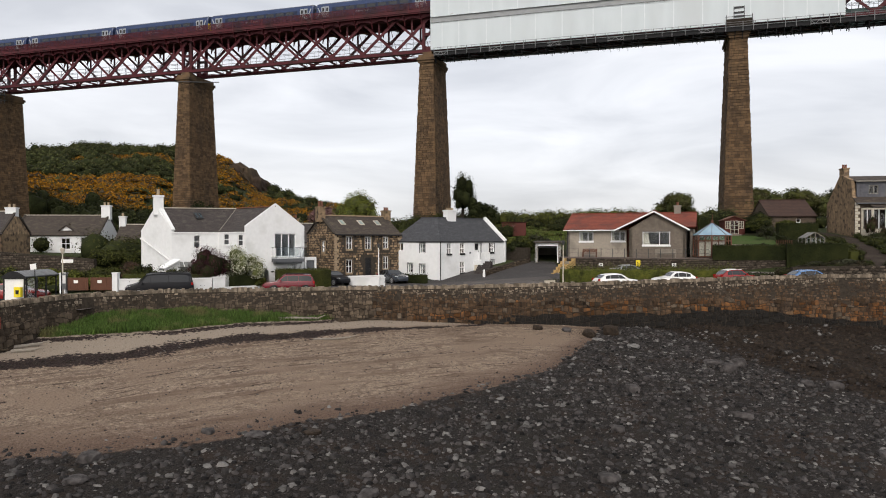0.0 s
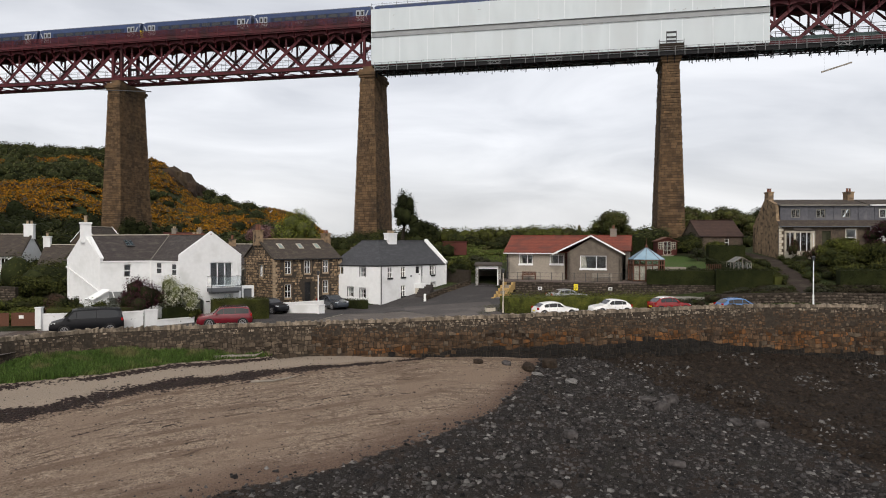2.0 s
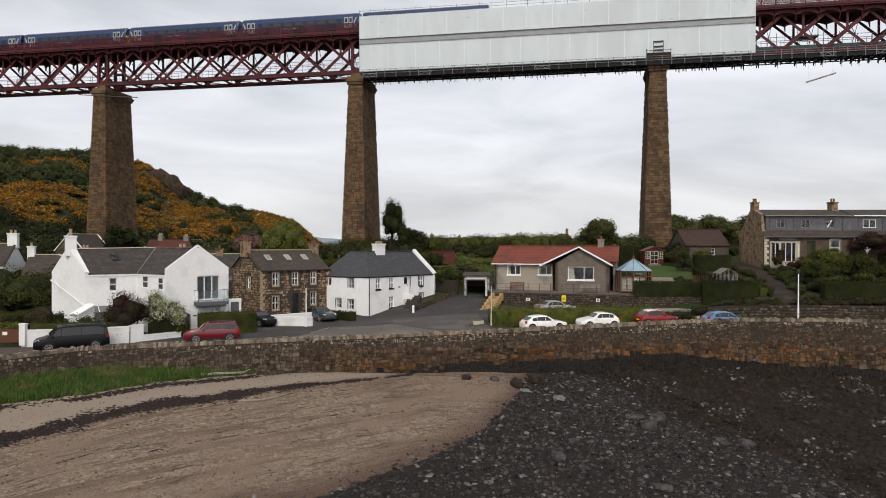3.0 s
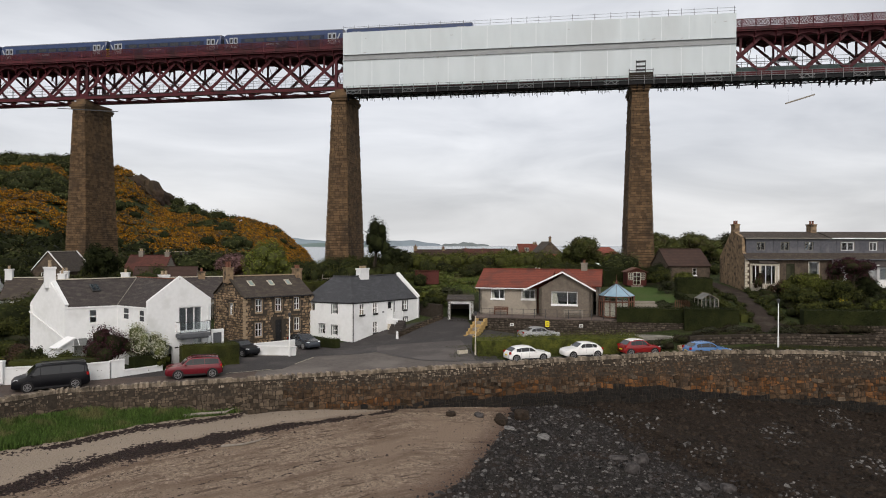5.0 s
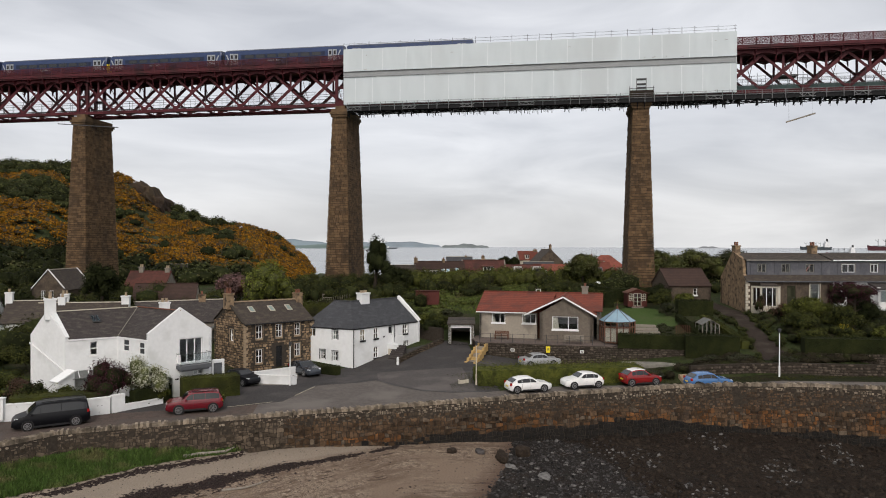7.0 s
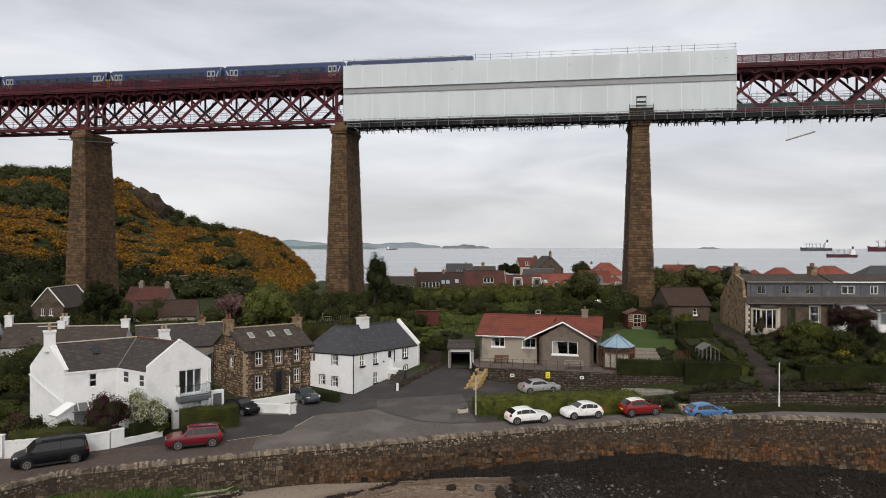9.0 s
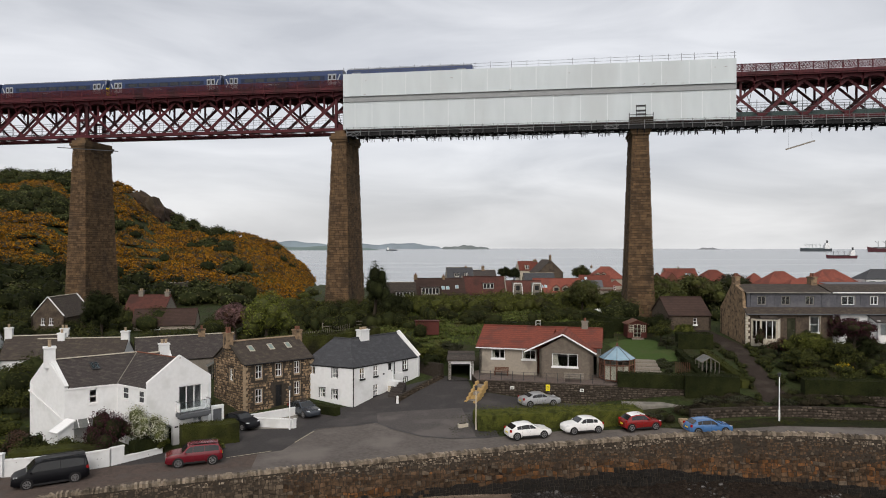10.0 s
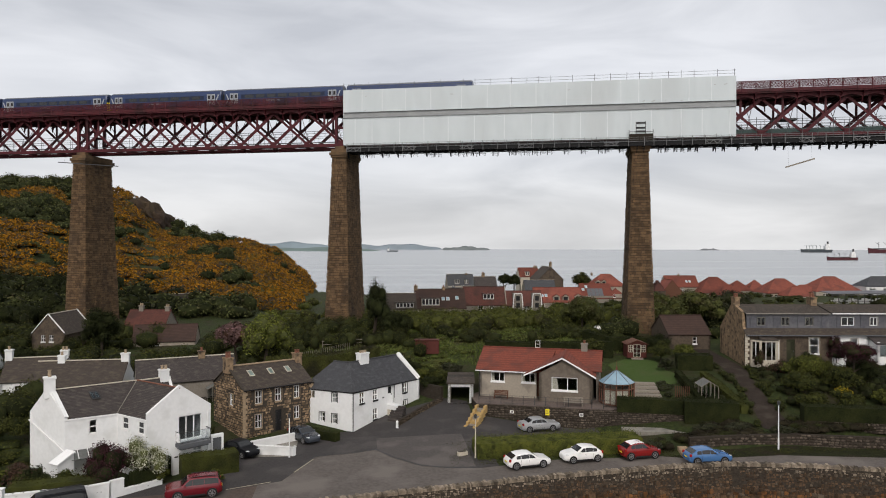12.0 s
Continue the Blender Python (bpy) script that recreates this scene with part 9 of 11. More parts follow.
# hedges
hedge([(11.6, 66.2), (16, 66.4), (22, 66.6), (28.4, 66.4)], 2.6, 1.7, "leaf_light", "rounded green hedge between the road and parked car", 1, rough=0.26, z=-0.35)
hedge([(28.9, 73.3), (33.0, 71.9), (35.6, 71.0)], 1.3, 1.35, "leaf_dark", "dark clipped hedge on the retaining wall", 2, z=2.3)
hedge([(35.4, 70.6), (40.6, 68.8)], 1.9, 2.6, "leaf_dark", "tall dark clipped hedge by the lane", 3, z=1.2)
hedge([(46.4, 66.4), (50, 65.2), (58, 62.6)], 1.6, 1.7, "leaf_dark", "long dark clipped hedge above the road", 4, z=2.2)
hedge([(-15.6, 64.0), (-11.0, 65.9)], 1.8, 1.9, "leaf_mid", "clipped green hedge beside the white house", 5, size=0.08)
hedge([(-19.0, 61.3), (-17.0, 63.2)], 1.0, 1.5, "leaf_dark", "dark clipped hedge behind the low white wall", 6, size=0.08)
hedge([(-5.8, 76.9), (-1.9, 74.2)], 0.9, 1.0, "leaf_dark", "dark clipped hedge against the white house", 7, size=0.08)
hedge([(18.5, 97.0), (26, 94.8), (36, 93.0)], 1.6, 2.2, "leaf_dark", "long dark hedge behind the bungalow", 8, size=0.14, dens=40)
hedge([(-12.0, 94.0), (-4.0, 94.5), (3.0, 96.5)], 2.6, 2.6, "leaf_mid", "tall green hedge behind the white houses", 9, size=0.16, dens=36)
hedge([(42.0, 85.8), (46.2, 84.6)], 2.2, 1.9, "leaf_dark", "dark clipped garden hedge", 10, size=0.12, dens=45)
hedge([(34.5, 100), (37, 95.5), (44, 94.5)], 1.4, 2.0, "leaf_dark", "dark hedge behind the summerhouse", 12, size=0.14, dens=40)
hedge([(40.3, 82), (39.2, 76), (38.6, 71.8)], 0.8, 0.9, "leaf_dark", "low dark garden hedge", 13, size=0.1)
hedge([(43.2, 81), (42.6, 76), (42.2, 70)], 1.0, 0.9, "leaf_mid", "low green hedge beside the lane", 14, size=0.1)
hedge([(-27.4, 58.8), (-22.0, 60.0), (-20.9, 60.7)], 1.7, 1.75, "leaf_mid", "loose green hedge above the white garden wall", 15, rough=0.28)

# shrubs and small trees round the houses
shrub(-20.7, 61.6, 2.15, 1.9, 4.7, "leaf_purple", "dark purple-leaved shrub before the white house", 31, 2600, 0.10, k=12, name="purple_shrub")
shrub(-18.5, 62.6, 2.05, 1.6, 4.3, "blossom", "white flowering shrub before the white house", 32, 3600, 0.085, k=12, name="flowering_shrub")
shrub(-17.0, 62.9, 0.9, 0.8, 1.8, "leaf_light", "yellow-green shrub before the white house", 33, 500, 0.08)
for k, (x, y, rx, h, m, lab) in enumerate((
        (-27.8, 61.2, 1.7, 2.9, "leaf_rust", "rusty brown shrub in the front garden"), (-26.4, 60.6, 1.2, 2.9, "leaf_dark", "dark green upright shrub in the front garden"), (-24.0, 60.8, 1.5, 2.2, "leaf_mid", "green shrub in the front garden"),
        (-22.6, 60.0, 1.2, 1.2, "leaf_light", "yellow-green shrub above the wall"), (-30.2, 60.5, 1.8, 1.8, "leaf_light", "yellow-green shrub by the gate"), (-31.5, 63.5, 1.9, 1.5, "leaf_light", "green bush beside the white house"),
        (-34.0, 61.5, 2.0, 1.4, "leaf_light", "green bush above the road"), (-33.0, 67.0, 2.2, 1.7, "leaf_mid", "green bush beside the white house"), (-37.5, 66.0, 2.6, 1.6, "leaf_light", "broad green bush above the road"), (-36.0, 73.0, 2.6, 3.2, "leaf_mid", "rounded green bush beside the garden wall"), (-32.5, 74.0, 2.6, 3.2, "leaf_mid", "green bush behind the white house"),
        (-12.4, 62.6, 0.8, 1.2, "leaf_light", "small bright shrub by the porch"), (-15.8, 72.6, 1.5, 3.4, "leaf_mid", "green climber between the houses"), (-16.8, 76.0, 1.4, 3.8, "leaf_light", "yellow-green bush at the stone gable"),
        (9.2, 85.6, 1.6, 2.4, "leaf_dark", "dark bush by the white house"), (10.6, 88.0, 1.8, 2.6, "leaf_mid", "green bush by the garage"), (8.6, 89.6, 1.5, 2.2, "leaf_light", "yellow-green bush by the shed"), (12.8, 90.5, 2.0, 2.2, "leaf_grey", "grey-green bush behind the garage"), (6.8, 92.0, 2.0, 2.4, "leaf_dark", "dark bush behind the white house"),
        (41.0, 88.5, 1.9, 3.0, "leaf_mid", "rounded green bush by the lawn"), (40.2, 84.6, 1.3, 2.0, "leaf_grey", "grey-green bush by the lawn"), (42.6, 92.5, 2.0, 3.2, "leaf_dark", "dark bush beside the summerhouse"), (45.5, 90.2, 1.8, 2.2, "leaf_light", "yellow-green bush by the brown cottage"),
        (52.5, 79.5, 1.6, 2.4, "leaf_rust", "rusty shrub before the bay window"), (53.5, 76.5, 2.6, 3.6, "leaf_light", "feathery yellow-green shrub in the sloping garden"), (56.5, 78.0, 2.0, 3.0, "leaf_light", "pale green shrub in the sloping garden"), (56.0, 73.0, 2.6, 3.4, "leaf_mid", "large green shrub in the sloping garden"), (60.0, 74.5, 2.2, 3.4, "leaf_dark", "dark green shrub in the sloping garden"), (51.0, 73.0, 2.4, 3.2, "leaf_mid", "green shrub beside the lane"), (49.4, 69.2, 1.9, 2.4, "leaf_mid", "green shrub above the hedge"), (53.5, 69.0, 2.0, 2.6, "leaf_mid", "green shrub above the hedge"), (58.5, 69.5, 1.6, 2.4, "leaf_light", "yellow-green spotted shrub above the hedge"),
        (62.0, 77.5, 2.0, 4.6, "leaf_purple", "dark purple-leaved shrub before the terraced row"), (67.0, 70.5, 1.6, 1.8, "leaf_dark", "low dark shrub in the front lawn"), (58.3, 82.2, 1.0, 2.6, "leaf_grey", "grey climber on the stone front"),
        (36.2, 66.9, 1.5, 1.0, "leaf_grey", "grey-green shrub under the tall hedge"), (39.0, 66.0, 1.8, 1.0, "leaf_grey", "grey-green shrub under the tall hedge"), (42.6, 63.9, 1.4, 1.0, "leaf_grey", "low shrub on the roadside wall"),
        (29.2, 64.6, 1.0, 1.1, "leaf_grey", "small shrub by the roadside steps"), (33.0, 93.5, 2.0, 3.0, "leaf_mid", "green bush behind the bungalow"))):
    shrub(x, y, rx, rx * 0.9, h, m, lab, 50 + k, int(320 + 280 * rx * rx), 0.08 + 0.022 * rx, k=10)
shrub(50.5, 79.6, 0.5, 0.5, 0.9, "flower_yellow", "bright yellow flowering bush by the lane", 99, 260, 0.07)
tree(58.6, 74.6, 5.8, 2.8, "leaf_purple", "spreading dark-leaved garden tree with bare lower limbs", 120, n=2200, size=0.13, low=0.45)
shrub(62.4, 82.6, 1.3, 1.2, 4.4, "leaf_purple", "dark purple conifer before the terraced row", 141, 1300, 0.09)
shrub(57.4, 81.3, 1.0, 1.0, 2.2, "leaf_light", "bright yellow-green ball shrub by the terraced row", 142, 700, 0.08)
shrub(51.9, 82.6, 0.8, 0.7, 3.0, "leaf_rust", "rusty climber beside the bay window", 143, 600, 0.08)
shrub(55.0, 82.4, 1.7, 0.8, 1.5, "leaf_grey", "grey-green border shrub under the bay window", 144, 700, 0.08)
shrub(55.4, 71.8, 1.2, 1.0, 1.7, "flower_yellow", "yellow flowering azalea above the hedge", 145, 500, 0.07)
tree(-43.0, 95.5, 4.6, 2.4, "leaf_dark", "dark bushy tree behind the cottages", 121)
tree(-39.6, 113.5, 7.8, 3.1, "leaf_dark", "dense dark evergreen before the bridge pier", 122, n=3200, size=0.24, low=0.05, k=16)
tree(-17.2, 103.0, 6.4, 3.1, "blossom_pink", "pink flowering tree behind the cottages", 123, n=2200, size=0.22, low=0.15)
tree(-12.7, 98.5, 8.0, 3.5, "leaf_spring", "bright yellow-green tree behind the stone house", 124, n=4200, size=0.17, low=0.05, k=18)
tree(2.8, 109.0, 9.4, 2.3, "leaf_dark", "dark open pine beside the bridge pier", 125, n=2300, size=0.15, low=0.12, k=16)
tree(5.8, 107.0, 5.2, 2.6, "leaf_dark", "dark bushy tree beside the bridge pier", 126, n=1400, size=0.24, low=0.0)
tree(51.0, 110.0, 6.9, 4.4, "leaf_fresh", "spreading green tree behind the cottage", 127, n=3600, size=0.22, low=0.05, k=18)
tree(58.5, 112.0, 7.0, 4.8, "leaf_fresh", "spreading green tree behind the terraced houses", 128, n=3600, size=0.22, low=0.05, k=18)
tree(66.0, 113.0, 6.8, 5.0, "leaf_grey", "grey-green tree behind the terraced houses", 129, n=3200, size=0.22, low=0.05, k=18)
tree(38.2, 112.5, 5.9, 3.7, "leaf_fresh", "green tree beside the bridge pier", 130, n=3200, size=0.2, low=0.0, k=18)
tree(62.6, 285.0, 10.8, 2.9, "leaf_dark", "dark pine by the shore", 131, n=1500, size=0.36, low=0.4, group="pines by the shore")
tree(67.2, 286.0, 10.3, 2.7, "leaf_dark", "dark pine by the shore", 133, n=1500, size=0.36, low=0.4, group="pines by the shore")
tree(91.0, 268.0, 9.4, 4.0, "leaf_mid", "green tree among the village roofs", 132, n=1200, size=0.5, low=0.2)


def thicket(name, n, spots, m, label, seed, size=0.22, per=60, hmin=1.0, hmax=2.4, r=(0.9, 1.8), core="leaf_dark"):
    """Many bushes over an area, as one mass nobody could count."""
    rng = np.random.default_rng(seed)
    X, Y = spots(rng, n)
    n = len(X)
    Z = ground_z(X, Y)
    H = rng.uniform(hmin, hmax, n)
    R = rng.uniform(*r, n)
    blobs = np.stack([X, Y, Z + H * 0.42, R, R * 0.95, H * 0.6], 1)
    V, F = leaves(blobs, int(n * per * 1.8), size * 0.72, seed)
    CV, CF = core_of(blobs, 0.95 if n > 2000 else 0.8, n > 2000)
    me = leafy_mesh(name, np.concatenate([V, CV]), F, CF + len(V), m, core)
    return tagged(new(name, me), label, "bushes", kind="stuff")


def box_spots(x0, x1, y0, y1, keep=None):
    def f(rng, n):
        X, Y = rng.uniform(x0, x1, n * 3), rng.uniform(y0, y1, n * 3)
        ok = np.ones(len(X), bool) if keep is None else keep(X, Y)
        return X[ok][:n], Y[ok][:n]
    return f


clear_piers = lambda X, Y: np.min([np.hypot(X - bp(s, 0, 0).x, Y - bp(s, 0, 0).y) for s in (-PITCH, 0, PITCH)], 0) > 6
thicket("mound_hedge", 150, box_spots(8, 48, 112, 126, clear_piers), "leaf_light", "thick green bushes along the crest of the mound", 201, 0.19, 110, 1.9, 3.0, core="leaf_mid")
thicket("mound_bushes", 60, box_spots(14, 46, 102, 112, lambda X, Y: clear_piers(X, Y) & (wob(X, Y, 5, 2) > -0.1)), "leaf_mid", "green bushes on the mound", 202, 0.18, 110, 1.0, 2.2)
thicket("mound_weeds", 620, box_spots(2, 36, 92, 116, lambda X, Y: (wob(X, Y, 4, 1) > -0.3) & ((X < 13) | (Y > 98))), "weed_green", "rank green weeds on the mound", 203, 0.13, 30, 0.25, 0.7, (0.35, 0.9), "leaf_mid")
thicket("pier_scrub", 120, box_spots(-16, 12, 98, 122, lambda X, Y: clear_piers(X, Y) & ((Y > 104) | (X < -6))), "leaf_mid", "rough green scrub round the pier foot", 204, 0.17, 140, 1.2, 3.0)
thicket("pier_scrub_light", 60, box_spots(-26, 10, 96, 124, clear_piers), "leaf_mid", "green scrub round the pier foot", 205, 0.16, 140, 1.0, 2.6)
thicket("garden_scrub", 130, box_spots(-62, -20, 93, 135, lambda X, Y: clear_piers(X, Y) & (wob(X, Y, 6, 3) > -0.2) & ~((np.abs(X + 33) < 9) & (Y > 108))), "leaf_mid", "mixed green garden bushes below the hill", 206, 0.18, 150, 1.0, 2.8, (1.0, 2.2))
thicket("garden_scrub_dark", 90, box_spots(-75, -34, 95, 150, clear_piers), "leaf_mid", "green bushes below the viaduct", 207, 0.2, 150, 1.5, 4.2, (1.2, 2.6))
thicket("lane_scrub", 70, box_spots(40, 78, 98, 122, clear_piers), "leaf_fresh", "green bushes behind the terraced houses", 208, 0.2, 100, 1.5, 3.4, (1.2, 2.4))
thicket("slope_planting", 240, box_spots(47.5, 75, 65, 82, lambda X, Y: X > np.interp(Y, [64, 76, 84, 95], [44.6, 47.6, 50.6, 51]) + 0.9), "bank_brush", "mixed brown and green garden planting on the slope", 209, 0.13, 40, 0.5, 1.4, (0.6, 1.2))
thicket("far_scrub", 220, box_spots(-20, 150, 128, 200, None), "leaf_light", "scrub between the mound and the village", 210, 0.28, 60, 1.0, 2.6, (1.2, 2.6), "leaf_mid")
thicket("village_gardens", 160, box_spots(40, 330, 200, 262, None), "leaf_mid", "garden greenery round the village houses", 211, 0.4, 50, 0.8, 2.4, (1.4, 3.0))
thicket("roadside_gardens", 110, box_spots(-62, -30.6, 58.5, 73, lambda X, Y: Y > 59), "leaf_light", "green front garden planting above the road", 212, 0.12, 90, 0.4, 1.0, (0.9, 1.8))
thicket("bank_bushes", 50, box_spots(-62, -37, 73, 86, None), "leaf_mid", "low bushes before the roadside cottages", 213, 0.16, 70, 0.4, 1.0, (0.9, 1.6))
thicket("yard_trees", 14, box_spots(-41.0, -36.2, 77, 85, None), "leaf_mid", "green bushy trees beside the cottages", 217, 0.18, 140, 2.6, 4.6, (1.5, 2.4))
# the hill
gorse_zone = lambda X, Y: (Y < 374) & (((X > -92) & (Y > 176 - 0.1 * X) & (wob(X, Y, 22, 1) > -0.72)) | ((X > -126) & (X <= -92) & ((Y > 300) | (Y < 262))) | ((X <= -60) & (np.abs(Y - 225 - 12 * wob(X, Y, 30, 2)) < 28)) | ((X < -95) & (Y > 300) & (wob(X, Y, 20, 4) > 0.25)))
hill_gate = lambda X, Y: (hill_z(X, Y) > 1.2) & (X < -16) & ~((X > -109) & (X < -89) & (Y > 338))
thicket("gorse", 8600, box_spots(-260, -16, 165, 372, lambda X, Y: gorse_zone(X, Y) & hill_gate(X, Y) & (wob(X, Y, 9, 8) > -0.62)), "gorse", "orange-yellow flowering gorse on the hillside", 220, 0.42, 22, 0.9, 2.2, (1.0, 2.2), "moor_brown")
thicket("hill_bushes", 1100, box_spots(-300, -24, 160, 375, lambda X, Y: ~gorse_zone(X, Y) & hill_gate(X, Y)), "leaf_fresh", "green bushes and small trees on the hillside", 221, 0.5, 58, 2.0, 5.5, (2.2, 4.2))
thicket("hill_bushes_dark", 420, box_spots(-300, -24, 160, 380, lambda X, Y: (~gorse_zone(X, Y) | (wob(X, Y, 9, 8) < -0.6)) & hill_gate(X, Y)), "leaf_dark", "dark bushes on the hillside", 222, 0.5, 58, 1.6, 4.6, (2.0, 3.6))
thicket("hill_foot_trees", 150, box_spots(-150, -60, 148, 190, lambda X, Y: hill_z(X, Y) > 4), "leaf_dark", "dark trees along the foot of the hill", 223, 0.38, 170, 4.0, 8.0, (2.4, 4.2))
thicket("ridge_trees", 60, box_spots(-240, -56, 354, 366, lambda X, Y: (X < -128) | ((X > -93) & (X < -62))), "leaf_mid", "bushy trees on the hill crest", 224, 0.5, 110, 3.0, 6.5, (2.6, 4.4))
M["crag"] = mat("crag", (0.046, 0.032, 0.023), (0.026, 0.019, 0.015), 0.35, 0.95, 0.8, 0.9, (0.060, 0.044, 0.028), 0.12, 0.58, stretch=(1, 1, 0.3), spec=0.06)
bm = bmesh.new()
bmesh.ops.create_icosphere(bm, subdivisions=4, radius=1.0)
for v in bm.verts:
    f = 1 + 0.13 * math.sin(v.co.x * 13 + v.co.z * 1.5) + 0.06 * math.sin(v.co.z * 17 + v.co.x * 6) + random.uniform(-0.05, 0.05)
    v.co = Vector((-99 + v.co.x * 11 * f, 354 + v.co.y * 15 * f, 32.6 + v.co.z * 9.0 * f - 0.72 * v.co.x * 11))
me = bpy.data.meshes.new("crag")
bm.to_mesh(me)
bm.free()
me.materials.append(M["crag"])
tagged(new("crag", me), "bare dark brown rock crag on the hillside", "crag", kind="structure")


# grass on the bank and verges
def grass_patch(name, n, spots, h, label, seed, m="grass", width=0.05):
    rng = np.random.default_rng(seed)
    X, Y = spots(rng, n)
    n = len(X)
    Z = ground_z(X, Y)
    H = h * rng.uniform(0.5, 1.3, n) * (0.75 + 0.4 * wob(X, Y, 1.4, 2))
    t = rng.uniform(0, 6.28, n)
    lx, ly = rng.normal(0, 0.35, n) * H, rng.normal(0, 0.35, n) * H
    w = width * rng.uniform(0.7, 1.5, n)
    a = np.stack([X - np.cos(t) * w, Y - np.sin(t) * w, Z - 0.05], 1)
    b = np.stack([X + np.cos(t) * w, Y + np.sin(t) * w, Z - 0.05], 1)
    c = np.stack([X + lx, Y + ly, Z + H], 1)
    V = np.stack([a, b, c], 1).reshape(-1, 3)
    return tagged(quick(name, V, np.arange(n * 3).reshape(n, 3), m), label, "grass", kind="stuff")


grass_patch("bank_grass", 42000, box_spots(-26.5, -6.5, 40, 54, lambda X, Y: (Y > grass_y(X) + 0.15 * wob(X, Y, 0.6)) & (Y < wall_y(X) - 0.15)), 0.42, "lush green grass on the bank below the sea wall", 301)
grass_patch("verge_grass", 9000, box_spots(9, 58, 60.6, 70, lambda X, Y: (Y > np.interp(X, [12, 20, 28, 33, 40, 50, 58], [63.6, 64.6, 64.2, 62.1, 60.6, 58.3, 56.2])) & (Y < np.interp(X, [12, 28, 31, 58], [70, 70, 63.8, 60]))), 0.16, "grass verge along the back of the road", 302, "leaf_mid")
grass_patch("rough_grass", 26000, box_spots(-10, 40, 88, 118, lambda X, Y: (X < 13) | (Y > 94)), 0.4, "rough green grass on the mound", 303, "weed_green", 0.08)
drape("lawn", 34.0, 40.6, 0.5, lambda x: 81.2 - (x - 34) * 0.25, lambda x: 91.0 - abs(x - 37) * 0.5, 10, 0.1, "lawn", "short green lawn beside the conservatory", "lawn")
drape("front_lawn", 65.5, 80, 0.5, lambda x: 66.0 - (x - 65.5) * 0.2, lambda x: 75 - (x - 65.5) * 0.1, 6, 0.25, "lawn", "short bright lawn before the terraced row", "lawn")
thicket("bank_scrub", 300, box_spots(30.5, 58, 64.0, 68.5, lambda X, Y: (Y > 64.2 - np.clip(X - 42, 0, 20) * 0.2) & (Y < 69.5 - np.clip(X - 33, 0, 30) * 0.24) & ((X < 40.5) | (X > 44.5)) & ((X > 36.6) | (Y < 66.4)) & ((X < 30.8) | (X > 32.6))), "bank_brush", "low brownish scrub on the roadside bank", 214, 0.12, 40, 0.3, 0.8, (0.5, 1.0), "bank_brush")
thicket("lane_edge_scrub", 150, box_spots(39.5, 52, 67, 86, lambda X, Y: (np.abs(X - np.interp(Y, [64, 76, 84, 95], [44.6, 47.6, 50.6, 51]) - 0.5) < 0.45) | (np.abs(X - np.interp(Y, [66, 70, 78, 86], [42, 43.4, 46.3, 48.2]) + 0.6) < 0.6)), "leaf_mid", "rank growth along the edges of the lane", 215, 0.1, 46, 0.3, 0.9, (0.3, 0.7))
thicket("garden_beds", 70, box_spots(34, 43, 72, 82, lambda X, Y: (X > 36.5) & (Y < 80.5) & (wob(X, Y, 2, 4) > -0.2)), "leaf_grey", "brown and grey planting in the sloping garden beds", 216, 0.1, 50, 0.2, 0.7, (0.4, 0.9))


# ---- cars ----
def paint(name, c, rough=0.25, metal=0.0):
    m = mat(name, c, tuple(x * 0.92 for x in c), 3, rough, 0, metal=metal, spec=0.5)
    m.node_tree.nodes["Principled BSDF"].inputs["Coat Weight"].default_value = 0.25
    M[name] = m
    return name


M["tyre"] = mat("tyre", (0.012, 0.012, 0.012), (0.018, 0.018, 0.018), 8, 0.9, 0.1)
M["alloy"] = mat("alloy", (0.35, 0.35, 0.36), (0.28, 0.28, 0.29), 8, 0.35, 0.02, metal=0.7)
M["car_glass"] = mat("car_glass", (0.010, 0.011, 0.012), (0.014, 0.015, 0.016), 3, 0.06, 0, spec=0.6)
M["lamp_red"] = mat("lamp_red", (0.30, 0.012, 0.012), (0.25, 0.01, 0.01), 8, 0.2, 0)
M["lamp_clear"] = mat("lamp_clear", (0.60, 0.62, 0.64), (0.5, 0.52, 0.54), 8, 0.15, 0)
M["plastic_dark"] = mat("plastic_dark", (0.016, 0.016, 0.017), (0.022, 0.022, 0.023), 8, 0.6, 0.05)

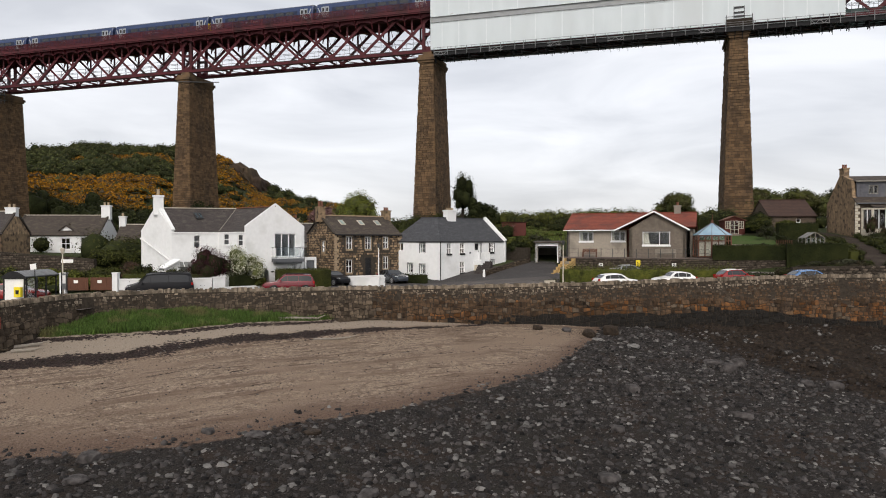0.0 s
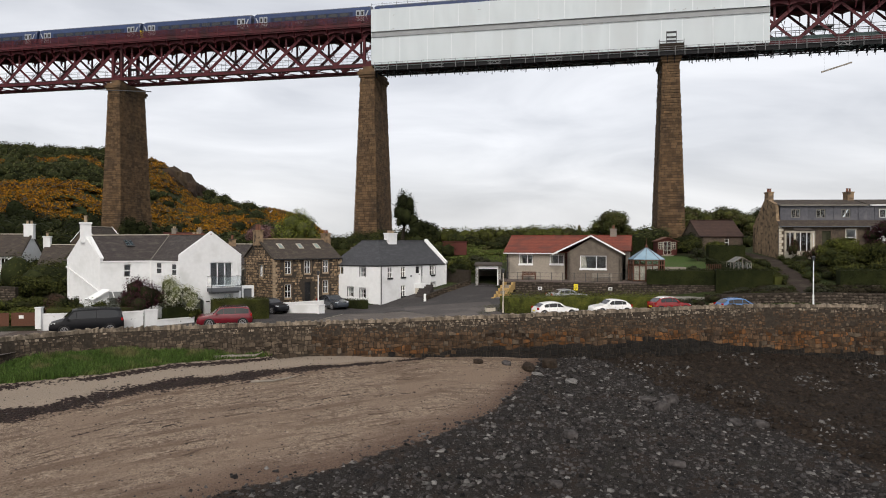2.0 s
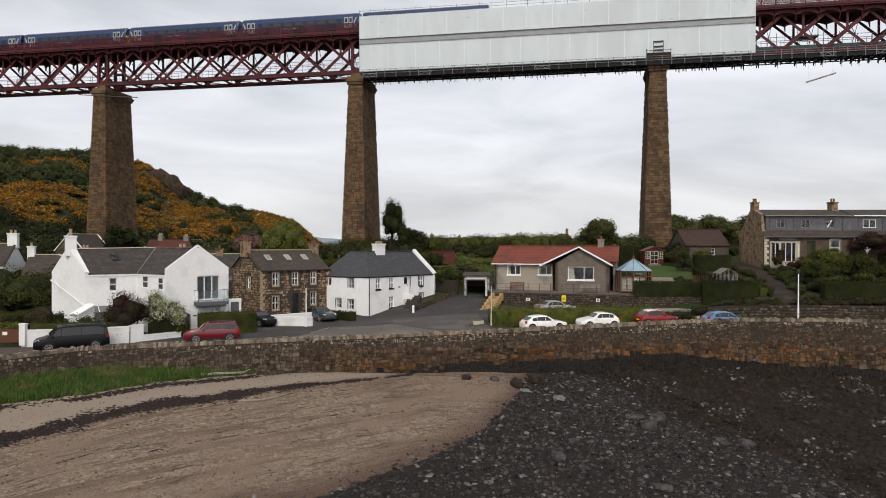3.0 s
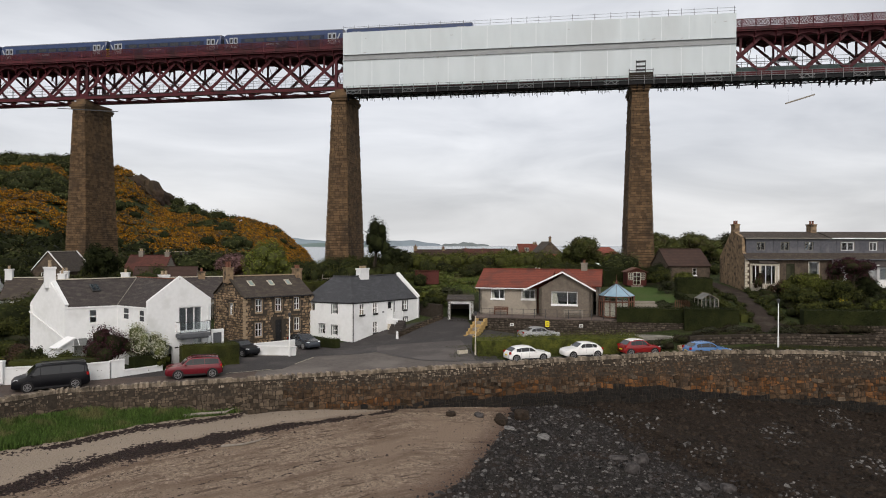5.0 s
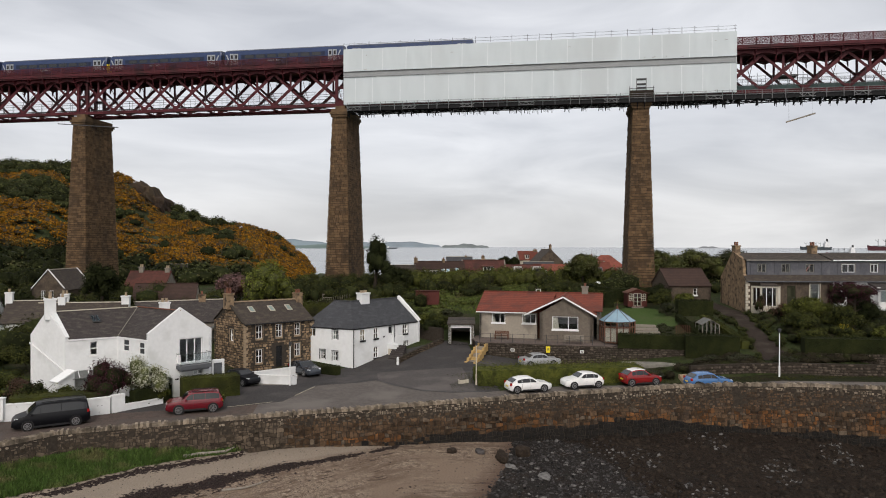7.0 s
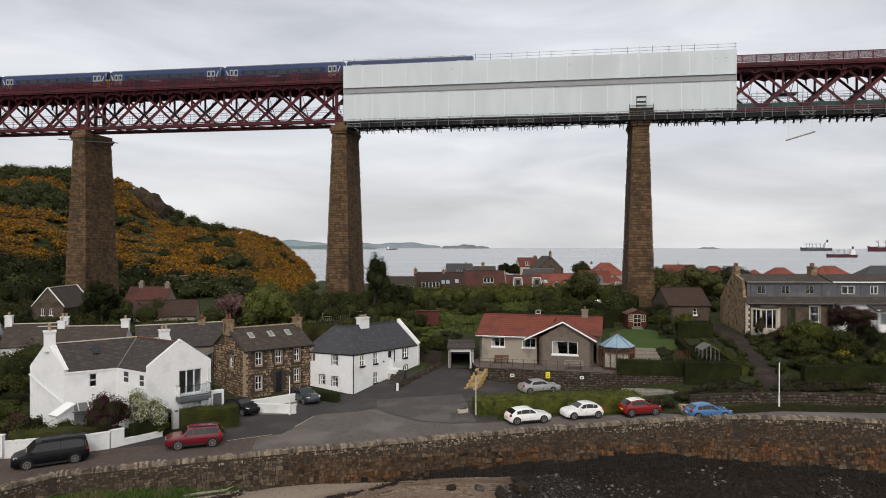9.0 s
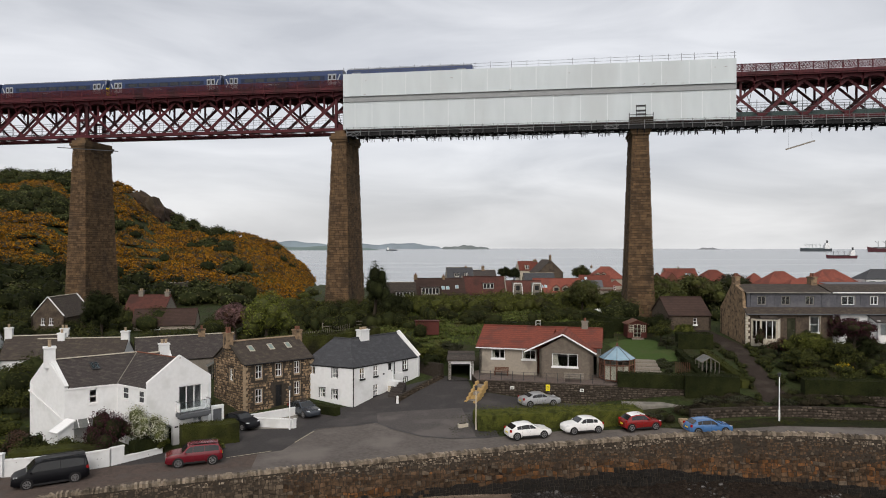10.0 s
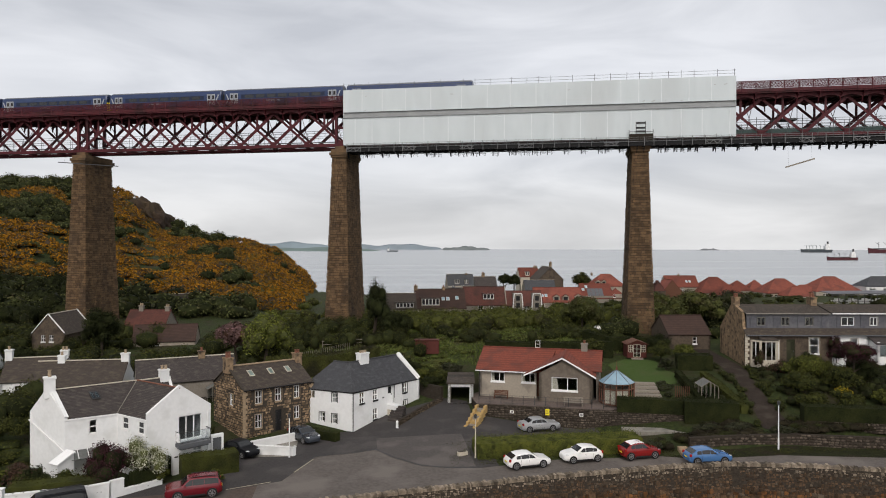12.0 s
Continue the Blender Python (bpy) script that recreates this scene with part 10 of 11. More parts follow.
# top outline from nose to tail (fraction of length, fraction of height), windscreen foot, roof start, roof end, tail glass foot
SHAPES = {
    "hatch": ([(0, 0.42), (0.02, 0.50), (0.10, 0.585), (0.27, 0.66), (0.31, 0.69), (0.46, 0.965), (0.56, 1.0), (0.70, 0.98), (0.82, 0.915), (0.945, 0.67), (0.98, 0.56), (1, 0.38)], 0.31, 0.46, 0.82, 0.945, 0.64),
    "saloon": ([(0, 0.42), (0.02, 0.50), (0.10, 0.58), (0.26, 0.655), (0.30, 0.68), (0.43, 0.96), (0.52, 1.0), (0.64, 0.985), (0.72, 0.93), (0.84, 0.72), (0.97, 0.68), (0.985, 0.6), (1, 0.4)], 0.30, 0.43, 0.72, 0.84, 0.66),
    "suv": ([(0, 0.40), (0.02, 0.52), (0.08, 0.60), (0.24, 0.645), (0.28, 0.67), (0.40, 0.955), (0.50, 1.0), (0.74, 0.995), (0.92, 0.965), (0.98, 0.68), (0.99, 0.55), (1, 0.36)], 0.28, 0.40, 0.92, 0.98, 0.63),
    "van": ([(0, 0.30), (0.01, 0.40), (0.05, 0.50), (0.16, 0.575), (0.18, 0.60), (0.32, 0.965), (0.40, 0.99), (0.72, 1.0), (0.95, 0.985), (0.985, 0.62), (0.995, 0.5), (1, 0.26)], 0.18, 0.32, 0.95, 0.985, 0.58),
}


def car(label, shape, L, W, H, wb, colour, at, heading, group="parked cars", roof=None, rim_r=0.31, name="car", rails=False, dark_sill=False):
    """A car about its middle, nose along +x, then set on its wheels at the place and heading."""
    prof, ws, r0, r1, tg, belt = SHAPES[shape]
    th = thing(name, (0, 0, 0), label, "car", group)
    fx, fz = [p[0] for p in prof], [p[1] for p in prof]
    hw = W / 2
    st = sorted({*fx, 0.05, 0.15, 0.2, 0.36, 0.41, 0.51, 0.6, 0.66, 0.8, 0.93})
    zb = 0.2 if shape != "suv" else 0.28

    def sect(f):
        top = np.interp(f, fx, fz) * H
        taper = np.interp(f, [0, 0.03, 0.12, 0.25, 0.8, 0.94, 0.98, 1], [0.70, 0.86, 0.96, 1, 1, 0.96, 0.9, 0.78])
        w = hw * taper
        b = min(belt * H, top - 0.02)
        lean = 0.30 if shape != "van" else 0.2
        gw = w - 0.03 - max(0.0, top - b) * lean
        x = L / 2 - f * L
        low = zb + np.interp(f, [0, 0.06, 0.94, 1], [0.1, 0, 0, 0.12])
        half = [(w - 0.1, low), (w - 0.01, low + 0.12), (w, (low + b) / 2), (w - 0.015, b - 0.08), (w - 0.05, b), (gw, max(b + 0.005, top - 0.05)), (gw - 0.14, max(b + 0.01, top - 0.012)), (gw * 0.4, max(b + 0.012, top))]
        return x, half

    g = Geo()
    vs, n = [], 16
    for f in st:
        x, half = sect(f)
        vs += [(x, y, z) for y, z in half] + [(x, -y, z) for y, z in reversed(half)]
    fs = [(i * n + k, (i + 1) * n + k, (i + 1) * n + k + 1, i * n + k + 1) for i in range(len(st) - 1) for k in range(n - 1)]
    fs += [tuple(range(n)), tuple(reversed(range((len(st) - 1) * n, len(st) * n)))]
    fs += [(i * n, i * n + n - 1, (i + 1) * n + n - 1, (i + 1) * n) for i in range(len(st) - 1)]
    g.add(vs, fs)
    body = part("body", g, colour, th, smooth=True, fix=True)
    body.data.set_sharp_from_angle(angle=radians(38))

    def side_pt(f, t, q, off=0.012):
        """Point on the side glass: t from belt (0) to roof edge (1)."""
        x, half = sect(f)
        (y0, z0), (y1, z1) = half[4], half[5]
        return (x, q * (y0 + (y1 - y0) * t + off), z0 + (z1 - z0) * t)

    mids = {"hatch": (0.53, 0.72), "saloon": (0.50, 0.64), "suv": (0.48, 0.68), "van": (0.36, 0.62)}[shape]
    spans = [(ws + 0.055, mids[0] - 0.003), (mids[0] + 0.003, mids[1] - 0.003), (mids[1] + 0.003, r1 + (0.005 if shape != "saloon" else 0.03))]
    for q in (1, -1):
        for k, (a, b) in enumerate(spans):
            g = Geo()
            ts, bs = [], []
            for f in np.linspace(a, b, 4):
                lim = np.interp(f, [ws, r0, r1, tg], [0.06, 0.88, 0.88, 0.06])
                bs.append(side_pt(f, 0.1, q))
                ts.append(side_pt(f, max(0.14, lim), q))
            m_ = len(bs)
            g.add(bs + ts, [(i, i + 1, m_ + i + 1, m_ + i) for i in range(m_ - 1)])
            part("side_window", g, "car_glass", th, fix=False)

    def across(fa, fb, name, inset=0.1):
        g = Geo()
        pts = []
        for f in (fa, fb):
            x, half = sect(f)
            y, z = half[5]
            pts.append([(x, y - inset, z + 0.03), (x, -(y - inset), z + 0.03)])
        up = 0.022
        dx = 0.02 if fa < 0.5 else -0.02
        g.add([(p[0] + dx, p[1], p[2] + up) for p in (pts[0] + pts[1][::-1])], [(0, 1, 2, 3)])
        part(name, g, "car_glass", th)

    across(ws + 0.012, r0 - 0.012, "windscreen")
    across(r1 + 0.01, tg - 0.012, "rear_window")
    if roof:
        g = Geo()
        pts = []
        for f in np.linspace(r0, r1, 6):
            x, half = sect(f)
            pts.append([(x, half[5][0] + 0.012, half[5][1] - 0.05), (x, half[6][0], half[7][1] + 0.01), (x, -half[6][0], half[7][1] + 0.01), (x, -half[5][0] - 0.012, half[5][1] - 0.05)])
        g.add([p for pr in pts for p in pr], [(4 * i + k, 4 * i + k + 1, 4 * i + k + 5, 4 * i + k + 4) for i in range(5) for k in range(3)])
        part("roof_panel", g, roof, th, "white roof")
    if rails:
        for q in (1, -1):
            g = Geo()
            xa, ha = sect(r0 + 0.05)
            xb, hb = sect(r1 - 0.03)
            g.beam((xa, q * ha[6][0], ha[7][1] + 0.06), (xb, q * hb[6][0], hb[7][1] + 0.06), 0.05, 0.05)
            part("roof_rail", g, "plastic_dark", th)
    for sx in (1, -1):
        for q in (1, -1):
            c = Vector((sx * wb / 2 - 0.02 * L * (1 if shape != "van" else 0), q * (hw - 0.11), rim_r + 0.02))
            g = Geo()
            g.cyl(c + Vector((0, -q * 0.05, 0)), c + Vector((0, q * 0.118, 0)), rim_r + 0.075, n=18)
            part("wheel_arch", g, "plastic_dark", th)
            g = Geo()
            g.cyl(c + Vector((0, -q * 0.1, 0)), c + Vector((0, q * 0.125, 0)), rim_r + 0.02, n=20)
            wheel = part("wheel", g, "tyre", th)
            g = Geo()
            for k in range(7):
                t = 2 * math.pi * k / 7
                g.beam(c + Vector((0, q * 0.132, 0)), c + Vector((math.cos(t) * rim_r * 0.74, q * 0.132, math.sin(t) * rim_r * 0.74)), 0.05, 0.016, (0, 1, 0))
            g.cyl(c + Vector((0, q * 0.12, 0)), c + Vector((0, q * 0.138, 0)), rim_r * 0.2, n=10)
            for k in range(16):
                t0, t1 = 2 * math.pi * k / 16, 2 * math.pi * (k + 1) / 16
                g.beam(c + Vector((math.cos(t0) * rim_r * 0.74, q * 0.13, math.sin(t0) * rim_r * 0.74)), c + Vector((math.cos(t1) * rim_r * 0.74, q * 0.13, math.sin(t1) * rim_r * 0.74)), 0.05, 0.016, (0, 1, 0))
            part("rim", g, "alloy", wheel)
    for q in (1, -1):
        x, half = sect(0.035)
        g = Geo()
        g.obox((x - 0.13, q * (half[2][0] - 0.12), belt * H * 0.80), (0.12, -q * 0.05, -0.02), (0.02, q * 0.1, 0), (0, 0, 0.06))
        part("headlight", g, "lamp_clear", th)
        x, half = sect(0.972)
        g = Geo()
        g.obox((x + 0.02, q * (half[2][0] - 0.07), belt * H * 0.93), (0.08, 0, 0), (0, 0.09, 0), (0, 0, 0.11))
        part("tail_light", g, "lamp_red", th)
        x, half = sect(ws + 0.07)
        g = Geo()
        g.obox((x, q * (half[4][0] + 0.11), half[4][1] + 0.06), (0.07, 0, 0), (0, 0.09, 0), (0, 0, 0.07))
        part("wing_mirror", g, "plastic_dark" if dark_sill else colour, th)
        g = Geo()
        g.obox((0, q * (hw - 0.03), zb + 0.06), (wb / 2 - rim_r - 0.1, 0, 0), (0, 0.035, 0), (0, 0, 0.07))
        part("sill", g, "plastic_dark", th)
        for f in (mids[0], mids[1] if shape != "van" else 0.6):
            xx, half = sect(f)
            g = Geo()
            g.beam((xx, q * (half[2][0] + 0.001), zb + 0.2), (xx, q * (half[3][0] + 0.001), belt * H - 0.06), 0.008, 0.012)
            part("door_seam", g, "plastic_dark", th)
    g = Geo()
    x, half = sect(0.012)
    g.obox((x - 0.02, 0, zb + 0.24), (0.05, 0, 0), (0, hw * 0.55, 0), (0, 0, 0.11))
    part("grille", g, "plastic_dark", th)
    g = Geo()
    g.obox((-L / 2 + 0.0, 0, zb + 0.42), (0.015, 0, 0), (0, 0.26, 0), (0, 0, 0.055))
    part("number_plate", g, "sign_yellow", th, "plain yellow rear plate")
    x, y = at
    th.matrix_basis = pose(x, y, float(inland_z(x, y)) + 0.05, 0, 0, heading)
    return th


def head_of(dx, dy):
    return math.degrees(math.atan2(dy, dx))


def beside(wa, wb_, side, half):
    """Middle of a car from its two near wheels."""
    a, b = Vector(wa), Vector(wb_)
    d = (b - a).normalized()
    n = Vector((-d.y, d.x)) * side
    m = (a + b) / 2 + n * half
    return (m.x, m.y)


paint("paint_black", (0.003, 0.0033, 0.005), 0.4)
for key, val in (("Specular IOR Level", 0.25), ("Coat Weight", 0.0)):
    M["paint_black"].node_tree.nodes["Principled BSDF"].inputs[key].default_value = val
paint("paint_red", (0.125, 0.007, 0.014))
paint("paint_scarlet", (0.20, 0.010, 0.010))
paint("paint_white", (0.78, 0.78, 0.77))
paint("paint_silver", (0.34, 0.35, 0.36), 0.3, 0.2)
paint("paint_grey", (0.03, 0.036, 0.046), 0.25, 0.1)
paint("paint_blue", (0.06, 0.15, 0.33))
car("black panel-sided van parked beside the sea wall", "van", 5.2, 1.95, 1.95, 3.15, "paint_black", beside((-24.23, 54.37), (-21.36, 55.79), 1, 0.85), head_of(-2.9, -1.35), name="van", rim_r=0.34, rails=True)
car("dark red off-road car parked beside the hedge", "suv", 4.5, 1.9, 1.72, 2.66, "paint_red", beside((-14.44, 58.19), (-11.92, 58.92), 1, 0.8), head_of(-2.5, -0.6), rim_r=0.36, rails=True)
car("white hatchback parked on the shore road", "hatch", 4.3, 1.78, 1.42, 2.69, "paint_white", beside((14.81, 62.11), (17.4, 62.35), 1, 0.78), head_of(2.6, 0.4), rim_r=0.32)
car("small white three-door hatchback on the shore road", "hatch", 4.0, 1.74, 1.48, 2.51, "paint_white", beside((20.4, 63.0), (22.85, 63.2), 1, 0.76), head_of(-2.5, -0.3), rim_r=0.31)
car("red crossover car with a white roof on the shore road", "hatch", 3.95, 1.74, 1.55, 2.52, "paint_scarlet", beside((26.15, 62.85), (28.7, 62.96), 1, 0.78), head_of(2.6, 0.25), roof="paint_white", rim_r=0.33)
car("silver saloon car parked under the retaining wall", "saloon", 4.6, 1.8, 1.44, 2.72, "paint_silver", beside((18.8, 72.71), (21.59, 73.12), 1, 0.78), head_of(2.8, 0.4), rim_r=0.31)
car("dark grey hatchback on a concrete pad by the stone house", "hatch", 4.35, 1.8, 1.46, 2.65, "paint_grey", (-5.5, 74.9), head_of(1.56, -2.2), rim_r=0.32)
car("dark car half hidden behind the clipped hedge", "hatch", 4.1, 1.75, 1.45, 2.55, "paint_black", (-11.3, 70.3), head_of(1.0, -0.95), rim_r=0.31)
car("blue hatchback standing on the shore road", "hatch", 4.3, 1.78, 1.45, 2.65, "paint_blue", (32.9, 60.9), head_of(1, -0.02), rim_r=0.32)
car("red car parked behind the bus shelter", "hatch", 4.2, 1.76, 1.46, 2.55, "paint_scarlet", (-31.6, 50.6), head_of(1, 0.3), rim_r=0.31)


# ---- street furniture ----
def lamp_post(x, y, h, m, label, arm=False, lamp_m="steel_dark"):
    z = float(inland_z(x, y))
    th = thing("lamp_post", (x, y, z), label, "lamp post")
    g = Geo()
    g.cyl((x, y, z - 0.2), (x, y, z + 1.1), 0.085, 0.08, 10)
    g.cyl((x, y, z + 1.1), (x, y, z + h - 0.35), 0.06, 0.045, 10)
    part("pole", g, m, th)
    g = Geo()
    g.cyl((x, y, z + h - 0.38), (x, y, z + h - 0.3), 0.07, 0.13, 8)
    g.cyl((x, y, z + h - 0.3), (x, y, z + h - 0.05), 0.12, 0.16, 6)
    g.cyl((x, y, z + h - 0.05), (x, y, z + h + 0.08), 0.2, 0.04, 6)
    part("lantern", g, lamp_m, th)
    if arm:
        g = Geo()
        g.obox((x + 0.35, y, z + h - 0.95), (0.45, 0, 0), (0, 0.02, 0), (0, 0, 0.13))
        part("sign_plate", g, "sign_white", th, "white blank sign plate")
    return th


lamp_post(-6.5, 69.0, 4.3, "white_paint", "slim white street lamp beside the junction")
lamp_post(11.5, 65.4, 4.25, "lime_cream", "slim pale street lamp beside the hedge")
lamp_post(40.9, 62.1, 4.7, "white_paint", "white street lamp on the road verge")
lamp_post(-28.95, 52.0, 4.0, "lime_cream", "pale street lamp with a white sign plate", True, "lime_cream")


def bus_shelter():
    x0, x1, y0, y1, z = -29.95, -28.55, 46.6, 50.4, -0.5
    th = thing("bus_shelter", (-29.2, 48.5, z), "dark framed bus shelter with arched grey roof and poster panel", "bus shelter")
    for y in (y0, y0 + 1.27, y0 + 2.53, y1):
        for x in (x0, x1):
            g = Geo()
            g.beam((x, y, z), (x, y, z + 2.1), 0.08, 0.08)
            part("post", g, "black_paint", th)
    n = 8
    prof = [(x0 - 0.1 + (x1 - x0 + 0.2) * k / n, z + 2.14 + 0.36 * math.sin(math.pi * k / n)) for k in range(n + 1)]
    g = Geo()
    for (xa, za), (xb, zb) in zip(prof, prof[1:]):
        g.prism([(xa, y0 - 0.1, za), (xb, y0 - 0.1, zb), (xb, y0 - 0.1, zb - 0.05), (xa, y0 - 0.1, za - 0.05)], (0, y1 - y0 + 0.2, 0))
    part("roof", g, "steel_pale", th, "grey arched roof sheet")
    for y in (y0 - 0.13, y1 + 0.1):
        g = Geo()
        g.prism([(x, y, zz) for x, zz in prof] + [(prof[-1][0], y, z + 2.0), (prof[0][0], y, z + 2.0)], (0, 0.05, 0))
        part("roof_end", g, "black_paint", th)
    for x in (x0, x1):
        g = Geo()
        g.box(x - 0.05, y0, z + 2.02, x + 0.05, y1, z + 2.14)
        part("roof_beam", g, "black_paint", th)
    g = Geo()
    g.box(x0 + 0.06, y0 - 0.02, z + 0.35, x1 - 0.06, y0 + 0.03, z + 1.95)
    part("poster_panel", g, "sign_white", th, "white poster panel")
    for k in range(3):
        g = Geo()
        g.box(x0 - 0.01, y0 + 0.08 + 1.27 * k, z + 0.3, x0 + 0.01, y0 + 1.2 + 1.27 * k, z + 2.0)
        o = part("glass_panel", g, "glass", th)
        o.visible_shadow = False
    return th


bus_shelter()
tt = thing("timetable_board", (-28.25, 50.9, -0.5), "dark framed timetable board on two legs", "sign")
for x in (-28.42, -28.02):
    g = Geo()
    g.beam((x, 50.9, -0.5), (x, 50.9, 1.75), 0.06, 0.06)
    part("leg", g, "black_paint", tt)
g = Geo()
g.box(-28.38, 50.87, 0.45, -28.06, 50.92, 1.65)
part("board", g, "steel_pale", tt)
g = Geo()
g.box(-28.33, 50.855, 0.9, -28.11, 50.868, 1.5)
part("sheet", g, "sign_white", tt)
g = Geo()
g.box(-29.1, 46.3, 0.25, -28.65, 46.55, 0.92)
b = part("grit_box", g, "sign_yellow")
tagged(b, "yellow box fixed to the bus shelter", "box")
g = Geo()
g.box(-28.98, 46.28, 0.45, -28.77, 46.31, 0.72)
part("box_panel", g, "black_paint", b)
g = Geo()
g.beam((-28.2, 47.2, 1.6), (-28.2, 47.2, 2.45), 0.05, 0.05)
sp = part("bus_stop_sign", g, "steel_dark")
tagged(sp, "small white bus stop flag above the shelter", "sign")
g = Geo()
g.obox((-28.3, 47.18, 2.28), (0.2, 0, 0.03), (0, 0.02, 0), (-0.02, 0, 0.2))
part("flag", g, "sign_white", sp)
g = Geo()
g.box(-25.5, 38.0, -0.9, -24.9, 38.4, -0.25)
lb = part("lifebuoy_box", g, "red_paint")
tagged(lb, "red box with a white panel on the sea wall", "box")
g = Geo()
g.box(-24.97, 37.98, -0.65, -24.9, 38.0, -0.4)
g.box(-25.3, 37.97, -0.68, -25.1, 38.0, -0.42)
part("box_panel", g, "sign_white", lb)
for nm, x0_, x1_, y_, lab in (("timber_gate", -31.4, -29.6, 57.0, "brown boarded timber gate"), ("timber_gate", -29.5, -27.6, 57.15, "brown boarded timber gate")):
    th = thing(nm, (x0_, y_, -0.1), lab, "gate", "pair of gates")
    k = 0
    x = x0_
    while x < x1_ - 0.05:
        g = Geo()
        g.box(x + 0.005, y_, -0.05, min(x + 0.145, x1_), y_ + 0.04, 1.02)
        part("board", g, "timber", th)
        x += 0.15
    g = Geo()
    g.box(x0_ + 0.6, y_ - 0.03, 0.55, x0_ + 0.95, y_, 0.8)
    part("notice", g, "sign_white", th)
for x, y in ((-31.7, 56.9), (-27.45, 57.15)):
    g = Geo()
    g.box(x - 0.22, y - 0.05, -0.3, x + 0.22, y + 0.4, 1.35)
    g.box(x - 0.26, y - 0.09, 1.35, x + 0.26, y + 0.44, 1.43)
    tagged(part("gate_pillar", g, "render_white"), "white rendered gate pillar", "pillar", "gate pillars")

# ---- garden things ----
def bench(x, y, ang, L, m, label, z):
    th = thing("bench", (0, 0, 0), label, "bench")
    for k in range(3):
        g = Geo()
        g.box(-L / 2, -0.25 + 0.17 * k, 0.42, L / 2, -0.11 + 0.17 * k, 0.46)
        part("seat_slat", g, m, th)
    for k in range(3):
        g = Geo()
        g.box(-L / 2, 0.24, 0.55 + 0.15 * k, L / 2, 0.28, 0.66 + 0.15 * k)
        part("back_slat", g, m, th)
    for sx in (-1, 1):
        for yy in (-0.22, 0.26):
            g = Geo()
            g.beam((sx * (L / 2 - 0.08), yy, 0), (sx * (L / 2 - 0.08), yy, 0.9 if yy > 0 else 0.6), 0.07, 0.07)
            part("leg", g, m, th)
    th.matrix_basis = pose(x, y, z, 0, 0, ang)
    return th


bench(17.2, 80.2, -21, 1.7, "timber", "brown timber garden bench on the terrace", 2.23)
bench(24.6, 75.5, -18, 2.2, "timber_grey", "weathered grey bench below the gable window", 2.23)


def garden_hut(name, x, y, ang, w, d, h, m, roof_m, label, glazed=True):
    th = thing(name, (0, 0, 0), label, "garden hut")
    g = Geo()
    holes = [(0.2, 0.75, 0.8, 1.75), (w / 2 - 0.5, w / 2 + 0.5, 0.1, 1.8), (w - 0.75, w - 0.2, 0.8, 1.75)] if glazed else [(w / 2 - 0.25, w / 2 - 0.05, 1.1, 1.5), (w / 2 + 0.05, w / 2 + 0.25, 1.1, 1.5)]
    wall_panel(g, (-w / 2, -d / 2), (w / 2, -d / 2), 0, h, holes, 0.06, (w / 2, h + 0.45) if glazed else None)
    for p, q in (((w / 2, -d / 2), (w / 2, d / 2)), ((w / 2, d / 2), (-w / 2, d / 2)), ((-w / 2, d / 2), (-w / 2, -d / 2))):
        wall_panel(g, p, q, 0, h, (), 0.06)
    part("wall", g, m, th)
    for hh in holes:
        g = Geo()
        s0, s1, a, b = hh
        for f in (0.0, 0.5, 1.0):
            xx = -w / 2 + s0 + (s1 - s0) * f
            g.beam((xx, -d / 2, a), (xx, -d / 2, b), 0.05, 0.05)
        for f in (0.0, 0.33, 0.66, 1.0):
            zz = a + (b - a) * f
            g.beam((-w / 2 + s0, -d / 2, zz), (-w / 2 + s1, -d / 2, zz), 0.05, 0.05)
        fr = part("window", g, "lime_cream" if glazed else m, th)
        g = Geo()
        g.box(-w / 2 + s0, -d / 2 + 0.03, a, -w / 2 + s1, -d / 2 + 0.04, b)
        part("pane", g, "glass", fr)
    g = Geo()
    if glazed:
        for q in (-1, 1):
            g.slab([(q * (w / 2 + 0.2), -d / 2 - 0.3, h - 0.12), (0, -d / 2 - 0.3, h + 0.5), (0, d / 2 + 0.2, h + 0.5), (q * (w / 2 + 0.2), d / 2 + 0.2, h - 0.12)], 0.06)
    else:
        g.slab([(-w / 2 - 0.1, -d / 2 - 0.15, h + 0.12), (w / 2 + 0.1, -d / 2 - 0.15, h + 0.12), (w / 2 + 0.1, d / 2 + 0.1, h), (-w / 2 - 0.1, d / 2 + 0.1, h)], 0.06)
    part("roof", g, roof_m, th)
    g = Geo()
    for k in range(3):
        g.box(-0.8, -d / 2 - 0.3 - 0.25 * k, -0.15 * k - 0.12, 0.8, -d / 2 - 0.05 - 0.25 * k, -0.15 * k)
    if glazed:
        part("step", g, "timber_grey", th)
    th.matrix_basis = pose(x, y, gz(x, y) + 0.05, 0, 0, ang)
    return th


garden_hut("summerhouse", 38.9, 92.0, -8, 2.7, 2.2, 2.0, "timber_red", "timber", "dark red glazed timber summerhouse by the lawn")
garden_hut("shed", 10.3, 99.5, -3, 3.4, 2.2, 1.9, "timber_red", "timber_red", "dark red boarded garden shed", False)


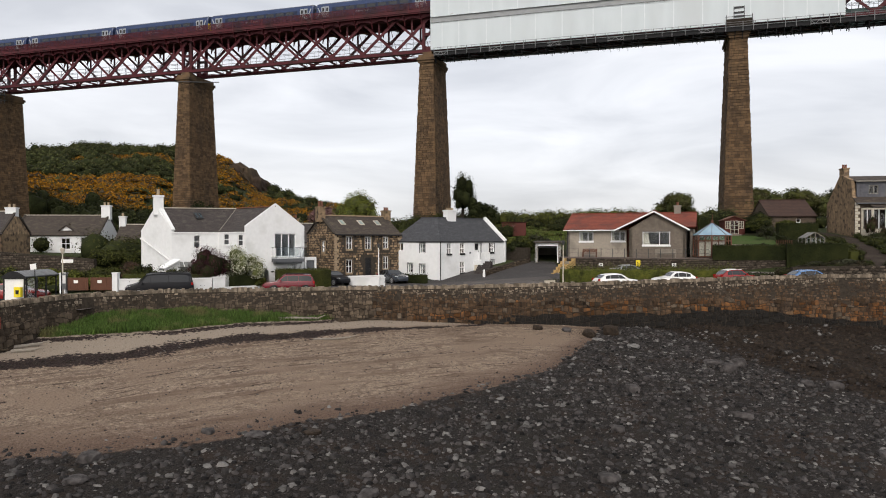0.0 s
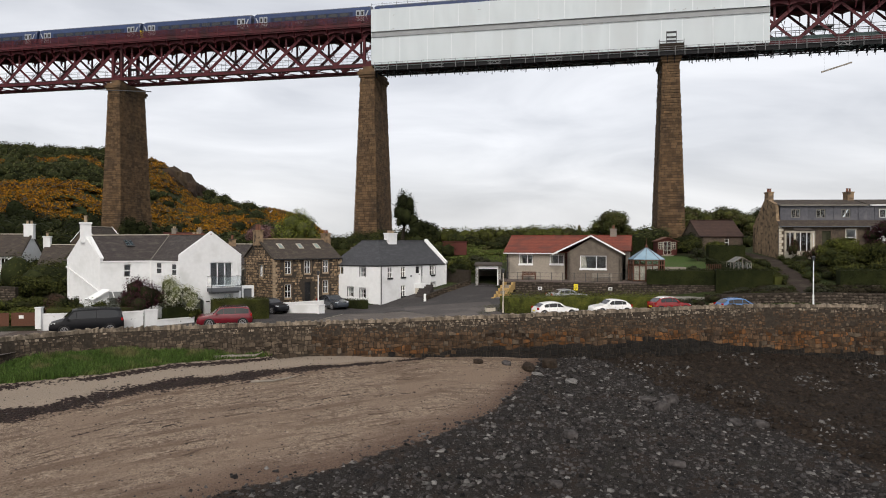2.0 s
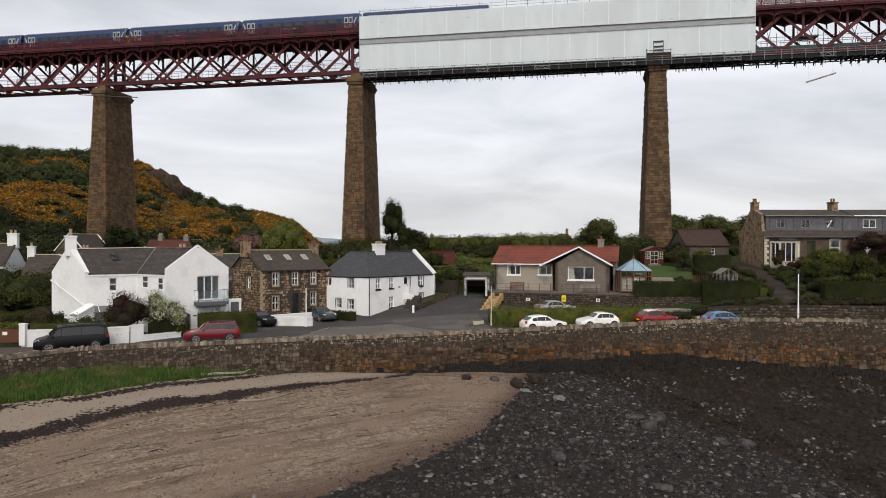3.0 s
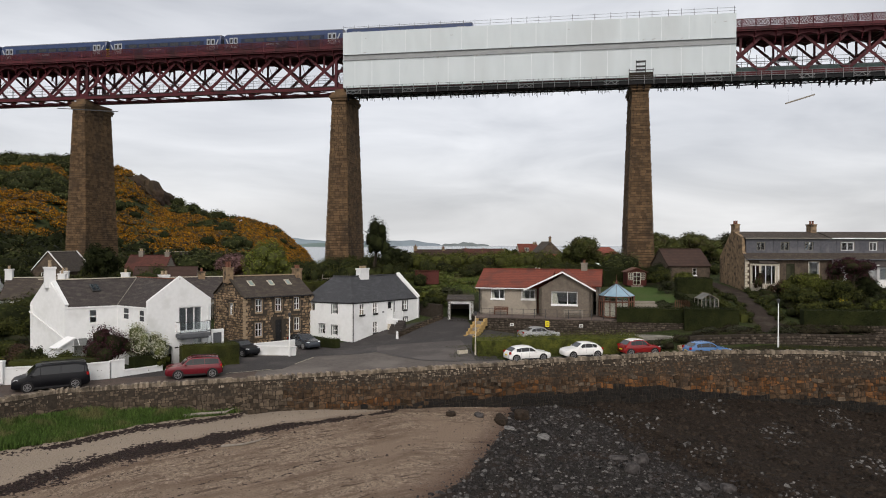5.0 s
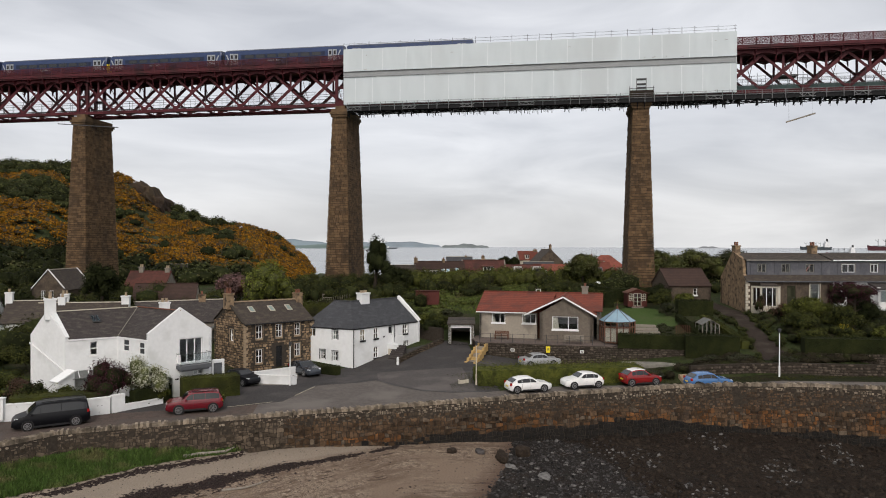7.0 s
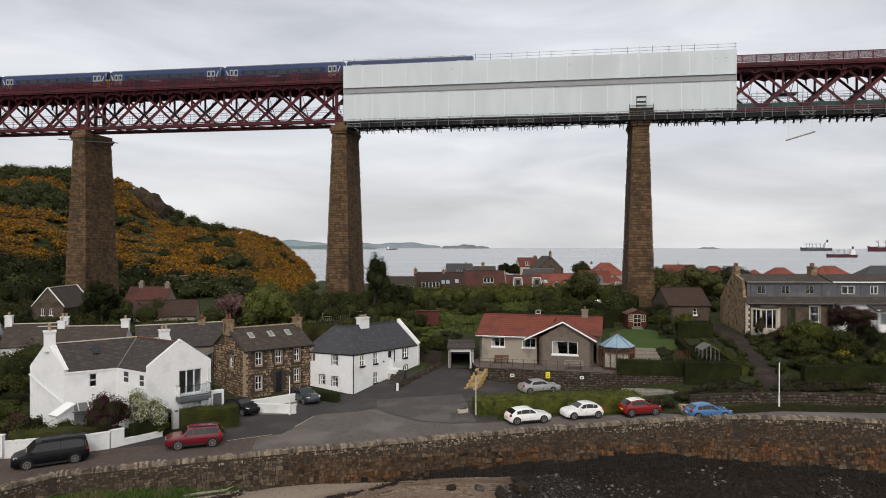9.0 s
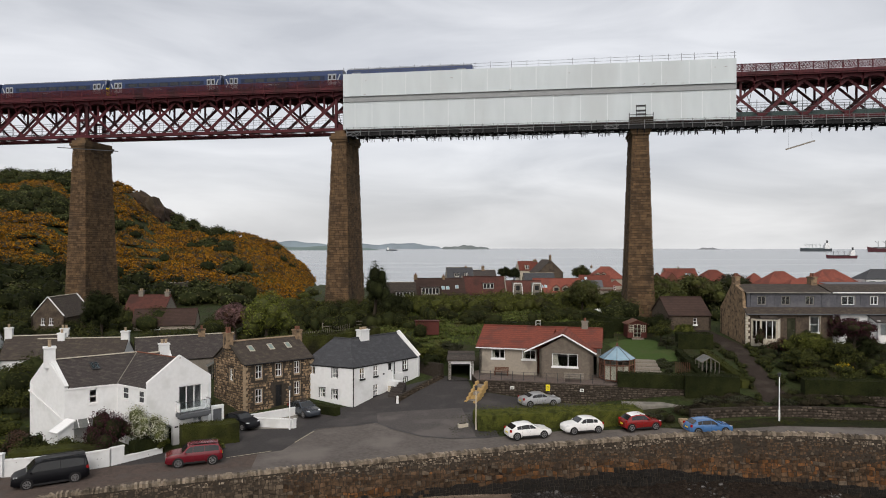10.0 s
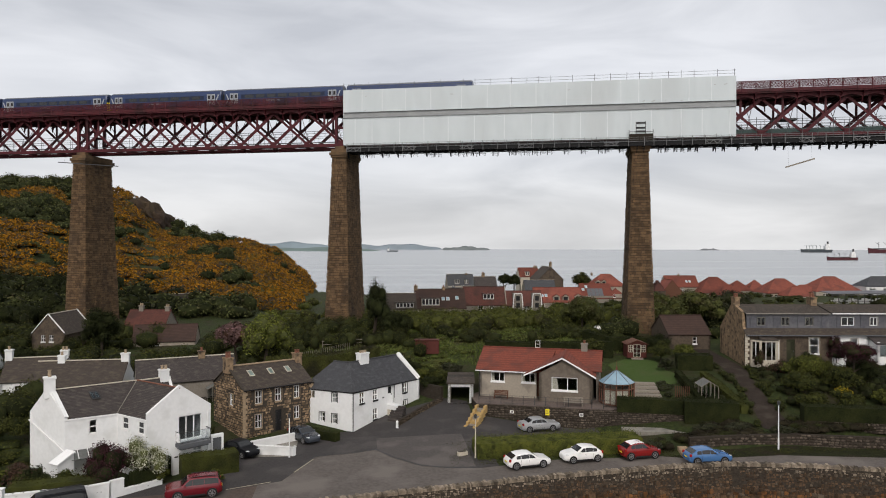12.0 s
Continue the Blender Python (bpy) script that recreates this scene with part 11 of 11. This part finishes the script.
def greenhouse(x, y, ang, w, d, h, label):
    th = thing("greenhouse", (0, 0, 0), label, "greenhouse")
    g = Geo()
    for sx in (-1, 0, 1):
        for yy in (-d / 2, 0, d / 2):
            g.beam((sx * w / 2, yy, 0), (sx * w / 2, yy, h + (0.6 if sx == 0 else 0)), 0.05, 0.05)
    for yy in (-d / 2, 0, d / 2):
        for q in (-1, 1):
            g.beam((q * w / 2, yy, h), (0, yy, h + 0.6), 0.05, 0.05)
            g.beam((q * w / 4, yy, 0), (q * w / 4, yy, h + 0.3), 0.04, 0.04)
    for q in (-1, 0, 1):
        g.beam((q * w / 2, -d / 2, h + (0.6 if q == 0 else 0)), (q * w / 2, d / 2, h + (0.6 if q == 0 else 0)), 0.05, 0.05)
    part("greenhouse_frame", g, "timber_grey", th)
    for q in (-1, 1):
        g = Geo()
        g.slab([(q * w / 2, -d / 2, h), (0, -d / 2, h + 0.6), (0, d / 2, h + 0.6), (q * w / 2, d / 2, h)], 0.01)
        part("roof_pane", g, "glass_dull", th)
        g = Geo()
        g.box(-w / 2, q * d / 2 - 0.005, 0, w / 2, q * d / 2 + 0.005, h)
        part("wall_pane", g, "glass", th)
    th.matrix_basis = pose(x, y, gz(x, y), 0, 0, ang)
    return th


greenhouse(40.2, 74.6, -10, 1.9, 2.4, 1.5, "small weathered greenhouse in the vegetable garden")
greenhouse(-17.2, 87.6, 20, 2.4, 3.0, 1.5, "pale framed greenhouse behind the stone house")
deckt = thing("garden_steps", (34.5, 79.5, 2.6), "broad weathered timber steps up to the lawn", "steps")
for k in range(4):
    g = Geo()
    z = 2.75 + 0.3 * k
    g.obox((34.2 + 0.12 * k, 78.0 + 0.85 * k, z), Vector((0.95, -0.3, 0)) * 1.9, Vector((0.3, 0.95, 0)) * 0.42, (0, 0, 0.05))
    g.obox((34.1 + 0.12 * k, 77.6 + 0.85 * k, z - 0.12), Vector((0.95, -0.3, 0)) * 1.9, Vector((0.3, 0.95, 0)) * 0.03, (0, 0, 0.1))
    part("tread", g, "timber_grey", deckt)
fence = thing("picket_fence", (37.6, 75.2, 3), "short brown picket fence in the garden", "fence")
for k in range(8):
    g = Geo()
    g.beam((36.9 + 0.2 * k, 75.6 - 0.08 * k, 2.9), (36.9 + 0.2 * k, 75.6 - 0.08 * k, 4.2), 0.12, 0.04)
    part("picket", g, "timber", fence)
bf = thing("board_fence", (-9, 98, 4), "grey boarded fence behind the houses", "fence")
for k in range(34):
    g = Geo()
    x, y = -9.5 + 0.26 * k, 97.5 + 0.12 * k
    g.beam((x, y, gz(x, y)), (x, y, gz(x, y) + 1.6), 0.23, 0.03, (1, 0, 0))
    part("board", g, "timber_grey", bf)
wfence = thing("rail_fence", (-4, 106, 6), "pale rail fence by the pier foot", "fence")
for k in range(5):
    x, y = -5 + 1.6 * k, 105.5
    g = Geo()
    g.beam((x, y, gz(x, y) - 0.1), (x, y, gz(x, y) + 1.2), 0.1, 0.1)
    part("post", g, "timber_grey", wfence)
g = Geo()
for dz in (0.6, 1.1):
    g.beam((-5, 105.5, gz(-5, 105.5) + dz), (1.4, 105.5, gz(1.4, 105.5) + dz), 0.05, 0.08)
part("rail", g, "timber_grey", wfence)
for k, (x, y, m, lab) in enumerate(((-7.6, 71.0, "leaf_mid", "green recycling box on the pad"), (-7.0, 70.7, "red_paint", "red recycling box on the pad"), (-6.5, 70.4, "train_blue", "blue recycling box on the pad"))):
    g = Geo()
    z = float(inland_z(x, y)) + 0.08
    g.prism([(x - 0.22, y - 0.16, z), (x + 0.22, y - 0.16, z), (x + 0.22, y + 0.16, z), (x - 0.22, y + 0.16, z)], (0, 0, 0.34))
    rb = part("recycling_box", g, m)
    tagged(rb, lab, "box", "recycling boxes")
    g = Geo()
    g.box(x - 0.25, y - 0.19, z + 0.33, x + 0.25, y + 0.19, z + 0.37)
    part("lid", g, m, rb)
g = Geo()
z = float(inland_z(10.4, 66.2)) + 0.04
g.prism([(9.95, 66.0, z), (10.9, 66.3, z), (10.8, 66.65, z), (9.85, 66.35, z)], (0, 0, 0.38))
pl = tagged(part("planter", g, "lime_cream"), "small pale stone trough in the grass at the junction", "planter")
g = Geo()
g.prism([(10.05, 66.08, z + 0.37), (10.8, 66.33, z + 0.37), (10.72, 66.57, z + 0.37), (9.97, 66.32, z + 0.37)], (0, 0, 0.03))
part("soil", g, "bark", pl)
g = Geo()
z = float(inland_z(4.7, 77.0))
g.cyl((4.6, 76.6, z), (4.6, 76.6, z + 0.75), 0.16, 0.13, 10)
g.cyl((4.6, 76.6, z + 0.75), (4.6, 76.6, z + 0.85), 0.15, 0.05, 10)
tagged(part("bollard", g, "white_paint"), "short white post at the foot of the stair", "bollard")
st = thing("roadside_steps", (31.8, 63.6, 0.3), "worn stone steps through the roadside wall", "steps")
for k in range(4):
    g = Geo()
    g.box(31.35, 62.5 + 0.32 * k, -0.2, 32.2, 62.85 + 0.32 * k, 0.2 + 0.19 * k)
    part("step", g, "sandstone", st)
g = Geo()
g.cyl((38.6, 106.2, gz(38.6, 106.2) + 0.9), (38.7, 105.9, gz(38.6, 106.2) + 1.05), 0.55, 0.45, 14)
g.cyl((38.6, 106.3, gz(38.6, 106.2)), (38.6, 106.3, gz(38.6, 106.2) + 0.9), 0.06, 0.06, 6)
tagged(part("satellite_dish", g, "sign_white"), "white dish among the bushes", "dish")
arch = thing("garden_arch", (25.0, 92.2, 4), "small white garden ladder frame behind the bungalow", "frame")
for x in (24.6, 25.2):
    g = Geo()
    g.beam((x, 92, 5.0), (x, 92, 7.45), 0.06, 0.06)
    part("post", g, "white_paint", arch)
for z in (6.5, 6.95, 7.4):
    g = Geo()
    g.beam((24.63, 92, z), (25.17, 92, z), 0.05, 0.05)
    part("rung", g, "white_paint", arch)
pole = thing("mast", (1.0, 112, 8), "thin grey pole with a cross arm by the pier", "pole")
g = Geo()
g.cyl((3.4, 121, 6), (3.4, 121, 15.2), 0.08, 0.05, 6)
g.beam((2.7, 121, 15.0), (4.1, 121, 15.0), 0.08, 0.08)
part("mast_pole", g, "steel_dark", pole)


# ---- ships ----
def ship(x, y, L, ang, hull_m, label, big=False):
    z = float(interp(y, sea_y, sea_zv))
    th = thing("ship", (0, 0, 0), label, "ship", "anchored ships")
    b, h = L * 0.085, L * 0.085
    g = Geo()
    vs = []
    for f, w, zt in ((-0.5, 0.75, 1.1), (-0.42, 1.0, 1.0), (0.3, 1.0, 0.95), (0.42, 0.65, 1.15), (0.5, 0.03, 1.4)):
        vs += [(f * L, -b * w, zt * h), (f * L * 0.97, -b * w * 0.8, -1), (f * L * 0.97, b * w * 0.8, -1), (f * L, b * w, zt * h)]
    g.add(vs, [(i * 4 + k, (i + 1) * 4 + k, (i + 1) * 4 + (k + 1) % 4, i * 4 + (k + 1) % 4) for i in range(4) for k in range(4)] + [(0, 1, 2, 3)])
    part("hull", g, hull_m, th)
    g = Geo()
    g.box(-0.42 * L, -b * 0.8, h, -0.27 * L, b * 0.8, h * 2.5)
    g.box(-0.40 * L, -b * 0.7, h * 2.5, -0.30 * L, b * 0.7, h * 3.2)
    part("superstructure", g, "render_white", th)
    g = Geo()
    g.box(-0.39 * L, -b * 0.25, h * 3.2, -0.35 * L, b * 0.25, h * 4.2)
    part("funnel", g, "steel_dark", th)
    g = Geo()
    for f in ((-0.1, 0.08, 0.25) if not big else (-0.15, -0.02, 0.1, 0.2, 0.3)):
        g.beam((f * L, 0, h), (f * L, 0, h * 2.9), L * 0.008, L * 0.008)
        g.beam((f * L, 0, h * 2.2), (f * L + 0.07 * L, 0, h * 2.8), L * 0.006, L * 0.006)
    g.box(-0.25 * L, -b * 0.3, h, 0.36 * L, b * 0.3, h * 1.25)
    part("deck_gear", g, "steel" if not big else "netting", th)
    th.matrix_basis = pose(x, y, z, 0, 0, ang)
    return th


M["hull_red"] = mat("hull_red", (0.09, 0.03, 0.035), (0.06, 0.022, 0.028), 0.3, 0.6, 0.05)
M["hull_green"] = mat("hull_green", (0.065, 0.075, 0.085), (0.05, 0.058, 0.066), 0.3, 0.7, 0.05)
ship(981, 1276, 62, 172, "hull_red", "small dark red tanker at anchor")
ship(2091, 2887, 140, 170, "hull_green", "grey-green ship lying at a jetty", True)
ship(2235, 2620, 190, 174, "hull_red", "long dark red tanker at anchor")
ship(160, 3000, 50, 10, "hull_green", "small far ship near the island")
